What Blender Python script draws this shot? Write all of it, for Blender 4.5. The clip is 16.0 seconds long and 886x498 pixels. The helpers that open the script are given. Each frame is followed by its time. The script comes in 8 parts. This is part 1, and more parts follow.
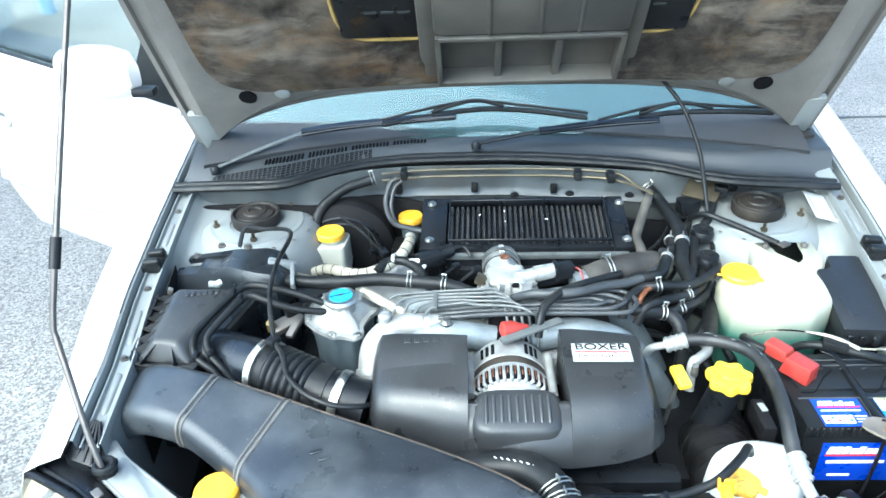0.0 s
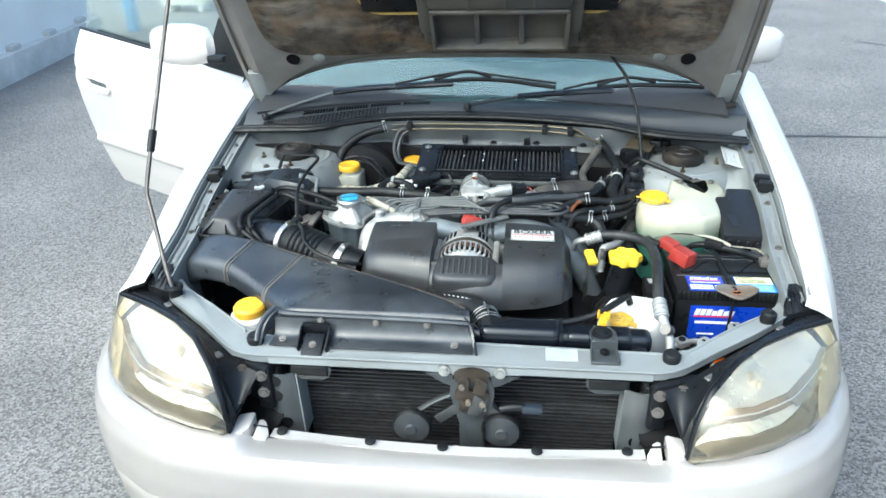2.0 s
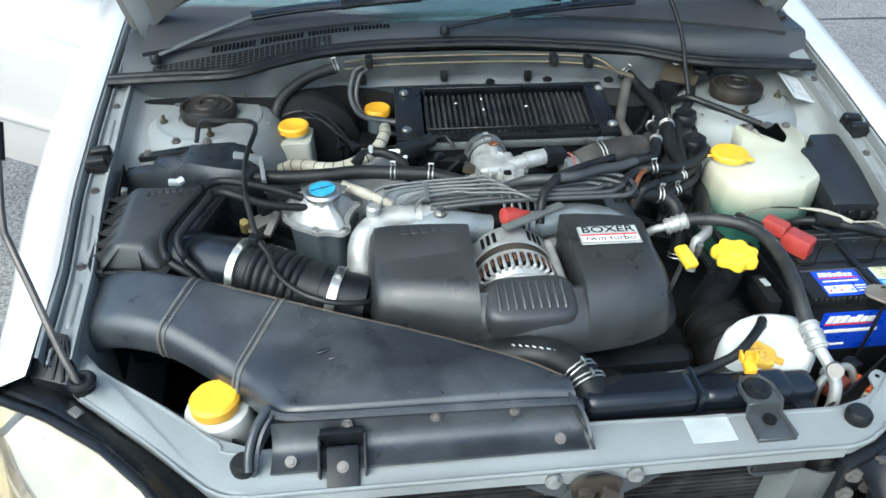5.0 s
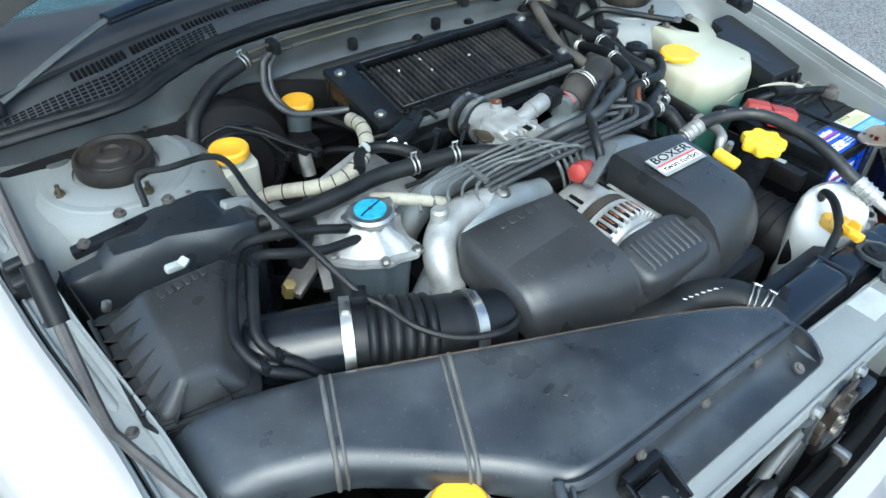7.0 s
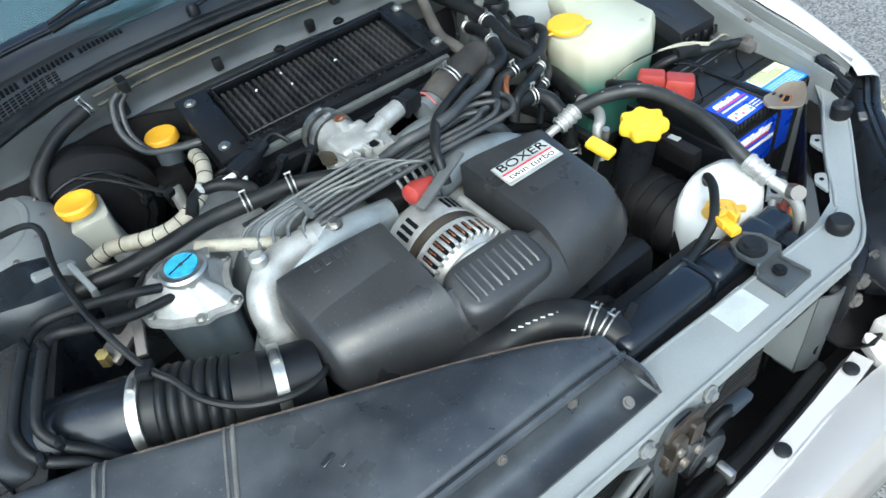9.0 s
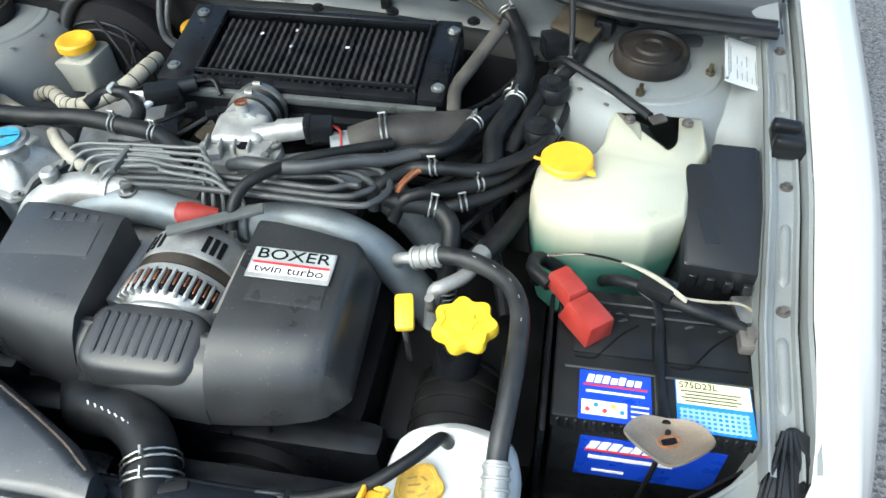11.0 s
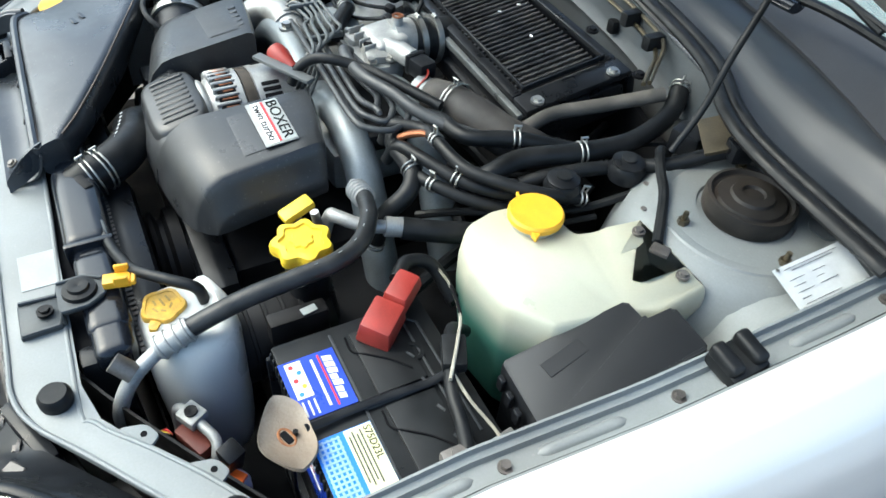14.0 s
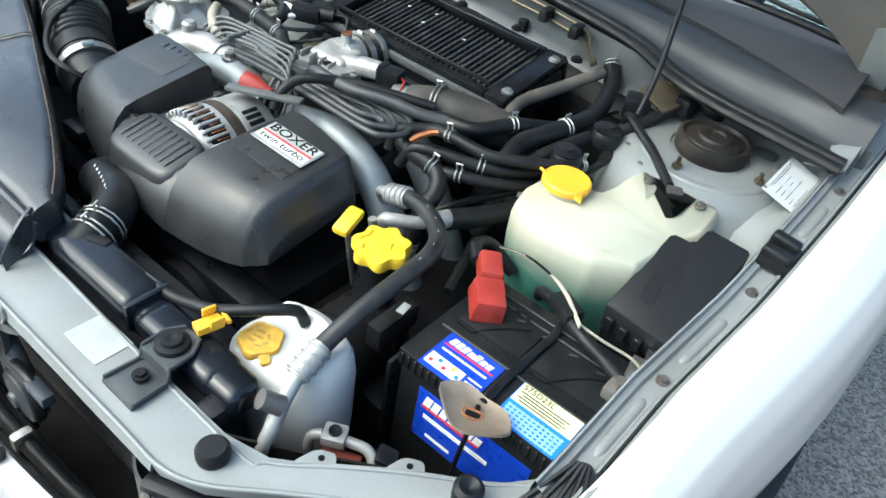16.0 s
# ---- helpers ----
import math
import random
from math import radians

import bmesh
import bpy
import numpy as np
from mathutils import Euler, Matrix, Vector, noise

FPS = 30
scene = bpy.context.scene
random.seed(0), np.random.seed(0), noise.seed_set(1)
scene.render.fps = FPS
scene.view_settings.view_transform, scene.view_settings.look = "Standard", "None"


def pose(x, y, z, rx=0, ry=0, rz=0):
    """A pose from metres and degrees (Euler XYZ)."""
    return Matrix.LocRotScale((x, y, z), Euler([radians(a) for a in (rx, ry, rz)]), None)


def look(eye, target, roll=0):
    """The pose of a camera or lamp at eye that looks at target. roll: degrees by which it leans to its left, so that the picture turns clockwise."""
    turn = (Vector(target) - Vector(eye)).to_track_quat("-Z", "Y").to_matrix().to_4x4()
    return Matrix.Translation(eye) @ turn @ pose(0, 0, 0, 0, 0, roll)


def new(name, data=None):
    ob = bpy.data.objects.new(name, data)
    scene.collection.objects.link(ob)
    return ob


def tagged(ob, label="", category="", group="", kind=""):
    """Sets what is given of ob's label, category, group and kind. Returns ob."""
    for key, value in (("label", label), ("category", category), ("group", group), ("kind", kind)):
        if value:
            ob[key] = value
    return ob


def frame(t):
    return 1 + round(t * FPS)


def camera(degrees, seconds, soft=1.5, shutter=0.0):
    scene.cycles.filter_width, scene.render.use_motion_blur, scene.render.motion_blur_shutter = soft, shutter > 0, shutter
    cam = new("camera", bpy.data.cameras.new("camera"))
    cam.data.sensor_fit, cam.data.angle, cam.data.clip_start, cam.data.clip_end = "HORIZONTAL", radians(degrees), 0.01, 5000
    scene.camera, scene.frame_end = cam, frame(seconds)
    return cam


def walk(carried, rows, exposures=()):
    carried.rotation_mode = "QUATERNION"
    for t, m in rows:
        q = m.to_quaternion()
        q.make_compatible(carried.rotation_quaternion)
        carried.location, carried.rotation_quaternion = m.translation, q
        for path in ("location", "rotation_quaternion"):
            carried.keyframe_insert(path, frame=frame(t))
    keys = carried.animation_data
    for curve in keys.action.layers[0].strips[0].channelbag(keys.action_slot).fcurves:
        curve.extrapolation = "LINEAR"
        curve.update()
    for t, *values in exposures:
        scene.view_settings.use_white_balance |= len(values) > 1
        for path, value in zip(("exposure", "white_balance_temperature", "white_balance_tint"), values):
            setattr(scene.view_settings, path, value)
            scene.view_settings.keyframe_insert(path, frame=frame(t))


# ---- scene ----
cam = camera(63.4, 16.0, soft=1.6)
PATH = [
    (0, (-0.065, -0.611, 1.531), (-0.15, 1.111, 0.519), -2.5),
    (0.5, (-0.056, -0.833, 1.513), (-0.144, 0.925, 0.563), -3.2),
    (1, (-0.046, -0.982, 1.521), (-0.122, 0.791, 0.598), -3.1),
    (1.5, (0.037, -1.051, 1.5), (-0.097, 0.722, 0.585), -2.1),
    (2, (0.121, -1.119, 1.495), (-0.103, 0.643, 0.576), -1.7),
    (2.5, (0.094, -1.168, 1.502), (-0.097, 0.604, 0.596), -2.5),
    (3, (0.029, -1.179, 1.505), (-0.093, 0.598, 0.594), -2.1),
    (3.5, (-0.045, -1.122, 1.502), (-0.09, 0.642, 0.56), -2.3),
    (4, (-0.087, -0.948, 1.481), (-0.096, 0.767, 0.452), -1.4),
    (4.2, (-0.099, -0.866, 1.47), (-0.104, 0.83, 0.41), -1.2),
    (6.3, (-0.56, -0.237, 1.38), (0.191, 1.064, 0.059), 2.8),
    (6.5, (-0.618, -0.209, 1.37), (0.223, 1.051, 0.064), 2.4),
    (7, (-0.708, -0.178, 1.372), (0.258, 1.008, 0.083), 1.3),
    (7.5, (-0.723, -0.156, 1.377), (0.272, 0.991, 0.075), -2.5),
    (8, (-0.694, -0.152, 1.386), (0.311, 0.954, 0.056), -6.1),
    (8.5, (-0.583, -0.195, 1.398), (0.325, 0.93, 0.015), -10.6),
    (9, (-0.357, -0.288, 1.405), (0.348, 0.958, 0.009), -11.3),
    (9.5, (-0.16, -0.311, 1.388), (0.39, 1.004, -0.015), -9.5),
    (10, (0.068, -0.256, 1.385), (0.332, 1.096, -0.065), -8.3),
    (10.2, (0.132, -0.243, 1.393), (0.309, 1.105, -0.074), -6.6),
    (12.3, (0.819, -0.042, 1.325), (-0.199, 0.996, -0.048), 1.3),
    (12.5, (0.842, -0.014, 1.327), (-0.228, 0.964, -0.051), 2.2),
    (13, (0.82, 0.06, 1.327), (-0.256, 0.938, -0.113), 4.7),
    (13.5, (0.867, 0.108, 1.337), (-0.288, 0.886, -0.098), 5.4),
    (14, (0.917, 0.123, 1.341), (-0.301, 0.857, -0.064), 5.5),
    (14.5, (0.95, 0.115, 1.339), (-0.312, 0.855, -0.025), 5.3),
    (15, (0.942, 0.059, 1.325), (-0.295, 0.9, -0.003), 6.6),
    (15.5, (0.858, -0.086, 1.312), (-0.195, 1.008, 0.01), 7.3),
    (16, (0.749, -0.219, 1.301), (-0.091, 1.079, 0.033), 10.6),
]
walk(cam, [(t, look(eye, target, roll)) for t, eye, target, roll in PATH], exposures=[(0,2.22,5250,-6),(0.8,2.08,5500,-5),(1.5,1.72,5600,-4),(3.5,1.42,5600,-3),(4.5,1.35,5600,-3),(6.3,1.32,5250,-5),(8.5,1.34,5400,-4),(10.5,1.46,5700,-3),(12.3,1.42,5800,-3),(16,1.44,5800,-3)])

# ---- world and light ----
world = bpy.data.worlds.new("world")
scene.world = world
world.use_nodes = True
wn = world.node_tree.nodes
sky = wn.new("ShaderNodeTexSky")
sky.sky_type = "NISHITA"
sky.sun_disc = False
SUN_EL, SUN_AZ = 49.0, 220.0
sky.sun_elevation, sky.sun_rotation = radians(SUN_EL), radians(SUN_AZ)
sky.air_density, sky.dust_density, sky.ozone_density = 1.0, 5.0, 1.0
wn["Background"].inputs["Strength"].default_value = 0.15
world.node_tree.links.new(sky.outputs[0], wn["Background"].inputs["Color"])
sun = new("sun", bpy.data.lights.new("sun", "SUN"))
sun.data.energy, sun.data.angle, sun.data.color = 0.95, radians(76.0), (1.0, 0.95, 0.88)
sun.matrix_world = look((4 * math.sin(radians(SUN_AZ)), 4 * math.cos(radians(SUN_AZ)), 4 * math.tan(radians(SUN_EL))), (0, 0, 0))


# ---- materials ----
def mat(name, col, rough=0.5, metal=0.0, var=0.25, scale=30.0, bump=0.15, dust=0.0, dust_col=(0.30, 0.27, 0.23), coat=0.0, fine=400.0, rvar=0.15, spec=0.5, trans=0.0, sss=0.0, per_object=0.0, specks=0.0):
    m = bpy.data.materials.new(name)
    m.use_nodes = True
    nt = m.node_tree
    n, link = nt.nodes, nt.links.new
    b = n["Principled BSDF"]
    tc = n.new("ShaderNodeTexCoord")
    big = n.new("ShaderNodeTexNoise")
    big.inputs["Scale"].default_value, big.inputs["Detail"].default_value = scale, 5.0
    small = n.new("ShaderNodeTexNoise")
    small.inputs["Scale"].default_value, small.inputs["Detail"].default_value = fine, 3.0
    for x in (big, small):
        link(tc.outputs["Object"], x.inputs["Vector"])
    add = n.new("ShaderNodeMath")
    add.operation = "MULTIPLY_ADD"
    link(small.outputs["Fac"], add.inputs[0])
    add.inputs[1].default_value = 0.35
    link(big.outputs["Fac"], add.inputs[2])
    ramp = n.new("ShaderNodeMapRange")
    ramp.inputs["From Min"].default_value, ramp.inputs["From Max"].default_value = 0.45, 0.95
    link(add.outputs[0], ramp.inputs["Value"])
    mix = n.new("ShaderNodeMix")
    mix.data_type = "RGBA"
    lo = [max(0.0, c * (1 - var)) for c in col]
    hi = [min(1.0, c * (1 + var)) for c in col]
    mix.inputs["A"].default_value, mix.inputs["B"].default_value = (*lo, 1), (*hi, 1)
    link(ramp.outputs[0], mix.inputs["Factor"])
    out = mix.outputs["Result"]
    if dust:
        dn = n.new("ShaderNodeTexNoise")
        dn.inputs["Scale"].default_value, dn.inputs["Detail"].default_value, dn.inputs["Roughness"].default_value = scale * 0.45, 4.0, 0.55
        link(tc.outputs["Object"], dn.inputs["Vector"])
        dr = n.new("ShaderNodeMapRange")
        dr.interpolation_type = "SMOOTHSTEP"
        dr.inputs["From Min"].default_value, dr.inputs["From Max"].default_value, dr.inputs["To Max"].default_value = 0.34, 0.80, dust
        link(dn.outputs["Fac"], dr.inputs["Value"])
        dm = n.new("ShaderNodeMix")
        dm.data_type = "RGBA"
        dm.inputs["B"].default_value = (*dust_col, 1)
        link(dr.outputs[0], dm.inputs["Factor"])
        link(out, dm.inputs["A"])
        out = dm.outputs["Result"]
    if specks:
        sn_ = n.new("ShaderNodeTexNoise")
        sn_.inputs["Scale"].default_value, sn_.inputs["Detail"].default_value = 260.0, 2.0
        link(tc.outputs["Object"], sn_.inputs["Vector"])
        sr = n.new("ShaderNodeMapRange")
        sr.inputs["From Min"].default_value, sr.inputs["From Max"].default_value, sr.inputs["To Max"].default_value = 0.66, 0.74, specks
        link(sn_.outputs["Fac"], sr.inputs["Value"])
        sm = n.new("ShaderNodeMix")
        sm.data_type = "RGBA"
        sm.inputs["B"].default_value = (0.30, 0.29, 0.27, 1)
        link(sr.outputs[0], sm.inputs["Factor"])
        link(out, sm.inputs["A"])
        out = sm.outputs["Result"]
    if per_object:
        oi = n.new("ShaderNodeObjectInfo")
        hs = n.new("ShaderNodeHueSaturation")
        mr = n.new("ShaderNodeMapRange")
        mr.inputs["To Min"].default_value, mr.inputs["To Max"].default_value = 1 - per_object, 1 + per_object
        link(oi.outputs["Random"], mr.inputs["Value"])
        link(mr.outputs[0], hs.inputs["Value"])
        link(out, hs.inputs["Color"])
        out = hs.outputs["Color"]
    link(out, b.inputs["Base Color"])
    rr = n.new("ShaderNodeMapRange")
    rr.inputs["To Min"].default_value, rr.inputs["To Max"].default_value = max(0.02, rough - rvar), min(1.0, rough + rvar)
    rr.inputs["From Min"].default_value, rr.inputs["From Max"].default_value = 0.3, 0.7
    link(big.outputs["Fac"], rr.inputs["Value"])
    link(rr.outputs[0], b.inputs["Roughness"])
    b.inputs["Metallic"].default_value = metal
    b.inputs["Specular IOR Level"].default_value = spec
    b.inputs["Coat Weight"].default_value = coat
    b.inputs["Coat Roughness"].default_value = 0.05
    b.inputs["Transmission Weight"].default_value = trans
    if sss:
        b.inputs["Subsurface Weight"].default_value = sss
        b.inputs["Subsurface Radius"].default_value = (0.02, 0.02, 0.02)
        b.inputs["Subsurface Scale"].default_value = 1.0
    if bump:
        bp = n.new("ShaderNodeBump")
        bp.inputs["Strength"].default_value, bp.inputs["Distance"].default_value = bump, 0.002
        link(add.outputs[0], bp.inputs["Height"])
        link(bp.outputs[0], b.inputs["Normal"])
    return m


def glass(name, col, rough=0.02, sky_sheen=0.0):
    m = bpy.data.materials.new(name)
    m.use_nodes = True
    n, link = m.node_tree.nodes, m.node_tree.links.new
    b = n["Principled BSDF"]
    tc, no = n.new("ShaderNodeTexCoord"), n.new("ShaderNodeTexNoise")
    no.inputs["Scale"].default_value, no.inputs["Detail"].default_value = 12.0, 4.0
    mr = n.new("ShaderNodeMapRange")
    mr.inputs["To Min"].default_value, mr.inputs["To Max"].default_value = rough, rough + 0.05
    link(tc.outputs["Object"], no.inputs["Vector"])
    link(no.outputs["Fac"], mr.inputs["Value"])
    link(mr.outputs[0], b.inputs["Roughness"])
    b.inputs["Base Color"].default_value = (*col, 1)
    # opaque share of the pane lightens its colour in place of reflected sky
    b.inputs["Transmission Weight"].default_value = 1.0 - sky_sheen
    b.inputs["IOR"].default_value = 1.45
    return m


PLASTIC = mat("black_plastic", (0.007, 0.008, 0.010), 0.36, var=0.3, dust=0.07, dust_col=(0.06, 0.057, 0.054), bump=0.10, spec=0.28)
PLASTIC_M = mat("black_plastic_matte", (0.023, 0.0245, 0.0265), 0.37, var=0.25, scale=14, dust=0.16, dust_col=(0.072, 0.066, 0.060), bump=0.12, fine=900, specks=0.16)
PLASTIC_DUCT = mat("duct_plastic", (0.017, 0.020, 0.025), 0.34, var=0.3, scale=22, dust=0.55, dust_col=(0.100, 0.108, 0.113), bump=0.06, rvar=0.10, specks=0.16, spec=0.68)
SCOOP = mat("dusty_scoop_plastic", (0.050, 0.048, 0.045), 0.55, var=0.3, scale=12, dust=0.6, dust_col=(0.14, 0.125, 0.10), bump=0.1)
SEAM = mat("dusty_seam", (0.095, 0.095, 0.09), 0.5, var=0.35, scale=50, dust=0.5, dust_col=(0.10, 0.075, 0.055))
RUBBED = mat("rubbed_plastic", (0.060, 0.045, 0.034), 0.6, var=0.7, scale=60, bump=0.2, dust=0.6, dust_col=(0.11, 0.075, 0.048))
RESOBLACK = mat("satin_black_plastic", (0.011, 0.014, 0.018), 0.30, var=0.2, scale=16, bump=0.05, dust=0.15, dust_col=(0.06, 0.06, 0.058), rvar=0.08, spec=0.55)
GLOSS = mat("gloss_black_plastic", (0.006, 0.008, 0.012), 0.22, var=0.2, scale=20, bump=0.02, dust=0.1, dust_col=(0.05, 0.05, 0.05), rvar=0.06)
RUBBER = mat("black_rubber", (0.008, 0.009, 0.010), 0.44, var=0.3, dust=0.20, dust_col=(0.06, 0.057, 0.054), bump=0.2, scale=40, spec=0.24)
RUBBER_G = mat("grey_rubber_tube", (0.032, 0.035, 0.038), 0.48, var=0.2, dust=0.3, dust_col=(0.12, 0.115, 0.11), bump=0.1, scale=40)
ACHOSE = mat("dusty_hose_rubber", (0.013, 0.014, 0.015), 0.45, var=0.25, scale=60, dust=0.35, dust_col=(0.075, 0.072, 0.068), bump=0.25, fine=600, spec=0.4)
STRUTRUBBER = mat("strut_rubber", (0.014, 0.013, 0.012), 0.5, var=0.3, scale=30, dust=0.6, dust_col=(0.065, 0.052, 0.040), bump=0.2, spec=0.3)
DARK = mat("dark_metal", (0.006, 0.006, 0.007), 0.55, metal=0.2, var=0.5, dust=0.2, dust_col=(0.035, 0.03, 0.025), scale=25, spec=0.3)
PAINT = mat("pearl_paint", (0.76, 0.722, 0.682), 0.33, metal=0.40, var=0.02, scale=4, bump=0.0, coat=0.8, rvar=0.03)
# silver-white body paint, its colour greyed for the shade inside the bay
BAYPAINT = mat("shaded_bay_paint", (0.222, 0.240, 0.243), 0.58, metal=0.12, var=0.16, scale=7, bump=0.04, dust=0.6, dust_col=(0.135, 0.13, 0.118), coat=0.04, specks=0.3)
ALU = mat("cast_aluminium", (0.37, 0.375, 0.365), 0.47, metal=0.4, var=0.3, scale=35, bump=0.4, dust=0.45, dust_col=(0.20, 0.185, 0.16))
STEEL = mat("zinc_steel", (0.46, 0.46, 0.44), 0.46, metal=1.0, var=0.2, scale=60, bump=0.1, dust=0.2)
LINE = mat("grey_line", (0.085, 0.092, 0.092), 0.42, var=0.25, scale=50, dust=0.4, dust_col=(0.12, 0.115, 0.105), bump=0.1)
# bay paint made darker, for dirt and for the shade on the bulkhead
BULKPAINT = mat("dirty_shaded_bulkhead_paint", (0.075, 0.084, 0.090), 0.45, metal=0.1, var=0.3, scale=14, bump=0.06, dust=0.7, dust_col=(0.070, 0.064, 0.055))
BRACKETGREY = mat("dark_grey_steel", (0.055, 0.062, 0.066), 0.45, metal=0.3, var=0.2, scale=30, bump=0.1, dust=0.35, dust_col=(0.09, 0.085, 0.078))
HORNDUST = mat("dusty_horn_black", (0.022, 0.026, 0.030), 0.5, var=0.3, scale=40, bump=0.1, dust=0.6, dust_col=(0.065, 0.066, 0.066))
STATOR = mat("stator_laminations", (0.060, 0.050, 0.040), 0.55, metal=0.5, var=0.4, scale=40, bump=0.2, dust=0.4, dust_col=(0.085, 0.07, 0.052))
RUSTBR = mat("tarnished_zinc", (0.085, 0.072, 0.048), 0.5, metal=0.6, var=0.4, scale=30, dust=0.4, dust_col=(0.07, 0.05, 0.035), bump=0.3)
TANKGREY = mat("blue_grey_casting", (0.10, 0.125, 0.14), 0.5, metal=0.3, var=0.25, scale=30, bump=0.2, dust=0.3, dust_col=(0.14, 0.135, 0.13))
MANIFOLD = mat("dull_manifold_alloy", (0.20, 0.225, 0.24), 0.5, metal=0.4, var=0.25, scale=30, bump=0.3, dust=0.4, dust_col=(0.15, 0.14, 0.125))
GOLD = mat("zinc_yellow_steel", (0.12, 0.10, 0.062), 0.38, metal=0.8, var=0.3, scale=30, dust=0.3)
RUSTY = mat("worn_steel", (0.235, 0.210, 0.175), 0.55, metal=0.5, var=0.35, scale=25, dust=0.7, dust_col=(0.15, 0.10, 0.06), bump=0.4)
RUSTORANGE = mat("flaking_rust", (0.22, 0.085, 0.03), 0.85, var=0.6, scale=90, bump=0.6)
YELLOW = mat("yellow_plastic", (0.78, 0.54, 0.03), 0.42, var=0.08, scale=60, bump=0.05, dust=0.12, dust_col=(0.45, 0.28, 0.04))
ORANGE = mat("aged_yellow_plastic", (0.78, 0.42, 0.02), 0.45, var=0.1, scale=60, bump=0.05, dust=0.25, dust_col=(0.5, 0.28, 0.05))
AGEDCAP = mat("faded_yellow_cap", (0.60, 0.36, 0.045), 0.6, var=0.3, scale=90, bump=0.15, dust=0.5, dust_col=(0.40, 0.26, 0.08))
BLUECAP = mat("blue_label", (0.06, 0.31, 0.50), 0.4, var=0.3, scale=120, bump=0.03)
RED = mat("red_plastic", (0.30, 0.030, 0.022), 0.45, var=0.2, scale=50, bump=0.06, dust=0.35, dust_col=(0.16, 0.045, 0.035))
TANK = mat("milky_tank", (0.40, 0.41, 0.36), 0.42, var=0.08, scale=14, bump=0.08, dust=0.3, dust_col=(0.52, 0.46, 0.32), sss=0.35)
TANK_W = mat("white_tank", (0.50, 0.51, 0.49), 0.42, var=0.06, scale=14, bump=0.06, dust=0.2, dust_col=(0.5, 0.45, 0.36), sss=0.35)
LOOM = mat("white_loom", (0.33, 0.31, 0.25), 0.65, var=0.35, scale=40, dust=0.55, dust_col=(0.20, 0.17, 0.12), bump=0.3)
BATT = mat("battery_case", (0.008, 0.009, 0.010), 0.42, var=0.2, bump=0.08, dust=0.10, dust_col=(0.07, 0.064, 0.058), spec=0.3)
FUSEBLACK = mat("fuse_box_black", (0.011, 0.012, 0.014), 0.42, var=0.05, scale=60, bump=0.08, fine=700, rvar=0.03)
BLUE = mat("battery_blue", (0.012, 0.05, 0.46), 0.35, var=0.08, scale=40, bump=0.0)
SKYBLUE = mat("battery_light_blue", (0.03, 0.20, 0.72), 0.35, var=0.08, scale=40, bump=0.0)
PAPER = mat("aged_paper", (0.36, 0.385, 0.375), 0.6, var=0.15, scale=30, bump=0.03, dust=0.3, dust_col=(0.28, 0.265, 0.23))
WHITE = mat("label_white", (0.78, 0.78, 0.76), 0.45, var=0.06, scale=40, bump=0.0, dust=0.12)
PLATE = mat("printed_plate", (0.50, 0.52, 0.52), 0.45, var=0.1, scale=40, bump=0.0, dust=0.25, dust_col=(0.35, 0.34, 0.31))
CREAM = mat("label_cream", (0.72, 0.72, 0.40), 0.45, var=0.06, scale=40, bump=0.0, dust=0.1)
INK = mat("ink", (0.005, 0.005, 0.006), 0.75, var=0.1, bump=0.0, spec=0.1)
REDINK = mat("red_ink", (0.55, 0.03, 0.04), 0.5, var=0.1, bump=0.0)
COPPER = mat("copper_winding", (0.28, 0.11, 0.05), 0.45, metal=0.7, var=0.4, scale=80, bump=0.3)
FOAM = mat("aged_foam", (0.36, 0.25, 0.07), 0.9, var=0.35, scale=30, bump=0.3, dust=0.5, dust_col=(0.16, 0.12, 0.07))
# stained frame paint, also darkened for the shade under the bonnet
FRAME = mat("dirty_shaded_frame_paint", (0.20, 0.192, 0.178), 0.5, metal=0.2, var=0.3, scale=9, bump=0.1, dust=0.7, dust_col=(0.10, 0.087, 0.072))
BLACKINS = mat("bulkhead_insulation", (0.008, 0.008, 0.009), 0.85, var=0.4, scale=12, bump=0.5, dust=0.2, dust_col=(0.03, 0.027, 0.024), spec=0.2)
FIN = mat("cooler_fin", (0.055, 0.055, 0.058), 0.42, metal=0.7, var=0.5, scale=40, dust=0.4, dust_col=(0.20, 0.185, 0.165), bump=0.3, per_object=0.35)
LENS = mat("aged_lens", (0.97, 0.91, 0.78), 0.06, var=0.06, scale=6, bump=0.0, trans=0.95, rvar=0.05)
AMBER = mat("amber_lens", (0.84, 0.74, 0.50), 0.2, var=0.05, scale=20, bump=0.0, trans=0.25)
REFLECT = mat("lamp_reflector", (0.92, 0.90, 0.86), 0.30, metal=0.6, var=0.04, scale=10, bump=0.03, rvar=0.06)
BEZEL = mat("brown_bezel", (0.13, 0.105, 0.062), 0.35, var=0.15, scale=20, bump=0.0)
TRIMBEIGE = mat("beige_bezel", (0.24, 0.165, 0.08), 0.32, metal=0.2, var=0.15, scale=20, bump=0.0)
ORANGE_LENS = mat("orange_lens", (0.85, 0.16, 0.02), 0.25, var=0.08, bump=0.0)
WINDSCREEN = glass("windscreen_glass", (0.50, 0.74, 0.78), sky_sheen=0.035)
DOORGLASS = glass("door_glass", (0.80, 0.90, 0.87))
CABIN = mat("dark_trim", (0.035, 0.036, 0.04), 0.7, var=0.2, scale=10, bump=0.1)
WALLWHITE = mat("white_wall_paint", (0.74, 0.74, 0.72), 0.7, var=0.08, scale=1.5, dust=0.35, dust_col=(0.55, 0.53, 0.48), bump=0.3, fine=60)
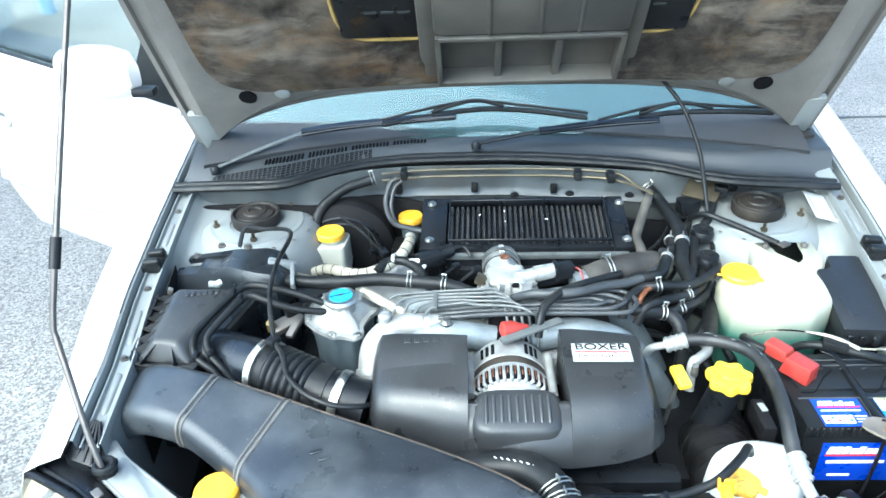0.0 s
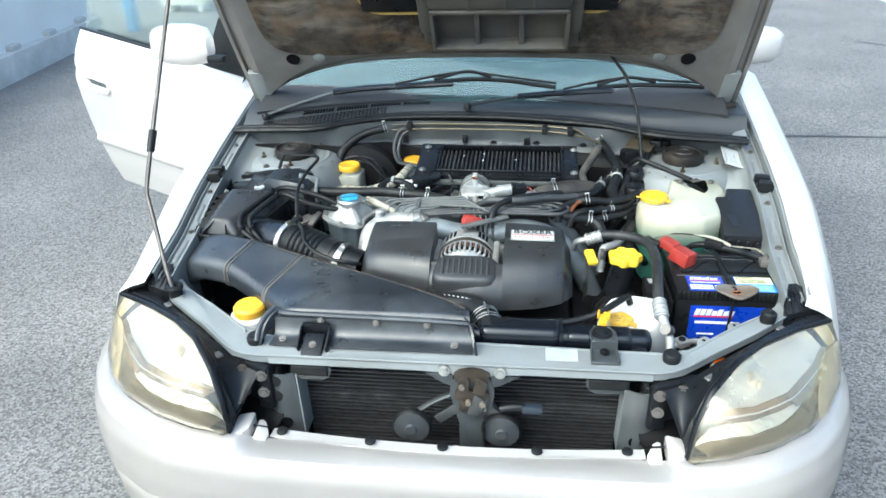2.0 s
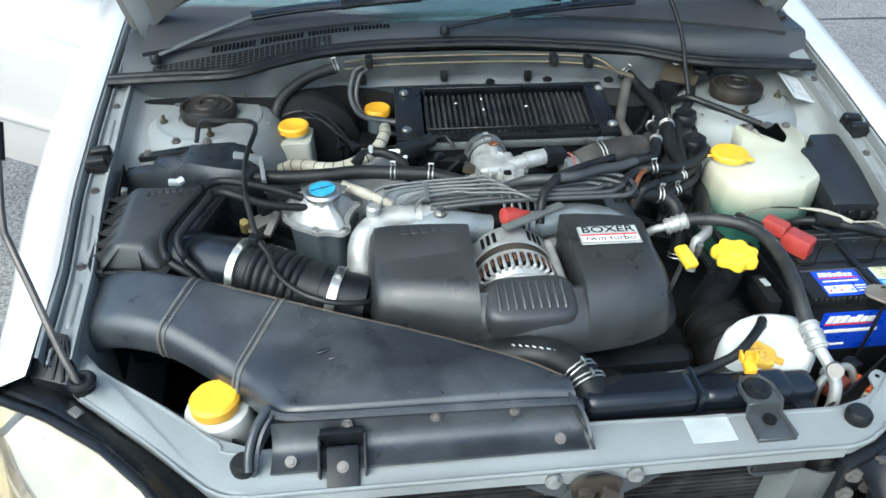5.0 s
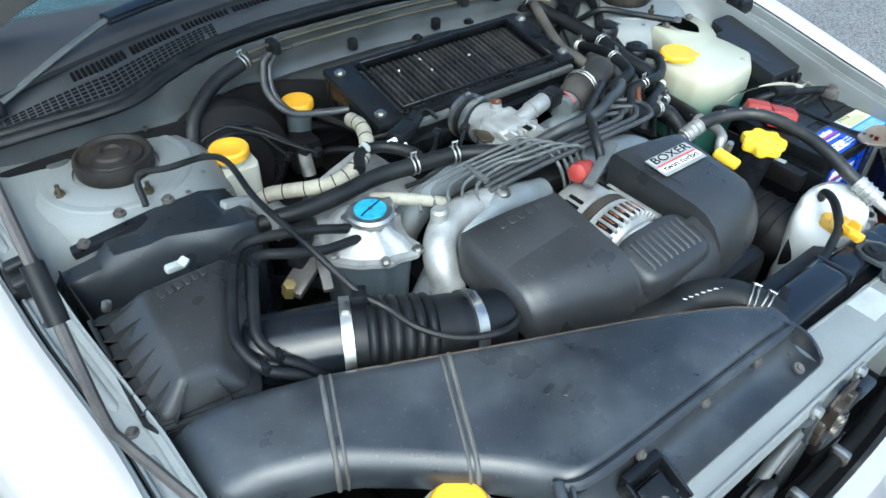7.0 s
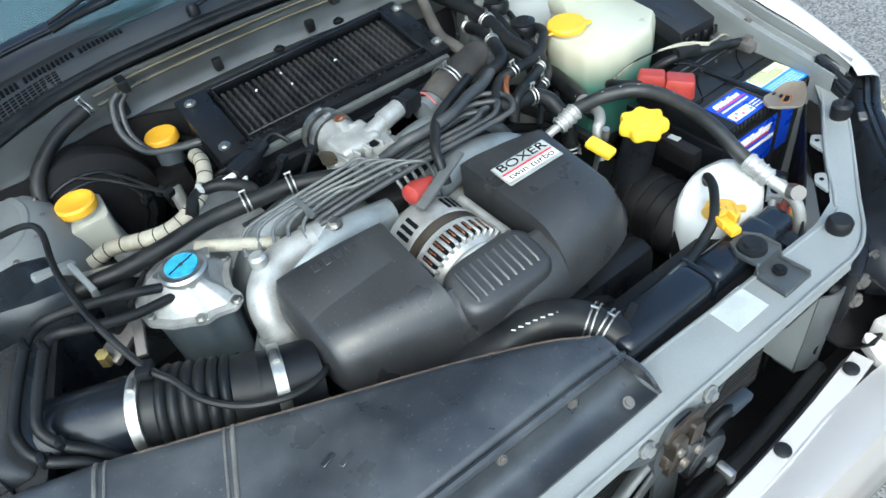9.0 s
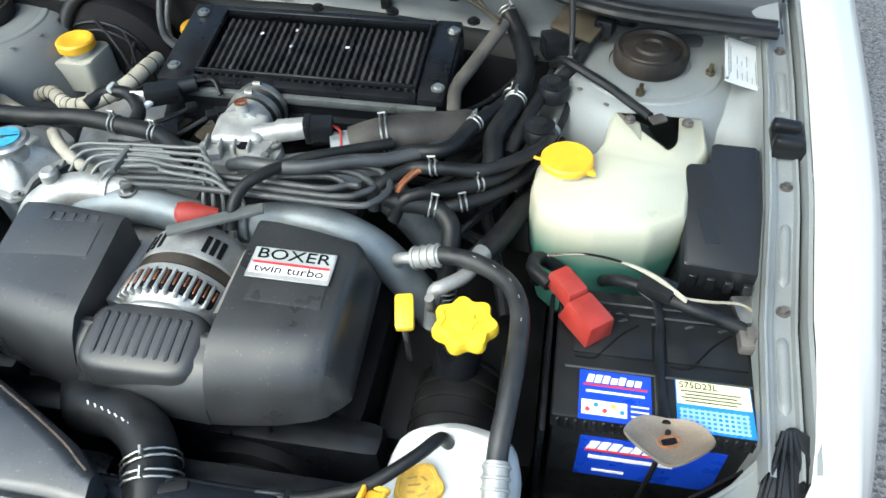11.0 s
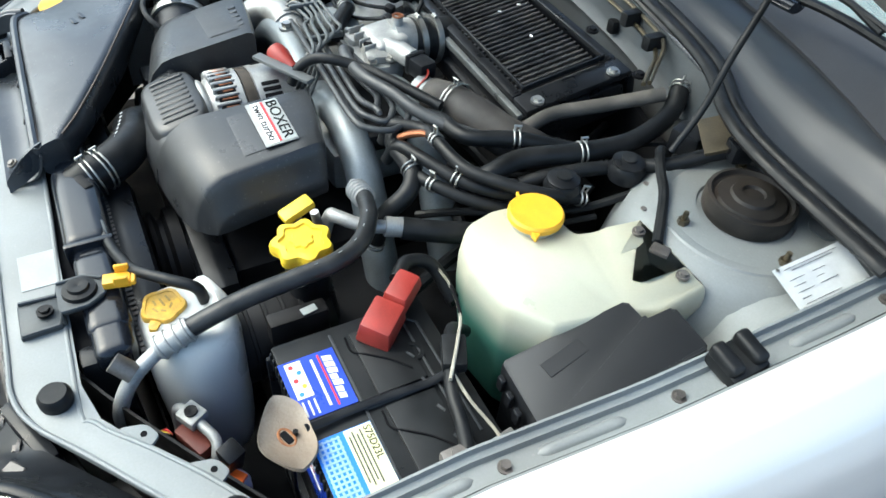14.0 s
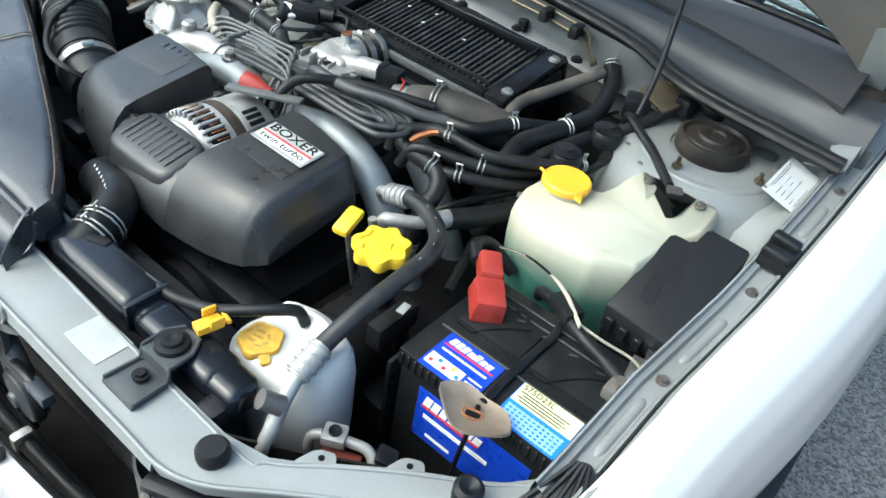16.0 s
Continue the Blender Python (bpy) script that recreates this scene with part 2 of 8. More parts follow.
BLUEPOST = mat("blue_post_paint", (0.20, 0.42, 0.62), 0.5, var=0.15, scale=6, bump=0.1)
COWL = mat("cowl_plastic", (0.032, 0.036, 0.041), 0.50, var=0.15, scale=6, bump=0.05, dust=0.25, dust_col=(0.055, 0.055, 0.055), fine=800, spec=0.45)
CONCRETE = mat("kerb_concrete", (0.52, 0.51, 0.48), 0.8, var=0.2, scale=5, dust=0.3, dust_col=(0.28, 0.27, 0.25), bump=0.5, fine=80)

LAMPBOLT = mat("dull_bolt", (0.16, 0.15, 0.14), 0.5, metal=0.6, var=0.3, dust=0.4, dust_col=(0.12, 0.09, 0.07))


def asphalt():
    m = mat("asphalt", (0.142, 0.138, 0.132), 0.85, var=0.25, scale=1.6, bump=0.0, rvar=0.1)
    nt = m.node_tree
    n, link = nt.nodes, nt.links.new
    b = n["Principled BSDF"]
    src = b.inputs["Base Color"].links[0].from_socket
    tc = n.new("ShaderNodeTexCoord")
    vo = n.new("ShaderNodeTexVoronoi")
    vo.inputs["Scale"].default_value = 150.0
    link(tc.outputs["Object"], vo.inputs["Vector"])
    bw = n.new("ShaderNodeSeparateColor")
    link(vo.outputs["Color"], bw.inputs[0])
    mr = n.new("ShaderNodeMapRange")
    mr.inputs["To Min"].default_value, mr.inputs["To Max"].default_value = 0.45, 1.75
    link(bw.outputs[0], mr.inputs["Value"])
    mul = n.new("ShaderNodeMix")
    mul.data_type, mul.blend_type = "RGBA", "MULTIPLY"
    mul.inputs["Factor"].default_value = 1.0
    link(src, mul.inputs["A"])
    link(mr.outputs[0], mul.inputs["B"])
    link(mul.outputs["Result"], b.inputs["Base Color"])
    bp = n.new("ShaderNodeBump")
    bp.inputs["Strength"].default_value, bp.inputs["Distance"].default_value = 0.5, 0.004
    link(vo.outputs["Distance"], bp.inputs["Height"])
    link(bp.outputs[0], b.inputs["Normal"])
    return m


def tank_fluid(name, milky, fluid, level):
    """Milky plastic that shows the coloured washer fluid standing inside up to a level."""
    m = mat(name, milky, 0.42, var=0.10, scale=12, bump=0.08, dust=0.55, dust_col=(0.40, 0.34, 0.22), sss=0.3)
    n, link = m.node_tree.nodes, m.node_tree.links.new
    b = n["Principled BSDF"]
    src = b.inputs["Base Color"].links[0].from_socket
    tc, se, mr, mx = n.new("ShaderNodeTexCoord"), n.new("ShaderNodeSeparateXYZ"), n.new("ShaderNodeMapRange"), n.new("ShaderNodeMix")
    link(tc.outputs["Object"], se.inputs[0])
    link(se.outputs["Z"], mr.inputs["Value"])
    mr.inputs["From Min"].default_value, mr.inputs["From Max"].default_value = level - 0.03, level + 0.02
    mr.inputs["To Min"].default_value, mr.inputs["To Max"].default_value = 0.92, 0.0
    mx.data_type = "RGBA"
    mx.inputs["B"].default_value = (*fluid, 1)
    link(mr.outputs[0], mx.inputs["Factor"])
    link(src, mx.inputs["A"])
    link(mx.outputs["Result"], b.inputs["Base Color"])
    return m



def dirty_felt():
    """Dark felt with pale dust blown on in streaks and rubbed patches."""
    m = mat("hood_insulation", (0.050, 0.043, 0.037), 0.95, var=0.5, scale=40, bump=0.5, fine=220, spec=0.1)
    n, link = m.node_tree.nodes, m.node_tree.links.new
    b = n["Principled BSDF"]
    src = b.inputs["Base Color"].links[0].from_socket
    tc = n.new("ShaderNodeTexCoord")
    for sc, lo, hi, amount, col, stretch in ((6.0, 0.45, 0.72, 0.60, (0.20, 0.165, 0.125), 1.0), (14.0, 0.52, 0.68, 0.45, (0.28, 0.245, 0.20), 3.0), (9.0, 0.52, 0.70, 0.75, (0.14, 0.088, 0.045), 1.5)):
        mp, no, mr, mx = n.new("ShaderNodeMapping"), n.new("ShaderNodeTexNoise"), n.new("ShaderNodeMapRange"), n.new("ShaderNodeMix")
        mp.inputs["Scale"].default_value, mp.inputs["Location"].default_value = (1.0 / stretch, 1.0, 1.0), (sc, 0, sc)
        no.inputs["Scale"].default_value, no.inputs["Detail"].default_value, no.inputs["Roughness"].default_value, no.inputs["Distortion"].default_value = sc, 7.0, 0.65, 0.6
        link(tc.outputs["Object"], mp.inputs["Vector"])
        link(mp.outputs[0], no.inputs["Vector"])
        mr.inputs["From Min"].default_value, mr.inputs["From Max"].default_value, mr.inputs["To Max"].default_value = lo, hi, amount
        link(no.outputs["Fac"], mr.inputs["Value"])
        mx.data_type = "RGBA"
        mx.inputs["B"].default_value = (*col, 1)
        link(mr.outputs[0], mx.inputs["Factor"])
        link(src, mx.inputs["A"])
        src = mx.outputs["Result"]
    link(src, b.inputs["Base Color"])
    return m


ASPHALT = asphalt()
INSUL = dirty_felt()
TANK_FLUID = tank_fluid("washer_tank_milky", (0.42, 0.43, 0.345), (0.03, 0.16, 0.125), 0.736)


# ---- mesh helpers ----
def part(name, bm, material, parent=None, label="", smooth=38):
    me = bpy.data.meshes.new(name)
    bmesh.ops.recalc_face_normals(bm, faces=bm.faces)
    bm.to_mesh(me)
    bm.free()
    if smooth:
        me.polygons.foreach_set("use_smooth", [True] * len(me.polygons))
        me.set_sharp_from_angle(angle=radians(smooth))
    for m in (material if isinstance(material, (list, tuple)) else (material,)):
        me.materials.append(m)
    ob = new(name, me)
    if parent is not None:
        ob.parent = parent
    if label:
        ob["label"] = label
    return ob


def thing(name, label, category, group="", kind="", at=(0, 0, 0)):
    ob = new(name)
    ob.empty_display_size = 0.05
    ob.location = at
    return tagged(ob, label, category, group, kind)


def spline(pts, n=8):
    """Catmull-Rom points through pts."""
    P = [Vector(p) for p in pts]
    if len(P) < 3:
        return [P[0].lerp(P[-1], i / n) for i in range(n + 1)]
    P = [2 * P[0] - P[1]] + P + [2 * P[-1] - P[-2]]
    out = []
    for i in range(1, len(P) - 2):
        a, b, c, d = P[i - 1:i + 3]
        for k in range(n):
            t = k / n
            out.append(0.5 * (2 * b + (c - a) * t + (2 * a - 5 * b + 4 * c - d) * t * t + (3 * b - a - 3 * c + d) * t ** 3))
    out.append(P[-2])
    return out


def rings_mesh(bm, rings, cap=True, closed=True):
    vs = [[bm.verts.new(p) for p in r] for r in rings]
    k = len(rings[0])
    for a, b in zip(vs, vs[1:]):
        for i in range(k if closed else k - 1):
            j = (i + 1) % k
            bm.faces.new((a[i], a[j], b[j], b[i]))
    if cap and closed:
        bm.faces.new(list(reversed(vs[0])))
        bm.faces.new(vs[-1])
    return vs


def sweep(bm, path, radius, seg=10, cap=True, squash=1.0):
    """A round tube along a path; radius is a number or one for each path point."""
    R = radius if isinstance(radius, (list, tuple)) else [radius] * len(path)
    rings, up = [], Vector((0, 0, 1))
    prev = None
    for i, p in enumerate(path):
        d = (path[min(i + 1, len(path) - 1)] - path[max(i - 1, 0)])
        if d.length < 1e-9:
            d = Vector((1, 0, 0))
        d.normalize()
        if prev is None:
            ref = up if abs(d.z) < 0.9 else Vector((1, 0, 0))
            s = d.cross(ref).normalized()
        else:
            s = (prev - d * prev.dot(d)).normalized()
        prev = s
        u = s.cross(d).normalized()
        rings.append([p + (s * math.cos(a) + u * (math.sin(a) * squash)) * R[i] for a in (2 * math.pi * k / seg for k in range(seg))])
    rings_mesh(bm, rings, cap)
    return bm


def tube(pts, r, n=8, seg=10, squash=1.0):
    return sweep(bmesh.new(), spline(pts, n), r, seg, squash=squash)


def cyl(p0, p1, r0, r1=None, seg=20, bm=None, bev=0.0):
    bm = bm or bmesh.new()
    p0, p1 = Vector(p0), Vector(p1)
    r1 = r0 if r1 is None else r1
    if bev:
        d = (p1 - p0).normalized()
        path, rad = [p0, p0 + d * 1e-5, p1 - d * bev, p1 - d * bev * 0.3, p1], [r0 - bev * 0.3, r0, r1, r1 - bev * 0.35, r1 - bev]
    else:
        path, rad = [p0, p1], [r0, r1]
    return sweep(bm, path, rad, seg)


def lathe(centre, profile, seg=28, axis="z", bm=None):
    """Profile rows of (radius, height)."""
    bm = bm or bmesh.new()
    c = Vector(centre)
    rings = []
    for r, h in profile:
        ring = []
        for k in range(seg):
            a = 2 * math.pi * k / seg
            q = (math.cos(a) * r, math.sin(a) * r, h)
            q = {"z": q, "y": (q[0], q[2], q[1]), "x": (q[2], q[0], q[1])}[axis]
            ring.append(c + Vector(q))
        rings.append(ring)
    rings_mesh(bm, rings)
    return bm


def rbox(c, s, bev=0.004, seg=2, rot=None, taper=1.0, bm=None):
    """A box with rounded edges; taper shrinks its top."""
    b2 = bmesh.new()
    bmesh.ops.create_cube(b2, size=1.0)
    for v in b2.verts:
        k = taper if v.co.z > 0 else 1.0
        v.co = Vector((v.co.x * s[0] * k, v.co.y * s[1] * k, v.co.z * s[2]))
    if bev:
        bmesh.ops.bevel(b2, geom=list(b2.edges), offset=min(bev, min(s) * 0.45), segments=seg, affect="EDGES", profile=0.6)
    m = Matrix.Translation(c)
    if rot is not None:
        m = m @ Euler([radians(a) for a in rot]).to_matrix().to_4x4()
    bmesh.ops.transform(b2, matrix=m, verts=b2.verts)
    if bm is None:
        return b2
    join(bm, b2)
    return bm


def join(bm, other):
    me = bpy.data.meshes.new("tmp")
    other.to_mesh(me)
    other.free()
    bm.from_mesh(me)
    bpy.data.meshes.remove(me)
    return bm


def prism(outline, z0, z1, bev=0.004, seg=2, zf0=None, zf1=None, taper=1.0):
    """A plan outline pulled up from z0 to z1, the rim rounded; zf0 and zf1 give heights that vary with the place."""
    bm = bmesh.new()
    c = Vector((sum(p[0] for p in outline) / len(outline), sum(p[1] for p in outline) / len(outline)))
    f0 = zf0 or (lambda x, y: z0)
    f1 = zf1 or (lambda x, y: z1)

    def tp(p, k):
        return (c.x + (p[0] - c.x) * k, c.y + (p[1] - c.y) * k)
    lo = [bm.verts.new((p[0], p[1], f0(p[0], p[1]))) for p in outline]
    hi = [bm.verts.new((*tp(p, taper), f1(*tp(p, taper)))) for p in outline]
    k = len(outline)
    bm.faces.new(list(reversed(lo)))
    top = bm.faces.new(hi)
    for i in range(k):
        j = (i + 1) % k
        bm.faces.new((lo[i], lo[j], hi[j], hi[i]))
    if bev:
        bmesh.ops.bevel(bm, geom=list(top.edges), offset=bev, segments=seg, affect="EDGES", profile=0.6)
    return bm


def round_poly(pts, r=0.01, n=4):
    """Rounds the corners of a plan polygon."""
    out = []
    k = len(pts)
    for i in range(k):
        p, a, b = Vector(pts[i]), Vector(pts[i - 1]), Vector(pts[(i + 1) % k])
        ra = min(r, (a - p).length * 0.45)
        rb = min(r, (b - p).length * 0.45)
        q0, q1 = p + (a - p).normalized() * ra, p + (b - p).normalized() * rb
        for j in range(n + 1):
            t = j / n
            out.append(tuple((1 - t) ** 2 * q0 + 2 * t * (1 - t) * p + t * t * q1))
    return out


def patch(fn, nu, nv, thick=0.0):
    """A sheet from fn(u, v), u and v from 0 to 1; thick: a second skin that far behind it."""
    bm = bmesh.new()
    g = [[bm.verts.new(fn(i / nu, j / nv)) for j in range(nv + 1)] for i in range(nu + 1)]
    for i in range(nu):
        for j in range(nv):
            bm.faces.new((g[i][j], g[i + 1][j], g[i + 1][j + 1], g[i][j + 1]))
    if thick:
        bm.normal_update()
        bmesh.ops.solidify(bm, geom=list(bm.faces), thickness=thick)
    return bm


def lerp_table(rows, t):
    """Rows of (t, values...); straight between them."""
    if t <= rows[0][0]:
        return rows[0][1:]
    for a, b in zip(rows, rows[1:]):
        if t <= b[0]:
            k = (t - a[0]) / (b[0] - a[0])
            return tuple(x + (y - x) * k for x, y in zip(a[1:], b[1:]))
    return rows[-1][1:]


def bolt(name, at, parent, r=0.007, h=0.006, material=None, nrm=(0, 0, 1), label=""):
    a, d = Vector(at), Vector(nrm).normalized()
    bm = cyl(a - d * 0.002, a + d * 0.0015, r * 1.5, seg=14)
    cyl(a + d * 0.0015, a + d * h, r, r * 0.94, seg=6, bm=bm)
    return part(name, bm, material or STEEL, parent, label, smooth=30)


def clamp(name, p, d, r, w, parent, material=None, label=""):
    """A hose clamp band round a tube of radius r at p, along d, with its screw."""
    p, d = Vector(p), Vector(d).normalized()
    bm = sweep(bmesh.new(), [p - d * w / 2, p - d * w / 2 + d * 1e-5, p + d * w / 2 - d * 1e-5, p + d * w / 2], [r * 0.98, r * 1.06, r * 1.06, r * 0.98], 24)
    s = d.cross(Vector((0, 0, 1))).normalized()
    u = s.cross(d).normalized()
    q = p + u * r * 1.08
    cyl(q - s * w * 0.6, q + s * w * 0.6, w * 0.34, seg=8, bm=bm)
    return part(name, bm, material or STEEL, parent, label)


def spring_clip(name, p, d, r, parent):
    """A wire hose clip: two rings with two upstanding ears."""
    p, d = Vector(p), Vector(d).normalized()
    s = d.cross(Vector((0, 0, 1))).normalized()
    u = s.cross(d).normalized()
    bm = bmesh.new()
    for o in (-0.0035, 0.0035):
        sweep(bm, [p + d * o + (s * math.cos(a) + u * math.sin(a)) * r * 1.08 for a in (math.pi * 2 * k / 14 for k in range(15))], 0.0013, 6)
        sweep(bm, [p + d * o + u * r, p + d * o + u * (r + 0.010)], 0.0014, 6)
    sweep(bm, [p - d * 0.005 + u * (r + 0.010), p + d * 0.005 + u * (r + 0.010)], 0.0016, 6)
    return part(name, bm, STEEL, parent, "bright spring wire clip")

# ---- setting ----
bm = bmesh.new()
bmesh.ops.create_grid(bm, x_segments=8, y_segments=8, size=200)
ground = tagged(part("ground", bm, ASPHALT), "grey worn asphalt of an open car park", "ground", kind="structure")
TAR = mat("tar", (0.035, 0.035, 0.036), 0.6, var=0.3, scale=8, bump=0.3)
part("tar_joint", patch(lambda u, v: (1.3 + 9.0 * u, 3.40 - 0.10 * u + 0.015 * math.sin(17 * u) + (v - 0.5) * (0.028 + 0.010 * math.sin(40 * u)), 0.003), 60, 1), TAR, ground)
part("tar_joint", patch(lambda u, v: (3.2 + 2.6 * u + (v - 0.5) * 0.04, 6.3 - 3.0 * u + 0.03 * math.sin(12 * u), 0.003), 40, 1), TAR, ground)

LINEPAINT = mat("worn_line_paint", (0.62, 0.62, 0.60), 0.7, var=0.3, scale=9, dust=0.6, dust_col=(0.22, 0.22, 0.22), bump=0.3)
part("painted_line", patch(lambda u, v: (4.40 + 0.18 * v + 0.16 * u, 9.2 - 2.9 * u, 0.004 + 0.001 * v), 30, 2), LINEPAINT, ground, "worn white painted line")


def rail_z(y):
    """Height of the inner wing's top rail."""
    return 0.734 + (y - 0.192) * 0.169


def rail_x(y):
    """Inner edge of the painted wing."""
    return lerp_table([(0.1, 0.684), (0.2, 0.691), (0.33, 0.698), (0.5, 0.719), (0.7, 0.733), (1.02, 0.748), (1.3, 0.757)], y)[0]


# ---- car body ----
car = thing("car", "pearl-white estate car with its bonnet propped open, parked on asphalt", "car")

def nose_x(side, x):
    """Half width of the nose: fuller towards the outer corners on one side."""
    return side * (x - (0.034 if side > 0 else -0.004) * max(0.0, (x - 0.50) / 0.30))


# front wings: curved sheets from the bonnet gap over the shoulder and down the side
WING = [(0.0, 0.0, 0.004), (0.08, 0.015, 0.010), (0.22, 0.045, 0.010), (0.38, 0.078, -0.006), (0.52, 0.103, -0.04), (0.66, 0.118, -0.10), (0.82, 0.128, -0.19), (1.0, 0.122, -0.33)]


def wing_fn(side):
    def f(u, v):
        y = 0.150 + u * (1.24 - 0.150)
        dx, dz = lerp_table(WING, v)
        k = 0.80 + 0.20 * min(1.0, u * 2.4)
        x = rail_x(y) + dx * k * (0.88 + 0.07 * u)
        z = rail_z(y) + 0.012 + dz * (0.9 + 0.1 * u)
        y2 = y + max(0.0, 0.18 - u) * 0.5 * v * (1 if u < 0.18 else 0)
        if u < 0.12:
            tip = lerp_table([(0.0, 0.694, 0.150, 0.730), (0.12, 0.725, 0.142, 0.722), (0.25, 0.752, 0.140, 0.708), (0.66, 0.803, 0.152, 0.598), (1.0, 0.806, 0.190, 0.40)], v)
            k = (u / 0.12) ** 0.8
            x, y2, z = abs(nose_x(side, tip[0])) + (x - abs(nose_x(side, tip[0]))) * k, tip[1] + (y2 - tip[1]) * k, tip[2] + (z - tip[2]) * k
        return (side * x, y2, z)
    return f


def arch_cut(bm):
    """Opens the wheel arch in a wing."""
    kill = [f for f in bm.faces if (f.calc_center_median().y - 0.62) ** 2 + (f.calc_center_median().z - 0.30) ** 2 < 0.335 ** 2]
    bmesh.ops.delete(bm, geom=kill, context="FACES")


for side in (-1, 1):
    bm = patch(wing_fn(side), 30, 28)
    arch_cut(bm)
    bmesh.ops.solidify(bm, geom=list(bm.faces), thickness=0.0015 * side)
    part("front_wing", bm, PAINT, car)
    # folded flange beside the bay: grey wing lip, dark gap, pressed channel, pinched inner edge
    def flange(u, v, side=side):
        y = 0.17 + u * 0.95
        prof = [(0.0, 0.001, 0.0135), (0.06, -0.0035, 0.012), (0.12, -0.0045, 0.002), (0.16, -0.0055, -0.010), (0.22, -0.0085, -0.010), (0.28, -0.0095, -0.001), (0.34, -0.0125, -0.001), (0.40, -0.0145, -0.008), (0.62, -0.0335, -0.009), (0.68, -0.0355, -0.002), (0.74, -0.0415, -0.001), (0.78, -0.043, 0.006), (0.84, -0.0455, 0.006), (0.88, -0.047, -0.006), (1.0, -0.0475, -0.055)]
        dx, dz = lerp_table(prof, v)
        return (side * (rail_x(y) - 0.0015 + dx), y, rail_z(y) + dz)
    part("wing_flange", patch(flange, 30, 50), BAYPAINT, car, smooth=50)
    part("gap_shadow_strip", patch(lambda u, v, side=side: (side * (rail_x(0.17 + 0.95 * u) - 0.0072 - 0.0022 * v), 0.17 + 0.95 * u, rail_z(0.17 + 0.95 * u) - 0.0085), 24, 1), BLACKINS, car)
    # raised pads and bolts in the channel
    for y0, y1 in ((0.235, 0.325), (0.385, 0.475), (0.655, 0.735)):
        def pad(u, v, side=side, y0=y0, y1=y1):
            y = y0 + (y1 - y0) * u
            w = 0.0065 * min(1.0, (12 * u * (1 - u)) ** 0.5)
            return (side * (rail_x(y) - 0.0245 + w * (2 * v - 1)), y, rail_z(y) - 0.0088 + 0.0042 * min(1.0, (10 * u * (1 - u))) * math.sin(math.pi * v) ** 0.5)
        part("flange_pad", patch(pad, 18, 8), BAYPAINT, car, smooth=60)
    for y in (0.215, 0.355, 0.53, 0.775):
        bolt("flange_bolt", (side * (rail_x(y) - 0.024), y, rail_z(y) - 0.009), car, 0.0052, 0.006, LAMPBOLT)
    # rubber bonnet rest clipped over the flange: two lobes with a cleft
    cy = 0.59
    bm = rbox((side * (rail_x(cy) - 0.026), cy, rail_z(cy) + 0.004), (0.040, 0.044, 0.018), 0.004, rot=(9.6, 0, 0))
    for o in (-0.015, 0.013):
        rbox((side * (rail_x(cy) - 0.028), cy + o, rail_z(cy + o) + 0.016), (0.036, 0.016, 0.018), 0.006, 3, rot=(9.6, side * 6, 0), bm=bm)
    part("bonnet_rest", bm, RUBBER, car, "black rubber bonnet rest")

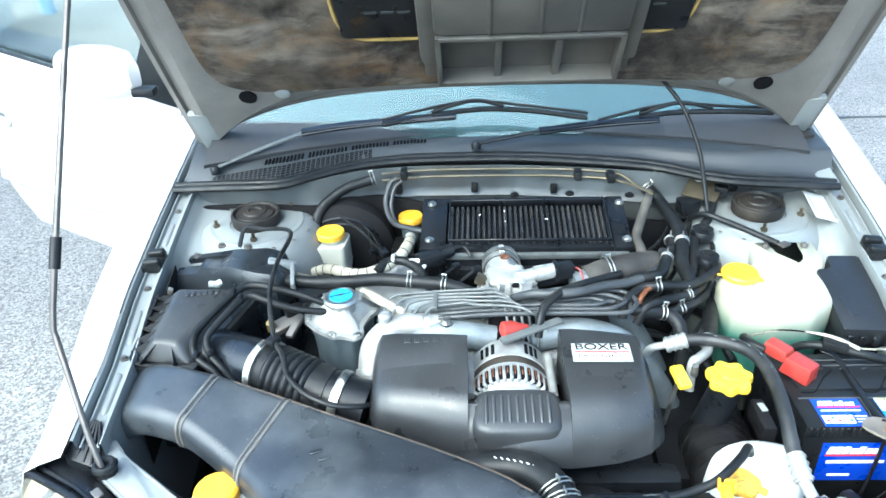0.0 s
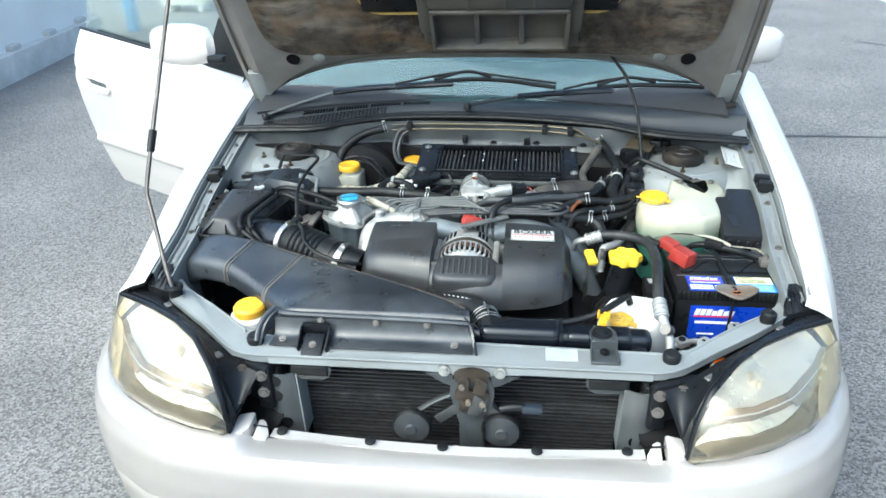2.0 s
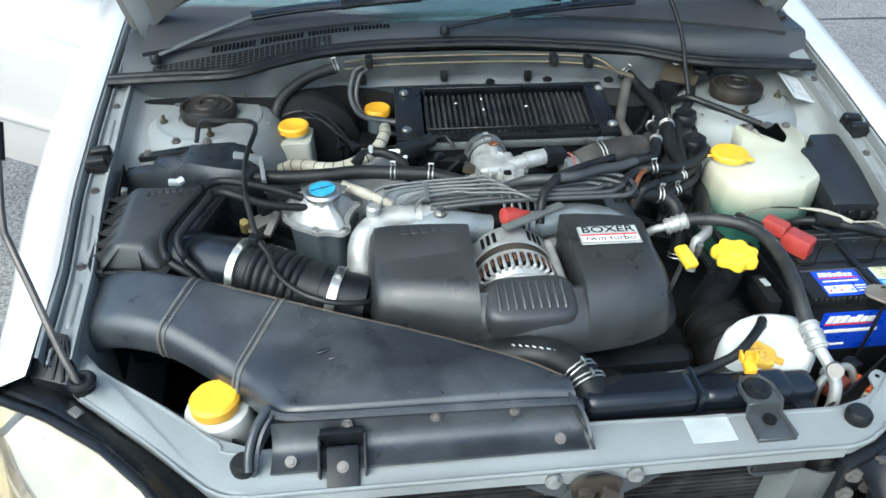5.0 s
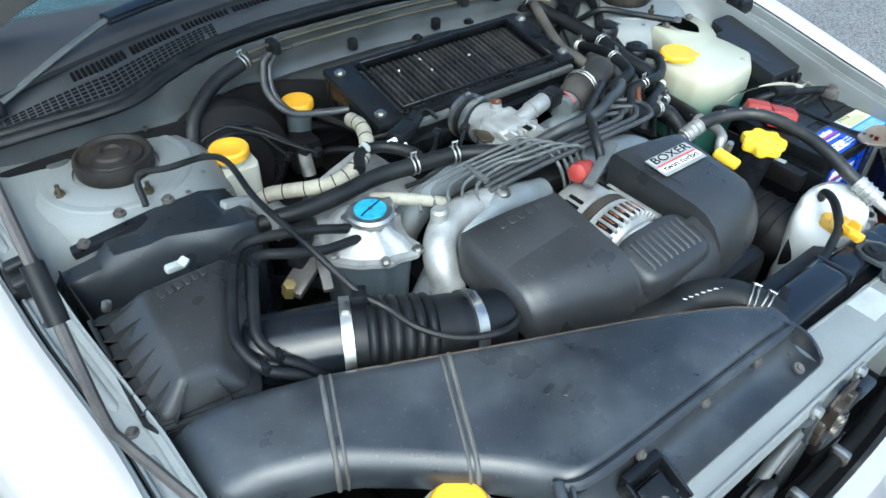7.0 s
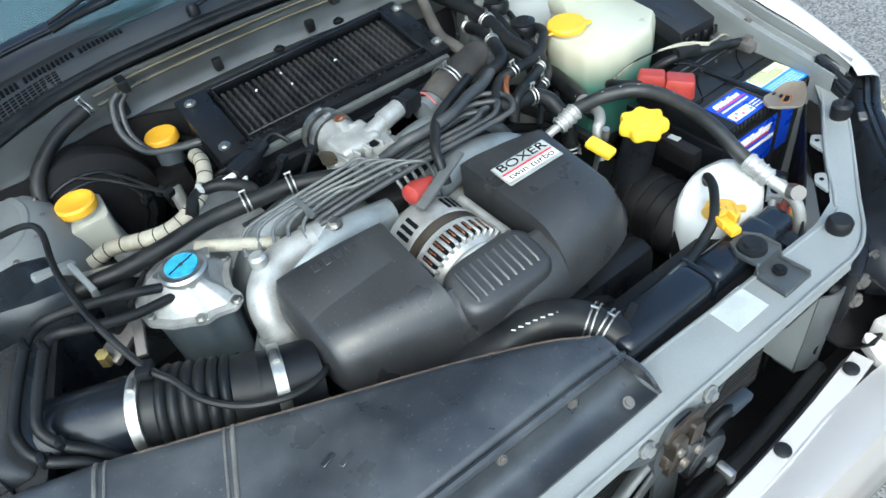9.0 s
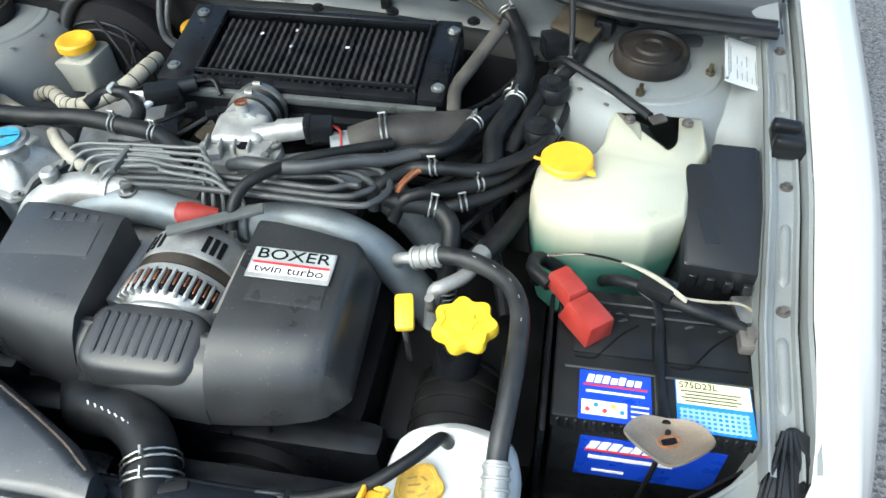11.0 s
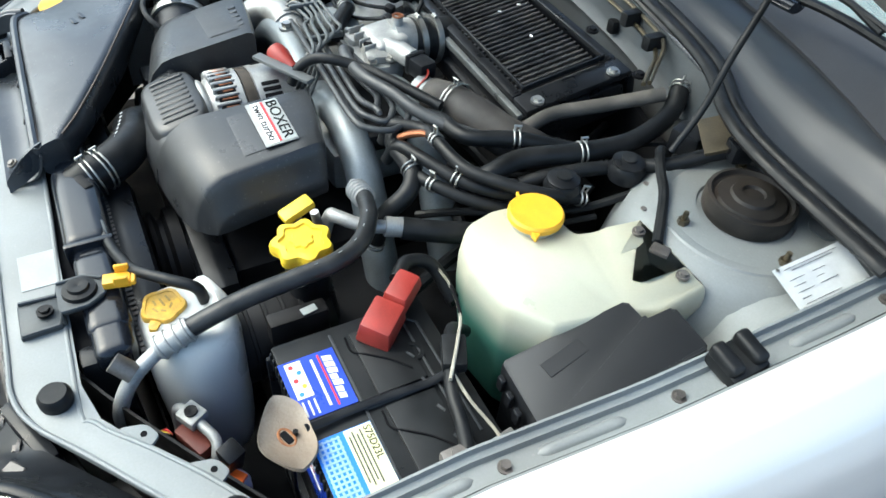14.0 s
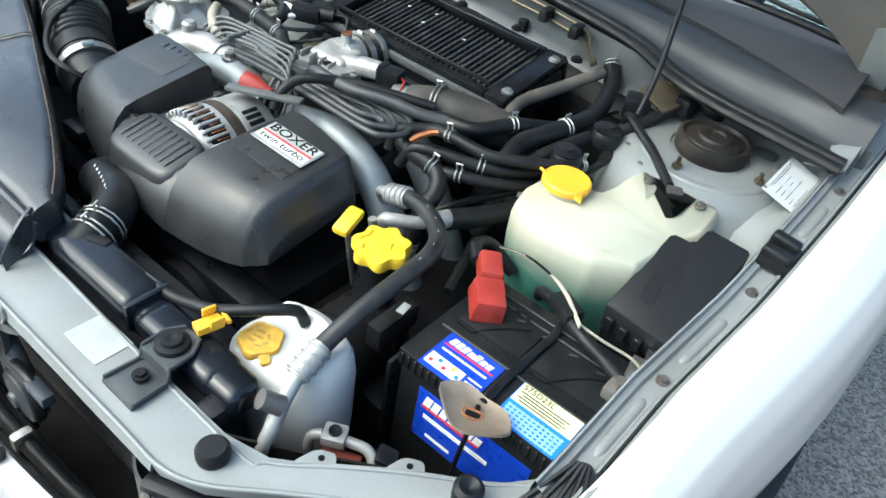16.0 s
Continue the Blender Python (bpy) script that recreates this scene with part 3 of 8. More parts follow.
# inner wings, towers, bulkhead
for side in (-1, 1):
    def apron(u, v, side=side):
        y = 0.20 + u * 0.75
        shelf = min(1.0, max(0.0, (y - 0.615) / 0.07))
        rows = [(0.0, rail_x(y) - 0.050, rail_z(y) - 0.006), (0.3, rail_x(y) - 0.050 - 0.02 * shelf, rail_z(y) - 0.03 - (1 - shelf) * 0.02),
                (0.65, rail_x(y) - 0.058 - 0.19 * shelf, (rail_z(y) - 0.16) * (1 - shelf) + 0.80 * shelf - 0.012), (1.0, rail_x(y) - 0.07 - 0.27 * shelf, 0.42)]
        x, z = lerp_table(rows, v)
        return (side * x, y, z)
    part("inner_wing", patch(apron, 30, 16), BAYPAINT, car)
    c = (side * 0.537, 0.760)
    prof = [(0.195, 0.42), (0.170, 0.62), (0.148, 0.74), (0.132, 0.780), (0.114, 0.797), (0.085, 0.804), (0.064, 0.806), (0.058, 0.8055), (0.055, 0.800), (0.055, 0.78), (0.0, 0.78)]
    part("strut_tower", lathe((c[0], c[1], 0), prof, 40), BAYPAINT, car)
    cap_profile = [(0.058, 0.800), (0.0625, 0.806), (0.0635, 0.822), (0.0615, 0.828), (0.0565, 0.829), (0.0535, 0.8235), (0.0495, 0.8225), (0.0465, 0.8265), (0.0310, 0.8285), (0.0285, 0.832), (0.0165, 0.833), (0.0145, 0.829), (0.0, 0.829)]
    part("strut_cap", lathe((c[0], c[1], 0), [(r * 0.84, z) for r, z in cap_profile], 40), STRUTRUBBER, car, "worn brown-black rubber strut top with a raised centre")
    for a in ((40, 195, 280) if side < 0 else (140, -15, 260)):
        x, y = c[0] + 0.085 * math.cos(radians(a)), c[1] + 0.085 * math.sin(radians(a))
        bm = cyl((x, y, 0.803), (x, y, 0.810), 0.0068, seg=6)
        cyl((x, y, 0.810), (x, y, 0.820), 0.0032, seg=10, bm=bm)
        part("stud", bm, GOLD, car)
    part("pressed_ring", lathe((c[0], c[1], 0), [(0.104, 0.7985), (0.101, 0.8020), (0.096, 0.8030), (0.092, 0.8025)], 40), BAYPAINT, car)
    for a in range(-60, 61, 24):
        x, y = c[0] - side * 0.118 * math.cos(radians(a)), c[1] - 0.118 * math.sin(radians(a))
        part("spot_weld", lathe((x, y, 0.7955), [(0.0042, 0), (0.0036, 0.0008), (0.0, 0.0002)], 10), LAMPBOLT, car)
    part("tower_plug", lathe((side * 0.598, 0.826, 0), [(0.019, 0.800), (0.019, 0.8065), (0.015, 0.808), (0.0, 0.807)], 24), BULKPAINT, car)

SEAL = [(-0.735, 0.828), (-0.613, 0.818), (-0.49, 0.812), (-0.413, 0.853), (-0.318, 0.897), (-0.20, 0.914), (0.0, 0.911), (0.146, 0.893), (0.327, 0.855), (0.434, 0.799), (0.52, 0.776), (0.70, 0.768)]


def seal_y(x):
    return lerp_table(SEAL, x)[0]


def bulk_y(x):
    return max(0.845, seal_y(x) - 0.006)


part("bulkhead", patch(lambda u, v: (-0.72 + 1.44 * u, bulk_y(-0.72 + 1.44 * u) - 0.012 * v - (0.007 if 0.16 < v < 0.19 else 0.0), 0.862 - 0.40 * v), 60, 40, 0.004), BULKPAINT, car)
part("bulkhead_mat", patch(lambda u, v: (-0.70 + 1.40 * u, bulk_y(-0.70 + 1.40 * u) - 0.024 - 0.01 * v + 0.006 * math.sin(23 * u), 0.778 - 0.030 * u + 0.035 * max(0.0, min(1.0, (0.42 - u) / 0.12)) + 0.006 * math.sin(9 * u) - 0.40 * v), 60, 10, 0.01), BLACKINS, car, "black insulation mat on the bulkhead")
part("undertray", rbox((0, 0.45, 0.33), (1.40, 1.05, 0.02), 0.004), DARK, car, "dark oily undertray below the engine")

# front crossmember over the radiator, swept back at both ends
BEAM_F = [(-0.69, 0.190), (-0.635, 0.135), (-0.525, 0.048), (-0.440, -0.026), (-0.392, -0.040), (-0.34, -0.040), (0.0, -0.040), (0.30, -0.040), (0.37, -0.040), (0.415, -0.024), (0.470, 0.017), (0.575, 0.094), (0.645, 0.150), (0.69, 0.188)]
BEAM_B = [(0.68, 0.25), (0.640, 0.186), (0.605, 0.157), (0.543, 0.115), (0.490, 0.074), (0.437, 0.030), (0.385, 0.018), (0.0, 0.028), (-0.385, 0.022), (-0.437, 0.042), (-0.490, 0.084), (-0.543, 0.124), (-0.605, 0.168), (-0.640, 0.198), (-0.675, 0.245)]
beam_top = lambda x, y: 0.692 + max(0.0, abs(x) - 0.40) * 0.05 + max(0.0, abs(x) - 0.63) * 0.25
bm = prism(BEAM_F + BEAM_B, 0.655, 0.69, 0.006, zf0=lambda x, y: beam_top(x, y) - 0.016, zf1=beam_top)
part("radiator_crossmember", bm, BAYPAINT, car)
for edge, drop in ((BEAM_F[1:-1], 0.0), (BEAM_B[1:-1], 0.0)):
    path = [Vector((x, y, beam_top(x, y) + 0.0005)) for x, y in edge]
    part("crossmember_bead", sweep(bmesh.new(), spline([tuple(p) for p in path], 4), 0.0028, 8), BAYPAINT, car)
for x, y in ((0.468, 0.068), (0.536, 0.120)):
    part("beam_tab", prism(round_poly([(x - 0.016, y - 0.020), (x + 0.018, y + 0.004), (x + 0.008, y + 0.016), (x - 0.010, y + 0.006)], 0.005), beam_top(x, y) - 0.006, beam_top(x, y) - 0.002, 0.0008), BAYPAINT, car)
    part("panel_hole", lathe((x + 0.001, y + 0.002, beam_top(x, y) - 0.002), [(0.0034, -0.001), (0.0034, 0.0006), (0.0, 0.0006)], 12), INK, car)
bm = patch(lambda u, v: (-0.36 + 0.72 * u, -0.0395 - 0.003 * v, 0.688 - 0.012 * v - 0.010 * math.exp(-((u - 0.545) / 0.07) ** 2) * v), 40, 2, 0.002)
part("crossmember_lip", bm, BAYPAINT, car)
for x, y in ((-0.398, 0.0), (0.397, 0.0)):
    part("rubber_stop", lathe((x, y, 0.691), [(0.015, 0), (0.0165, 0.006), (0.0165, 0.015), (0.013, 0.020), (0.0, 0.020)], 22), RUBBER, car, "grey rubber bonnet stop")
for x, y in ((-0.624, 0.140), (0.600, 0.128)):
    part("rubber_stop", lathe((x, y, 0.7025), [(0.014, 0), (0.015, 0.012), (0.015, 0.022), (0.010, 0.026), (0.0, 0.020)], 20), RUBBER, car)
for x, y in ((0.455, 0.030), (0.468, 0.026), (0.575, 0.118), (0.12, -0.02), (0.23, -0.02)):
    part("panel_hole", lathe((x, y, beam_top(x, y)), [(0.0042, -0.001), (0.0042, 0.0006), (0.0, 0.0006)], 12), INK, car)
part("paper_label", rbox((0.197, 0.004, 0.6935), (0.060, 0.044, 0.001), 0.0004, 1), PAPER, car, "white paper label")
for side in (-1, 1):
    # closing panel behind the lamp
    SH = [(0.0, 0.34, -0.030), (0.3, 0.42, 0.000), (0.6, 0.545, 0.095), (1.0, 0.70, 0.225)]
    part("splash_shield", patch(lambda u, v, side=side: (lambda q, w: (side * (q[0] + (w[0] - q[0]) * v), q[1] + (w[1] - q[1]) * v, 0.575 - 0.03 * math.sin(math.pi * v)))(lerp_table(SH, u), lerp_table([(0.0, 0.36, -0.105), (0.4, 0.56, -0.085), (1.0, 0.775, 0.16)], u)), 14, 6, 0.003), DARK, car)
    part("lamp_panel", patch(lambda u, v, side=side: (side * (0.345 + 0.33 * u), 0.02 + 0.21 * u ** 1.1, 0.672 - 0.27 * v), 8, 4, 0.003), DARK, car)
    # ribbed plastic corner piece between wing and crossmember
    bm = prism(round_poly([(side * 0.632, 0.140), (side * 0.700, 0.160), (side * 0.700, 0.205), (side * 0.668, 0.222), (side * 0.654, 0.205)], 0.006), 0.690, 0.72, 0.003, zf1=lambda x, y: 0.712 + (y - 0.14) * 0.36)
    for k in range(5):
        t = k / 4
        a0, a1 = Vector((side * (0.638 + 0.058 * t), 0.143 + 0.02 * t, 0.716)), Vector((side * (0.660 + 0.012 * t), 0.212 + 0.004 * t, 0.742))
        sweep(bm, [a0, a1], 0.0026, 6)
    part("corner_bracket", bm, PLASTIC, car)

for side in (-1, 1):
    xs = side * 0.346
    bm = patch(lambda u, v, side=side: (side * (0.316 + 0.060 * u - 0.006 * v), -0.035 - 0.012 * math.sin(math.pi * u), 0.650 - 0.155 * v), 10, 8, 0.003)
    part("radiator_support", bm, BULKPAINT, car)
    part("support_flange", patch(lambda u, v, side=side: (side * (0.314 - 0.004 * v), -0.036 + 0.050 * u, 0.650 - 0.155 * v), 3, 8, 0.003), BAYPAINT, car)
    part("support_hole", lathe((xs - side * 0.006, -0.0475, 0.535), [(0.012, 0.002), (0.012, -0.0016), (0.0, -0.0016)], 20, "y"), INK, car)
    pl = prism(round_poly([(side * 0.312, 0.0), (side * 0.240, 0.0), (side * 0.246, -0.022), (side * 0.258, -0.032), (side * 0.312, -0.030)], 0.008), -0.002, 0.002, 0.001)
    bmesh.ops.transform(pl, matrix=Matrix.Translation((0, -0.030, 0.664)) @ Euler((math.pi / 2, 0, 0)).to_matrix().to_4x4(), verts=pl.verts)
    part("support_plate", pl, BRACKETGREY, car)

# bumper: a rounded shell round the nose
BUMP_TOP = [(0.0, -0.132, 0.558), (0.12, -0.128, 0.558), (0.24, -0.119, 0.558), (0.345, -0.122, 0.560), (0.372, -0.132, 0.570), (0.392, -0.143, 0.586), (0.420, -0.150, 0.590), (0.485, -0.149, 0.598), (0.56, -0.134, 0.609), (0.64, -0.090, 0.614), (0.70, -0.032, 0.611), (0.752, 0.045, 0.604), (0.790, 0.130, 0.597), (0.806, 0.22, 0.594), (0.812, 0.32, 0.594)]
BUMP = [(0.0, 0.0, 0.0), (0.08, 0.016, -0.002), (0.2, 0.038, -0.016), (0.34, 0.054, -0.052), (0.5, 0.060, -0.105), (0.6, 0.060, -0.148), (0.615, 0.044, -0.152), (0.64, 0.043, -0.160), (0.66, 0.054, -0.166), (0.7, 0.056, -0.180), (0.85, 0.050, -0.25), (1.0, 0.03, -0.36)]


def bump_fn(u, v):
    s = -1 + 2 * u
    a = abs(s)
    k = a * (len(BUMP_TOP) - 1)
    i = min(int(k), len(BUMP_TOP) - 2)
    p, q = Vector(BUMP_TOP[i]), Vector(BUMP_TOP[i + 1])
    c = p.lerp(q, k - i)
    flow = lerp_table([(0.0, -0.138, 0.572), (0.25, -0.140, 0.575), (0.420, -0.150, 0.590), (0.485, -0.149, 0.598)], c.x) if c.x < 0.485 else (c.y, c.z)
    w = min(1.0, v / 0.22)
    w = w * w * (3 - 2 * w)
    c = Vector((c.x, c.y + (flow[0] - c.y) * w, c.z + (flow[1] - c.z) * w))
    t = a ** 1.5 * 80
    n = Vector((math.sin(radians(t)), -math.cos(radians(t)), 0))
    d, dz = lerp_table(BUMP, v)
    c = c + n * d * (1 - 0.45 * a ** 4) + Vector((0, 0, dz))
    return (nose_x(math.copysign(1, s), c.x) - math.copysign(0.012, s) * a ** 3, c.y, c.z)


bm = patch(bump_fn, 88, 30)
bmesh.ops.solidify(bm, geom=list(bm.faces), thickness=-0.003)
part("front_bumper", bm, PAINT, car)
bm = patch(lambda u, v: (-0.350 + 0.70 * u, -0.134 + 0.036 * v + 0.020 * (2 * u - 1) ** 2, 0.5585 - 0.006 * v - 0.03 * max(0, v - 0.75) * 4), 20, 4, 0.003)
part("bumper_lip", bm, PAINT, car)
for x in (-0.33, -0.155, -0.018, 0.155, 0.318):
    part("bumper_clip", lathe((x, -0.118 + 0.16 * x * x, 0.5590), [(0.0105, 0), (0.0105, 0.003), (0.0065, 0.005), (0.0, 0.0045)], 18), RUBBER, car)
for side in (-1, 1):
    bm = prism(round_poly([(side * 0.414, -0.092), (side * 0.384, -0.084), (side * 0.384, -0.126), (side * 0.396, -0.143), (side * 0.412, -0.146)], 0.004), 0.560, 0.586, 0.003, zf1=lambda x, y: 0.588 + 0.06 * (y + 0.09))
    join(bm, prism(round_poly([(side * 0.377, -0.086), (side * 0.366, -0.086), (side * 0.350, -0.118), (side * 0.352, -0.134), (side * 0.374, -0.138)], 0.004), 0.550, 0.566, 0.003, zf1=lambda x, y: 0.566 + 0.30 * (abs(x) - 0.350)))
    part("grille_bracket", bm, PAINT, car)

# headlamps
HL = [(0.0, (0.414, -0.150, 0.590), (0.414, -0.150, 0.590)), (0.14, (0.424, -0.137, 0.655), (0.485, -0.148, 0.599)), (0.3, (0.446, -0.110, 0.703), (0.560, -0.130, 0.611)),
      (0.5, (0.500, -0.046, 0.722), (0.645, -0.083, 0.616)), (0.68, (0.570, 0.022, 0.717), (0.705, -0.022, 0.612)), (0.85, (0.660, 0.090, 0.706), (0.765, 0.070, 0.604)), (1.0, (0.750, 0.138, 0.702), (0.802, 0.150, 0.598))]


def hl_curve(u):
    rows = [(r[0], *r[1], *r[2]) for r in HL]
    v = lerp_table(rows, u)
    return Vector(v[:3]), Vector(v[3:])


def lamp_fn(side, out=0.0, inset=0.0):
    def f(u, v):
        u = inset + u * (1 - 2 * inset)
        v = inset + v * (1 - 2 * inset)
        a, b = hl_curve(u)
        p = a.lerp(b, v)
        n = Vector((0.55, -0.75, 0.35)).normalized()
        p = p + n * (0.034 * math.sin(math.pi * v) ** 0.8 * math.sin(math.pi * min(1, u * 0.9 + 0.08)) ** 0.7 + out)
        return (nose_x(side, p.x), p.y, p.z)
    return f


R_TOP = [(0.20, 0.035), (0.60, 0.03), (0.90, 0.05)]
R_LOW = [(0.20, 0.06), (0.28, 0.20), (0.36, 0.34), (0.53, 0.46), (0.78, 0.44), (0.90, 0.36)]
L_TOP = [(0.07, 0.10), (0.18, 0.19), (0.31, 0.44), (0.44, 0.55), (0.56, 0.60), (0.60, 0.60), (0.90, 0.60)]
L_LOW = [(0.07, 0.14), (0.16, 0.38), (0.26, 0.60), (0.40, 0.70), (0.54, 0.66), (0.58, 0.61)]


for side in (-1, 1):
    lamp = part("headlamp", patch(lamp_fn(side, -0.034, 0.07), 26, 14), BATT, car, "headlamp with yellowed clear lens")
    part("lens", patch(lamp_fn(side), 40, 18, 0.002), LENS, lamp, "yellowed clear plastic lens")

    # bands of the interior, each between an upper and a lower line across the lamp
    def band(top, low, out, side=side, relief=None):
        u0, u1 = max(top[0][0], low[0][0]), min(top[-1][0], low[-1][0])

        def f(a, b):
            u = u0 + (u1 - u0) * a
            t, l = lerp_table(top, u)[0], lerp_table(low, u)[0]
            q = Vector(lamp_fn(side, out)(u, t + (l - t) * b))
            return q if relief is None else q + relief(a, b)
        return f

    def dish(a, b, side=side):
        r = min(1.0, 6.0 * a * (1 - a)) * min(1.0, 6.0 * b * (1 - b))
        return Vector((-side * 0.30, 0.75, -0.35)) * (0.022 * r ** 0.6 * (1 - 0.5 * b) + 0.0030 * abs(math.sin(math.pi * 6 * a)) * r)
    part("reflector", patch(band(R_TOP, R_LOW, -0.012, relief=dish), 84, 24), REFLECT, lamp, "chrome reflector dish with moulded facets", smooth=25)
    bulb = Vector(lamp_fn(side, -0.026)(0.50, 0.24))
    part("bulb_shield", lathe(bulb, [(0.0, -0.012), (0.010, -0.010), (0.013, 0.0), (0.013, 0.012), (0.0, 0.012)], 18, "y"), REFLECT, lamp)
    part("divider", patch(band(R_LOW, L_TOP, -0.009, relief=lambda a, b: Vector((0, 0.004 * abs(2 * b - 1), 0))), 40, 6, 0.002), TRIMBEIGE, lamp, "brownish divider strip")
    part("divider_line", sweep(bmesh.new(), [Vector(band(R_LOW, L_TOP, -0.0065)(0.03 + 0.94 * k / 24, 0.42)) for k in range(25)], 0.0016, 6), REFLECT, lamp, "thin bright line")

    def ribbed(a, b):
        return Vector((0, 0.0035 * abs(math.sin(30 * a)) * math.sin(math.pi * b), 0.0))
    part("lower_reflector", patch(band(L_TOP, L_LOW, -0.011, relief=ribbed), 90, 8), REFLECT, lamp, "ribbed chrome lower strip", smooth=25)
    part("bezel", patch(band(L_LOW + [(0.62, 0.62), (0.80, 0.62)], [(0.03, 0.97), (0.80, 0.97)], -0.009), 40, 8, 0.002), BEZEL, lamp, "brown lower bezel")
    part("outer_bezel", patch(band([(0.52, 0.46), (0.78, 0.43), (0.86, 0.45)], [(0.52, 0.62), (0.72, 0.66), (0.86, 0.60)], -0.0075), 14, 6, 0.002), TRIMBEIGE, lamp)
    part("indicator", patch(band([(0.60, 0.94), (0.615, 0.84), (0.65, 0.73), (0.74, 0.56), (0.84, 0.44), (0.90, 0.40), (0.99, 0.42)], [(0.60, 0.97), (0.99, 0.97)], -0.004), 26, 14, 0.003), AMBER, lamp, "pale amber indicator lens")
    part("upper_amber", patch(band([(0.92, 0.03), (0.985, 0.03)], [(0.92, 0.38), (0.985, 0.40)], -0.005), 6, 8, 0.002), AMBER, lamp)
    rim = [Vector(lamp_fn(side)(k / 24, 0.0)) + Vector((0, 0.008, 0.001)) for k in range(25)]
    part("lamp_seal", sweep(bmesh.new(), rim, 0.008, 10, squash=0.8), PLASTIC, lamp, "black moulded lamp surround")
    low = [Vector(lamp_fn(side)(k / 24, 1.0)) + Vector((0, 0.004, 0.001)) for k in range(25)]
    part("lamp_rim", sweep(bmesh.new(), low, 0.0032, 8), BEZEL, lamp)
    # black moulding and carrier between lamp and crossmember
    def mould(u, v, side=side):
        u = 0.04 + 0.96 * u
        x, y = lerp_table([(0.0, 0.36, -0.048), (0.15, 0.405, -0.032), (0.35, 0.470, 0.012), (0.6, 0.572, 0.088), (0.8, 0.640, 0.142), (1.0, 0.695, 0.185)], u)
        q = Vector((side * x, y, beam_top(x, y) - 0.020))
        a, _ = hl_curve(max(0.0, (u - 0.12) / 0.88))
        a = Vector((nose_x(side, a.x), a.y + 0.012, a.z - 0.006))
        k = 0.10
        return q.lerp(a, k + (1 - k) * v) + Vector((0, 0, 0.006 * math.sin(math.pi * v) + (0.005 if 0.70 < v < 0.86 else 0.0)))
    part("lamp_moulding", patch(mould, 30, 20, 0.003), PLASTIC, lamp, "black plastic moulding behind the lamp")
    bm = rbox((side * 0.402, -0.034, 0.632), (0.095, 0.020, 0.085), 0.010, rot=(0, 0, side * 22))
    rbox((side * 0.440, -0.060, 0.622), (0.040, 0.050, 0.060), 0.010, rot=(0, 0, side * 40), bm=bm)
    rbox((side * 0.372, -0.044, 0.622), (0.034, 0.022, 0.100), 0.008, rot=(0, 0, side * 10), bm=bm)
    part("lamp_carrier", bm, PLASTIC, lamp)
    for dx, dz in ((-0.030, 0.026), (0.012, 0.030), (-0.030, -0.012), (0.014, -0.022), (0.046, 0.004)):
        p = Vector((side * (0.402 + dx), -0.050 + 0.30 * dx, 0.630 + dz))
        bolt("carrier_bolt", p, lamp, 0.0075, 0.006, LAMPBOLT, (-side * 0.2, -1, 0.1))
    for k in (0.33, 0.78):
        p = Vector(mould(k, 0.45)) + Vector((0, 0, 0.004))
        part("lamp_clip", rbox(p, (0.020, 0.013, 0.005), 0.0015, 1, rot=(0, 0, side * 40)), LAMPBOLT, lamp)

# bonnet, propped open: local frame along the panel
HOOD_Y, HOOD_Z, HOOD_A = 0.985, 0.893, 56.0
hv, hn = Vector((0, -math.cos(radians(HOOD_A)), math.sin(radians(HOOD_A)))), Vector((0, -math.sin(radians(HOOD_A)), -math.cos(radians(HOOD_A))))


def on_hood(x, s, d=0.0):
    """A point of the bonnet: x across, s metres up from the hinges, d out of its underside."""
    return Vector((x, HOOD_Y, HOOD_Z)) + hv * s + hn * d + Vector((x, 0, 0)) * 0


def hood_half(s):
    return 0.710 - 0.060 * (s / 1.05) ** 2


def hood_rear(x):
    return 0.166 * (1 - abs(x / 0.70) ** 4.2)


def hood_fn(d, inset):
    def f(u, v):
        x0 = -1 + 2 * u
        s0 = hood_rear(x0 * 0.70)
        s = s0 + inset + (1.05 - s0 - 2 * inset) * v
        x = x0 * (hood_half(s) - inset)
        return on_hood(x, s, d - 0.035 * (1 - x0 * x0))
    return f


bm = patch(hood_fn(0.0, 0.0), 28, 20)
bmesh.ops.solidify(bm, geom=list(bm.faces), thickness=0.004)
hood = part("bonnet", bm, PAINT, car, "open pearl-white bonnet with a bare metal inner frame")
# inner pressing: raised rim all round, with rounded sunken fields
bm = bmesh.new()
EDGE = [(k / 24, 0) for k in range(25)] + [(1, k / 12) for k in range(1, 13)] + [(1 - k / 24, 1) for k in range(1, 25)] + [(0, 1 - k / 12) for k in range(1, 12)]
rings_mesh(bm, [[hood_fn(d, i)(u, v) for u, v in EDGE] for d, i in ((0.004, 0.003), (0.014, 0.005), (0.015, 0.016), (0.007, 0.020), (0.008, 0.030), (0.026, 0.040), (0.029, 0.060))], cap=False)
join(bm, patch(hood_fn(0.029, 0.060), 30, 20))
part("inner_frame", bm, FRAME, hood, "grey painted inner frame")


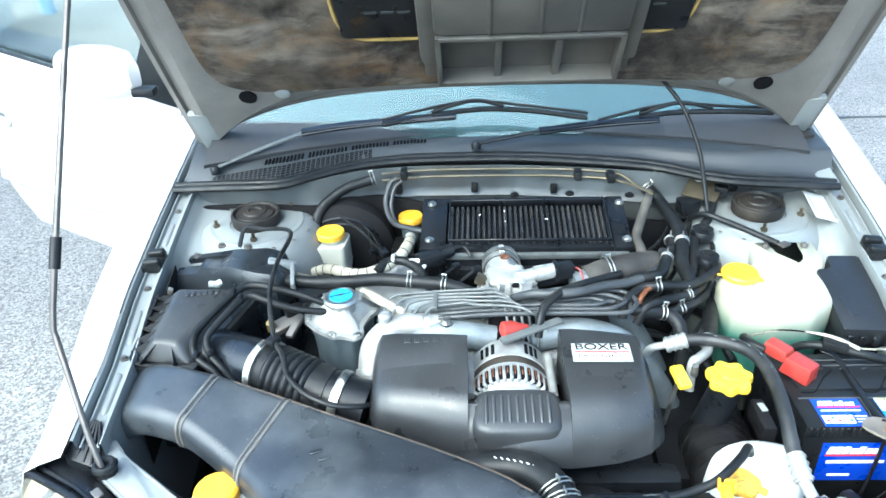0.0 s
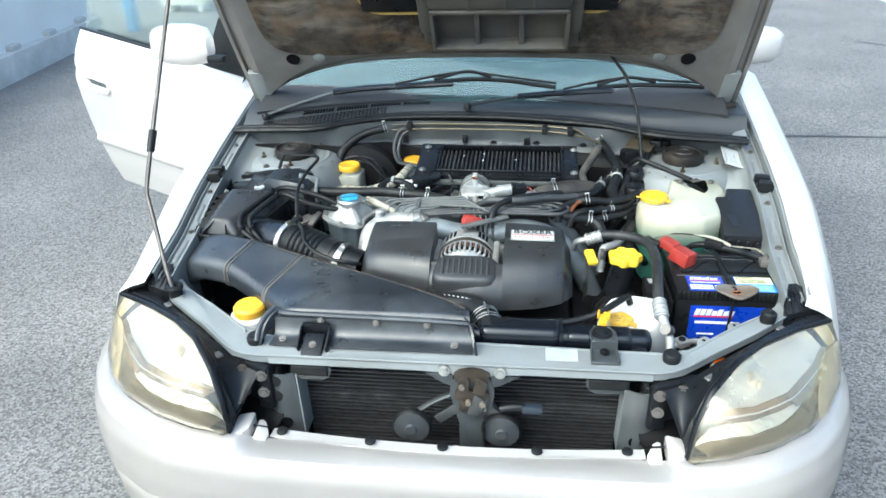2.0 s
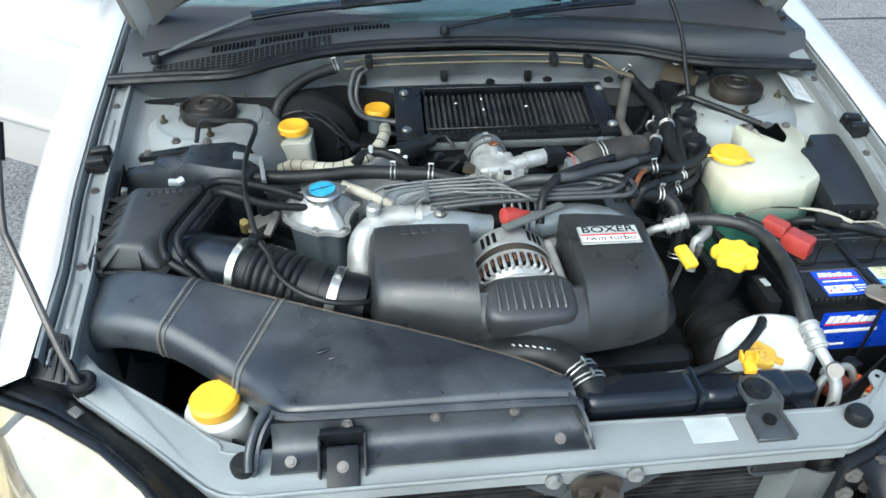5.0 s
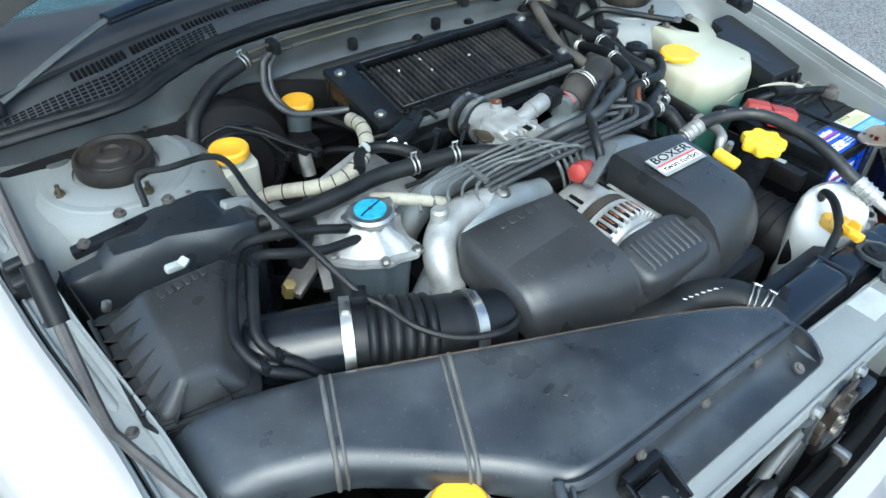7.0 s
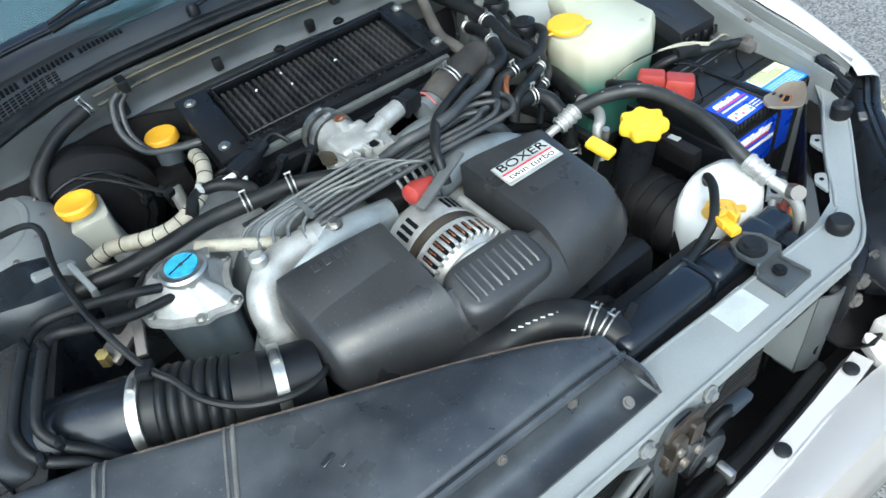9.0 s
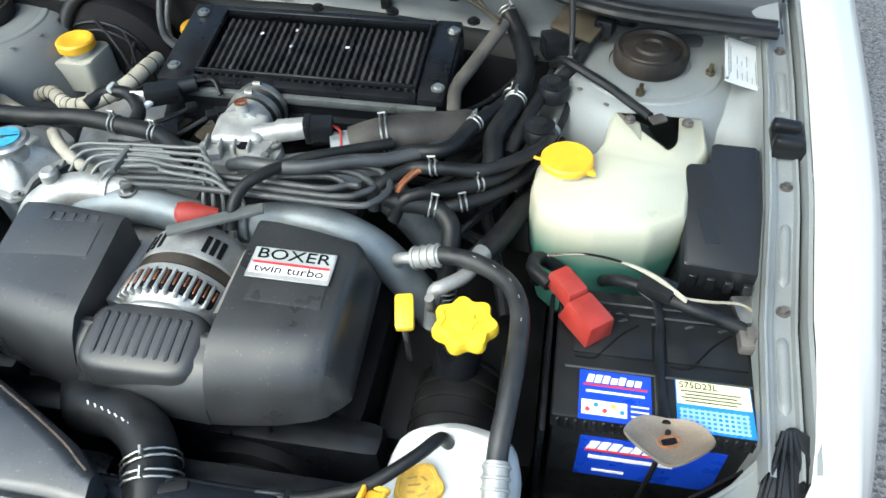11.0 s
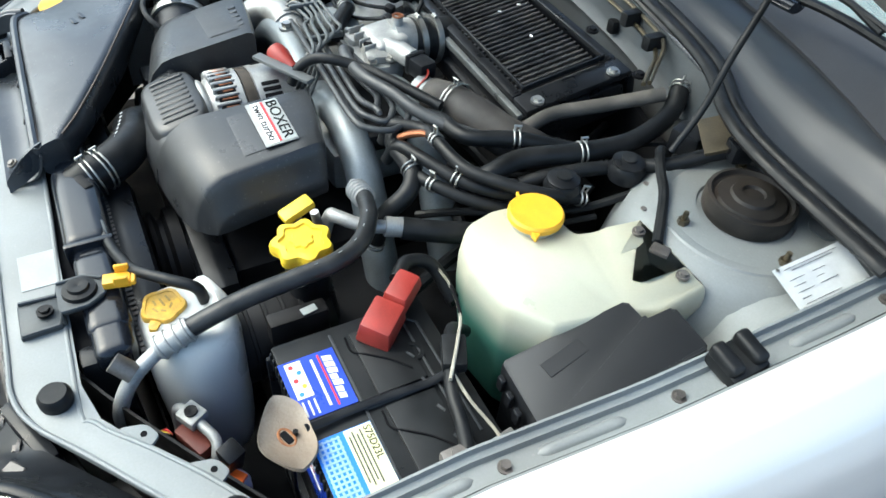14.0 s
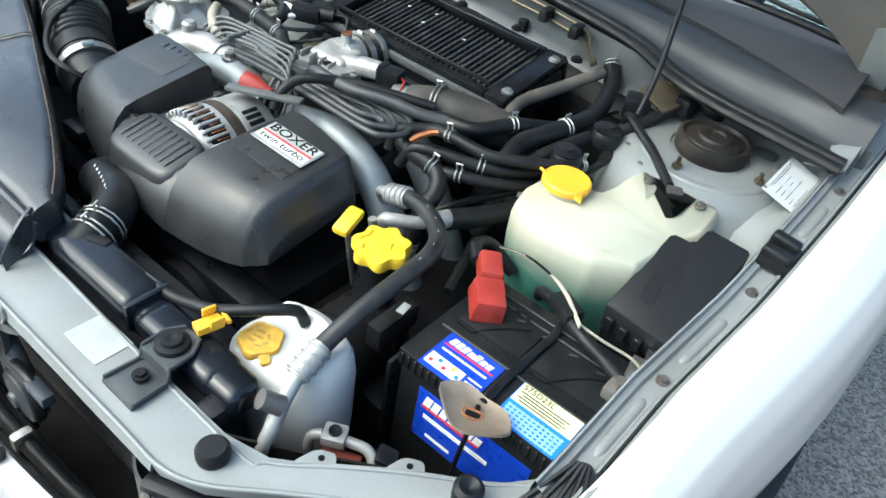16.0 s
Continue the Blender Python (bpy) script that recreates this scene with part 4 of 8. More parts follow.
def felt(u, v):
    """Insulation felt with rounded corners, bulged between its clips."""
    a, b = 2 * u - 1, 2 * v - 1
    k = 1.0 / max(1e-6, (abs(a) ** 9 + abs(b) ** 9) ** (1 / 9)) * max(abs(a), abs(b)) if (a or b) else 1.0
    x, s_ = 0.600 * a * k, 0.600 + 0.385 * b * k
    x0 = x / hood_half(s_)
    p = on_hood(x, s_, 0.046 - 0.035 * (1 - x0 * x0))
    rim = min(1.0, 10 * min(u, 1 - u), 8 * min(v, 1 - v))
    q = (noise.noise(p * 7) * 0.018 + noise.noise(p * 23) * 0.006 + noise.noise(p * 60) * 0.002) * rim
    return p + hn * (q + 0.008 * rim - 0.008)


part("insulation", patch(felt, 110, 80, 0.003), INSUL, hood, "dirty brown-black insulation felt")


def hood_box(x0, x1, s0, s1, d0, d1, bev=0.01, tilt=0.0):
    b = rbox((0, 0, 0), (x1 - x0, s1 - s0, d1 - d0), bev)
    m = Matrix.Translation(on_hood((x0 + x1) / 2, (s0 + s1) / 2, (d0 + d1) / 2)) @ Matrix((Vector((1, 0, 0)), hv, hn)).transposed().to_4x4() @ Euler((radians(tilt), 0, 0)).to_matrix().to_4x4()
    bmesh.ops.transform(b, matrix=m, verts=b.verts)
    return b


for side in (-1, 1):
    p = on_hood(side * 0.538, 0.206, 0.020)
    bm = sweep(bmesh.new(), [p - hn * 0.004, p + hn * 0.0015], 0.019, 22)
    part("frame_hole", bm, INK, hood)
    p = on_hood(side * 0.462, 0.212, 0.017)
    part("frame_plug", sweep(bmesh.new(), [p - hn * 0.004, p + hn * 0.001, p + hn * 0.003], [0.017, 0.017, 0.012], 22), BAYPAINT, hood)
    bm = hood_box(side * 0.665 - 0.022, side * 0.665 + 0.022, 0.02, 0.16, 0.012, 0.030, 0.006)
    part("hinge_plate", bm, BAYPAINT, hood)
    bm = rbox((side * 0.700, 1.015, 0.885), (0.012, 0.05, 0.09), 0.003, rot=(25, 0, 0))
    rbox((side * 0.692, 0.985, 0.865), (0.03, 0.07, 0.02), 0.003, rot=(10, 0, 0), bm=bm)
    part("hinge", bm, BAYPAINT, hood)

# air scoop duct on the underside, with its rubber-lipped mouth
scoop = part("scoop_duct", hood_box(-0.155, 0.245, 0.27, 0.62, 0.012, 0.034, 0.012), SCOOP, hood, "grey-black moulded air scoop duct")
bm = bmesh.new()
for a in ((-0.128, 0.218, 0.290, 0.300, 0.03, 0.072), (-0.128, 0.218, 0.412, 0.422, 0.03, 0.072), (-0.128, -0.118, 0.290, 0.422, 0.03, 0.072), (0.208, 0.218, 0.290, 0.422, 0.03, 0.072)):
    join(bm, hood_box(*a, bev=0.003))
part("scoop_mouth", bm, SCOOP, scoop)
for x in (-0.012, 0.100):
    part("mouth_rib", hood_box(x - 0.007, x + 0.007, 0.296, 0.416, 0.03, 0.058, bev=0.003), SCOOP, scoop)
part("scoop_step", hood_box(-0.130, 0.220, 0.425, 0.60, 0.03, 0.070, bev=0.012), SCOOP, scoop)
for x in (-0.03, 0.06, 0.13):
    part("step_rib", hood_box(x - 0.003, x + 0.003, 0.43, 0.59, 0.06, 0.074, bev=0.002), SCOOP, scoop)
for side in (-1, 1):
    part("scoop_flank", hood_box(0.045 + side * 0.185 - 0.02, 0.045 + side * 0.185 + 0.02, 0.33, 0.60, 0.02, 0.055, bev=0.014), SCOOP, scoop)
    x = 0.014 + side * 0.226
    fr = part("vent_panel", hood_box(x - 0.094, x + 0.094, 0.385, 0.66, 0.010, 0.034, bev=0.03), PLASTIC, hood, "black moulded cover with a yellow seal")
    loop = [on_hood(x + 0.100 * math.copysign(abs(math.cos(a)) ** 0.45, math.cos(a)), 0.522 + 0.145 * math.copysign(abs(math.sin(a)) ** 0.45, math.sin(a)), 0.026) for a in (2 * math.pi * k / 32 for k in range(33))]
    part("foam_seal", sweep(bmesh.new(), loop, 0.0038, 6), FOAM, fr, "aged yellow foam seal")
    for k in (-1, 0, 1):
        part("moulded_mark", hood_box(x + k * 0.03 - 0.011, x + k * 0.03 + 0.011, 0.452, 0.457, 0.034, 0.0355, bev=0), RUBBER_G, fr)

# bonnet prop with its foam grip
ROD = [(-0.619, 0.123, 0.728), (-0.640, 0.150, 0.780), (-0.672, 0.200, 0.850), (-0.692, 0.231, 0.892), (-0.697, 0.243, 0.912), (-0.696, 0.29, 0.983), (-0.692, 0.45, 1.207), (-0.688, 0.62, 1.440)]
rod = part("prop_rod", tube(ROD, 0.0048, 8, 8), mat("rod_steel", (0.10, 0.09, 0.085), 0.45, metal=0.6, var=0.3, dust=0.3), car, "dark steel bonnet prop")
part("grip", tube([(-0.696, 0.288, 0.980), (-0.695, 0.316, 1.0195)], 0.0085, 3, 12), RUBBER, rod)
bm = sweep(bmesh.new(), [Vector((-0.617 + 0.013 * math.cos(a), 0.128 + 0.013 * math.sin(a), 0.735)) for a in (2 * math.pi * k / 16 for k in range(17))], 0.006, 8)
part("rod_bush", bm, RUBBER, rod)

# black sheet added as the shade in the gap between inner wing and filter box
part("side_gap_shade", patch(lambda u, v: (-(rail_x(0.27 + 0.33 * u) - 0.0605), 0.27 + 0.33 * u, rail_z(0.27 + 0.33 * u) - 0.010 - 0.15 * v), 12, 6, 0.002), BLACKINS, car)

# cowl: wiper panel, intake grille, weatherstrip
SEALP = [(x, y, 0.852 + 0.022 * (1 - (x / 0.74) ** 2)) for x, y in SEAL]
part("weatherstrip", tube(SEALP, 0.010, 8, 10, squash=0.8), RUBBER, car, "black rubber bonnet seal")
part("weatherstrip", tube([(x, y + 0.018, z + 0.001) for x, y, z in SEALP], 0.009, 8, 10), RUBBER, car)


def glass_base(x):
    return Vector((x, 0.986 - 0.035 * (x / 0.70) ** 2, 0.900 + 0.012 * (x / 0.7) ** 2))


def cowl_fn(u, v):
    x = -0.71 + 1.42 * u
    a = Vector((x, seal_y(x) + 0.010, 0.850 + 0.022 * (1 - (x / 0.74) ** 2)))
    b = glass_base(x) + Vector((0, 0.01, -0.004))
    p = a.lerp(b, v)
    p.z += 0.020 * math.sin(math.pi * min(1, v * 1.7) * 0.5) * (1 - v) ** 0.7
    # towards the passenger side the panel drops in a step to the seal
    w = min(1.0, max(0.0, (x - 0.08) / 0.36))
    w = w * w * (3 - 2 * w)
    low = a.z + (b.z - a.z) * lerp_table([(0.0, 0.0), (0.22, 0.06), (0.27, 0.16), (0.38, 0.80), (0.43, 0.90), (1.0, 1.0)], v)[0]
    p.z += (low - p.z) * w
    return p


def front_share(x):
    """How much of the cowl's depth at x the intake grille takes."""
    a = seal_y(x) + 0.010
    return (1.000 - 0.150 * (x / 0.7) ** 2 - a) / (glass_base(x).y + 0.01 - a)


def on_cowl(u, v):
    return Vector(cowl_fn(u, v * front_share(-0.71 + 1.42 * u)))


part("cowl_panel", patch(cowl_fn, 60, 26, 0.003), COWL, car, "grey-black cowl panel below the windscreen")
# perforated air intake on one half of the cowl, with a row of slots behind it
grille = part("intake_grille", patch(lambda u, v: (on_cowl(0.04 + 0.285 * u, 0.06 + 0.42 * v)) + Vector((0, 0, 0.0012)), 16, 4, 0.001), COWL, car, "perforated dark fresh-air intake")
# holes are flat black quads on the panel, their inner darkness painted
bm = bmesh.new()
for k in range(34):
    x = -0.645 + 0.345 * k / 33
    for j in range(6):
        v0 = 0.085 + 0.064 * j
        corner = [(on_cowl((x + dx + 0.71) / 1.42, v)) + Vector((0, 0, 0.0018)) for dx, v in ((-0.0042, v0), (0.0042, v0), (0.0042, v0 + 0.048), (-0.0042, v0 + 0.048))]
        bm.faces.new([bm.verts.new(p) for p in corner])
part("painted_holes", bm, INK, grille, smooth=0)
part("slot_strip", patch(lambda u, v: (on_cowl(0.115 + 0.270 * u, 0.50 + 0.275 * v)) + Vector((0, 0, 0.0008)), 16, 3, 0.0006), COWL, grille)
# slots are black rods laid on the strip, coloured as dark openings
for k in range(46):
    u = (0.178 + 0.358 * k / 45) / 1.42
    up = Vector((0, 0, 0.0020))
    if k % 12 != 11:
        part("slot", sweep(bmesh.new(), [on_cowl(u, 0.56) + up, on_cowl(u, 0.73) + up], 0.0029, 6), INK, grille, smooth=0)

part("cowl_corner_trim", prism(round_poly([(0.612, 0.955), (0.690, 0.962), (0.700, 0.914), (0.634, 0.900), (0.630, 0.925)], 0.006), 0.904, 0.9125, 0.002), STRUTRUBBER, car, "brown-black rubber corner piece")
part("cowl_end_panel", patch(lambda u, v: (0.655 + 0.050 * u, 0.775 + 0.190 * v, 0.842 + 0.050 * v + 0.012 * u), 6, 8, 0.003), BAYPAINT, car)

# windscreen, roof, pillars and the rest of the shell
def screen_fn(u, v):
    b = glass_base(-0.70 + 1.40 * u)
    x = (-0.70 + 1.40 * u)
    top = Vector((x * 0.80, 1.72 - 0.16 * (x / 0.7) ** 2, 1.365 - 0.03 * (x / 0.7) ** 2))
    p = b.lerp(top, v)
    return p + Vector((0, -0.02, 0.03)) * math.sin(math.pi * v)


sc = part("windscreen", patch(screen_fn, 24, 14, 0.004), WINDSCREEN, car, "windscreen reflecting the sky")
sc.visible_shadow = False
for side in (-1, 1):
    edge = [Vector(screen_fn(0 if side < 0 else 1, k / 10)) + Vector((side * 0.012, 0.012, -0.004)) for k in range(2, 11)]
    part("pillar", sweep(bmesh.new(), edge, 0.030, 10), PAINT, car)


def roof_fn(u, v):
    x0 = -1 + 2 * u
    return (x0 * (0.57 - 0.03 * v), 1.76 + 2.35 * v - 0.15 * x0 * x0 * (1 - v), 1.375 - 0.045 * abs(x0) ** 2.5 - 0.10 * v * v)


part("roof", patch(roof_fn, 16, 14, 0.012), PAINT, car)
part("dashboard", patch(lambda u, v: (-0.66 + 1.32 * u, 1.00 + 0.44 * v - 0.16 * (2 * u - 1) ** 2 * (1 - v), 0.905 + 0.060 * math.sin(math.pi * v) ** 0.8 - 0.02 * v), 18, 12, 0.01), CABIN, car, "dark dashboard")
bm = rbox((0, 2.9, 0.62), (1.56, 2.6, 0.52), 0.09, 4)
part("rear_body", bm, PAINT, car)
part("cabin_block", rbox((0, 2.66, 0.75), (1.44, 2.44, 0.34), 0.03), CABIN, car)
for side in (-1, 1):
    bm = patch(lambda u, v, side=side: (side * (0.76 - 0.17 * v), 1.68 + 2.3 * u - 0.02 * v, 0.90 + 0.44 * v), 12, 4, 0.005)
    part("side_glass", bm, CABIN, car)
    for wy in (0.62, 3.28):
        wc = (side * 0.745, wy, 0.312)
        wheel = part("wheel", lathe(wc, [(0.0, -0.10), (0.22, -0.10), (0.29, -0.095), (0.308, -0.07), (0.312, 0.0), (0.308, 0.07), (0.29, 0.095), (0.215, 0.10), (0.0, 0.06)], 36, "x"), RUBBER, car)
        part("rim", lathe((wc[0] + side * 0.075, wy, 0.312), [(0.205, -0.01), (0.205, 0.015), (0.17, 0.012), (0.06, 0.022), (0.0, 0.022)], 30, "x"), ALU, wheel)
part("door_panel", patch(lambda u, v: (0.775 + 0.05 * math.sin(math.pi * v), 1.24 + 0.45 * u, 0.90 - 0.62 * v), 6, 8, 0.02), PAINT, car)

# open front door on its hinges
DH, DE = Vector((-0.815, 1.175, 0)), Vector((-1.678, 1.678, 0))
dn = (DE - DH).normalized().cross(Vector((0, 0, 1)))
dn = -dn if dn.y > 0 else dn


def on_door(s, z, d=0.0):
    return DH.lerp(DE, s) + Vector((0, 0, z)) + dn * d


def door_fn(u, v):
    z = (0.928 + 0.066 * u) * (1 - v) + 0.340 * v
    bul = lerp_table([(0.0, 0.004), (0.04, 0.020), (0.12, 0.048), (0.22, 0.068), (0.30, 0.072), (0.45, 0.064), (0.65, 0.046), (0.85, 0.018), (1.0, -0.012)], v)[0]
    e = 1.0 - 0.03 * max(0.0, v - 0.55) ** 1.3 * 2 + 0.006 * math.sin(math.pi * v)
    crease = 0.008 * math.exp(-((v - 0.225) / 0.018) ** 2)
    return on_door(u * e, z, bul - crease)


door = part("door", patch(door_fn, 24, 40), PAINT, car, "open pearl-white front door")
part("door_lining", patch(lambda u, v: on_door(0.01 + 0.965 * u, (0.918 + 0.066 * u) * (1 - v) + 0.31 * v, -0.05), 8, 8, 0.02), CABIN, door)
bm = patch(lambda u, v: on_door(u * 0.985, 0.565 - 0.045 * v + 0.004 * u, 0.050 - 0.006 * v + 0.012 * math.sin(math.pi * v)), 20, 5, 0.004)
part("side_moulding", bm, PAINT, door)
hb = bmesh.new()
hp = [on_door(s, z, 0.076) for s, z in ((0.765, 0.818), (0.895, 0.826), (0.91, 0.806), (0.885, 0.782), (0.785, 0.774), (0.76, 0.791), (0.765, 0.818))]
sweep(hb, spline(hp, 5), 0.006, 8)
part("handle", hb, PAINT, door)
part("handle_pocket", patch(lambda u, v: on_door(0.78 + 0.115 * u, 0.818 - 0.036 * v + 0.006 * u, 0.074 - 0.004 * v), 4, 4, 0.004), LINE, door)
part("sill_trim", sweep(bmesh.new(), [on_door(k / 10, 0.931 + 0.066 * k / 10, 0.004) for k in range(11)], 0.006, 8), RUBBER, door)
g = part("window_glass", patch(lambda u, v: on_door(0.16 + 0.83 * u - 0.10 * v * (1 - u), 0.930 + 0.066 * u + 0.42 * v, -0.02 - 0.10 * v), 8, 6, 0.004), DOORGLASS, door, "raised frameless door glass")
g.visible_shadow = False
bm = bmesh.new()
tri = [on_door(-0.045, 0.922, 0.012), on_door(0.20, 0.940, 0.012), on_door(0.125, 1.10, -0.02), on_door(0.10, 1.105, -0.02)]
bm.faces.new([bm.verts.new(p) for p in tri])
bmesh.ops.solidify(bm, geom=list(bm.faces), thickness=0.012)
part("mirror_sail", bm, PLASTIC_M, door)


def mirror(parent, base, along, side):
    """A wing mirror: rounded shell on a short foot."""
    a = along.normalized()
    up = Vector((0, 0, 1))
    f = a.cross(up).normalized()
    f = -f if f.y > 0 else f
    rings = []
    for t, w, h, d in ((1.16 * q[0], q[1], 0.98 * q[2], 1.1 * q[3]) for q in ((0, 0.02, 0.03, 0.02), (0.02, 0.06, 0.055, 0.045), (0.08, 0.10, 0.066, 0.062), (0.16, 0.1, 0.066, 0.064), (0.21, 0.08, 0.058, 0.05), (0.235, 0.05, 0.04, 0.03), (0.242, 0.02, 0.015, 0.01))):
        c = base + a * t
        ring = []
        for k in range(20):
            an = 2 * math.pi * k / 20
            ca, sa = math.cos(an), math.sin(an)
            ring.append(c + f * (math.copysign(abs(ca) ** 0.7, ca) * d * (1.0 if ca > 0 else 0.45)) + up * (math.copysign(abs(sa) ** 0.7, sa) * h))
        rings.append(ring)
    bm = bmesh.new()
    rings_mesh(bm, rings)
    m = part("wing_mirror", bm, PAINT, parent, "pearl-white wing mirror")
    b2 = rbox(base - a * 0.015 - up * 0.040, (0.055, 0.04, 0.022), 0.008)
    part("mirror_foot", b2, PLASTIC, m)
    return m


mirror(door, Vector((-0.858, 1.050, 1.052)), Vector((-0.27, 0.150, -0.020)), -1)
mirror(car, Vector((0.720, 1.50, 0.950)), Vector((1, 0.22, 0)), 1)

# wipers
for arm, hood_, blade in (([(-0.640, 0.850, 0.893), (-0.53, 0.905, 0.920), (-0.448, 0.940, 0.938)], [(-0.455, 0.938, 0.938), (-0.36, 0.958, 0.944), (-0.22, 0.976, 0.948), (-0.10, 0.984, 0.952)], [(-0.27, 0.958, 0.945), (-0.08, 0.990, 0.962), (0.05, 0.990, 0.960), (0.20, 0.960, 0.948)]),
                          ([(-0.055, 0.930, 0.904), (0.02, 0.938, 0.914), (0.10, 0.945, 0.926)], [(0.09, 0.944, 0.925), (0.22, 0.955, 0.934), (0.36, 0.955, 0.942)], [(0.22, 0.950, 0.934), (0.38, 0.965, 0.952), (0.52, 0.955, 0.956), (0.61, 0.945, 0.954)])):
    w = part("wiper", tube(hood_, [0.016] * 25 if len(hood_) == 4 else [0.015] * 17, 8, 10, squash=0.55), GLOSS, car, "black wiper arm and blade")
    # left arm is coloured grey for the highlight along it; the other stays black
    part("arm_rod", tube(arm, 0.0055, 6, 8, squash=0.8), LINE if arm[0][0] < -0.5 else PLASTIC, w)
    part("blade", tube(blade, 0.0065, 8, 8), RUBBER, w)
    part("blade_rail", tube([(x, y - 0.006, z + 0.014) for x, y, z in blade[:1] + [tuple((Vector(blade[1]) + Vector((0, 0, 0.010))))] + blade[2:]], 0.0036, 8, 6), RUBBER, w)
    part("blade_bridge", tube([Vector(blade[0]).lerp(Vector(blade[1]), 0.6) + Vector((0, -0.004, 0.012)), Vector(blade[1]) + Vector((0.02, -0.006, 0.026)), Vector(blade[1]).lerp(Vector(blade[2]), 0.7) + Vector((0, -0.004, 0.012))], 0.0050, 6, 8), RUBBER, w)
    part("pivot", lathe((arm[0][0], arm[0][1], arm[0][2] - 0.012), [(0.011, 0), (0.011, 0.012), (0.007, 0.018), (0, 0.018)], 18), PLASTIC, w)


# ---- intake side ----
duct = thing("intake_duct", "large black moulded air intake duct behind the radiator crossmember", "air duct")
DUCT = [((-0.690, 0.375, 0.690), (-0.690, 0.275, 0.665), 0.070), ((-0.640, 0.350, 0.752), (-0.655, 0.240, 0.725), 0.066), ((-0.585, 0.328, 0.776), (-0.610, 0.225, 0.752), 0.062),
        ((-0.487, 0.296, 0.776), (-0.531, 0.195, 0.754), 0.058), ((-0.420, 0.270, 0.770), (-0.472, 0.155, 0.744), 0.056), ((-0.358, 0.246, 0.766), (-0.415, 0.112, 0.734), 0.056),
        ((-0.270, 0.208, 0.763), (-0.378, 0.072, 0.738), 0.060), ((-0.190, 0.174, 0.761), (-0.362, 0.046, 0.744), 0.068), ((-0.120, 0.143, 0.759), (-0.340, 0.036, 0.747), 0.062),
        ((-0.055, 0.113, 0.757), (-0.180, 0.034, 0.746), 0.056), ((-0.010, 0.090, 0.755), (-0.060, 0.033, 0.745), 0.052), ((0.018, 0.066, 0.750), (0.022, 0.032, 0.742), 0.048)]


def duct_ring(a, b, h, k=8):
    a, b = Vector(a), Vector(b)
    w = (b - a)
    up = Vector((0, 0, 1))
    r = min(0.022, h * 0.4, w.length * 0.35)
    wn_ = w.normalized()
    ring = []
    for cx, cz, a0 in ((0, 0, 180), (1, 0, 90), (1, -1, 0), (0, -1, -90)):
        base = a + w * cx + up * (cz * h)
        base = base + wn_ * (r if cx == 0 else -r) + up * (-r if cz == 0 else r)
        for j in range(k):
            t = radians(a0 - 90 * j / (k - 1))
            ring.append(base + wn_ * (math.cos(t) * r) + up * (math.sin(t) * r))
    return ring


rows = []
for (a0, b0, h0), (a1, b1, h1) in zip(DUCT, DUCT[1:]):
    for j in range(4):
        t = j / 4
        rows.append((Vector(a0).lerp(Vector(a1), t), Vector(b0).lerp(Vector(b1), t), h0 + (h1 - h0) * t))
rows.append((Vector(DUCT[-1][0]), Vector(DUCT[-1][1]), DUCT[-1][2]))
# soften the kinks
for _ in range(2):
    rows = [rows[0]] + [((a[0] + 2 * b[0] + c[0]) / 4, (a[1] + 2 * b[1] + c[1]) / 4, b[2]) for a, b, c in zip(rows, rows[1:], rows[2:])] + [rows[-1]]
bm = bmesh.new()
rings_mesh(bm, [duct_ring(*r) for r in rows])
part("duct_shell", bm, PLASTIC_DUCT, duct, smooth=50)
for i, f in ((12, 0.0), (12, 0.5), (19, 0.5), (20, 0.0)):
    (a0, b0, h0), (a1, b1, h1) = rows[i], rows[i + 1]
    ring = duct_ring(a0.lerp(a1, f), b0.lerp(b1, f), h0 + (h1 - h0) * f)
    pts = [p + Vector((0, 0, 0.0002)) for p in ring[4:22]]
    part("seam", sweep(bmesh.new(), pts, 0.0020 if f else 0.0030, 8), SEAM, duct)
for k0, k1, i0, i1 in ((3, 5, 14, 44), (11, 13, 30, 45)):
    pts = [duct_ring(*r)[(k0 + k1) // 2] for r in rows[i0:i1]]
    part("rubbed_edge", sweep(bmesh.new(), pts, 0.0016, 6), RUBBED, duct, "brown rubbed edge")
lip = [r[1] + Vector((0, -0.002, -0.006)) for r in rows[26:]]
part("mouth_lip", sweep(bmesh.new(), lip, 0.006, 8), PLASTIC_DUCT, duct)
bm = patch(lambda u, v: (-0.365 + 0.395 * u, 0.036 - 0.052 * v + 0.010 * math.sin(math.pi * v), 0.732 - 0.034 * v - 0.016 * math.sin(math.pi * v)), 24, 8, 0.003)
part("mouth_tray", bm, PLASTIC_DUCT, duct)
for x0, sx in ((0.014, 1), (-0.358, -1)):
    bm = patch(lambda u, v, x0=x0, sx=sx: (x0 + sx * (0.020 * math.sin(math.pi / 2 * u) + 0.006 * v), 0.040 - 0.054 * u, (0.744 - 0.036 * u ** 2.0) * (1 - v) + (0.716 - 0.022 * u) * v), 12, 6, 0.004)
    part("mouth_cheek", bm, PLASTIC_DUCT, duct, smooth=60)
part("mouth_post", sweep(bmesh.new(), spline([(-0.368, 0.052, 0.741), (-0.380, 0.028, 0.736), (-0.388, 0.004, 0.722), (-0.390, -0.012, 0.704)], 6), [0.0062] * 19, 12, squash=1.2), PLASTIC_DUCT, duct)
bm = rbox((-0.277, -0.014, 0.700), (0.040, 0.050, 0.014), 0.003, rot=(24, 0, 0))
rbox((-0.277, 0.018, 0.716), (0.056, 0.012, 0.030), 0.004, bm=bm)
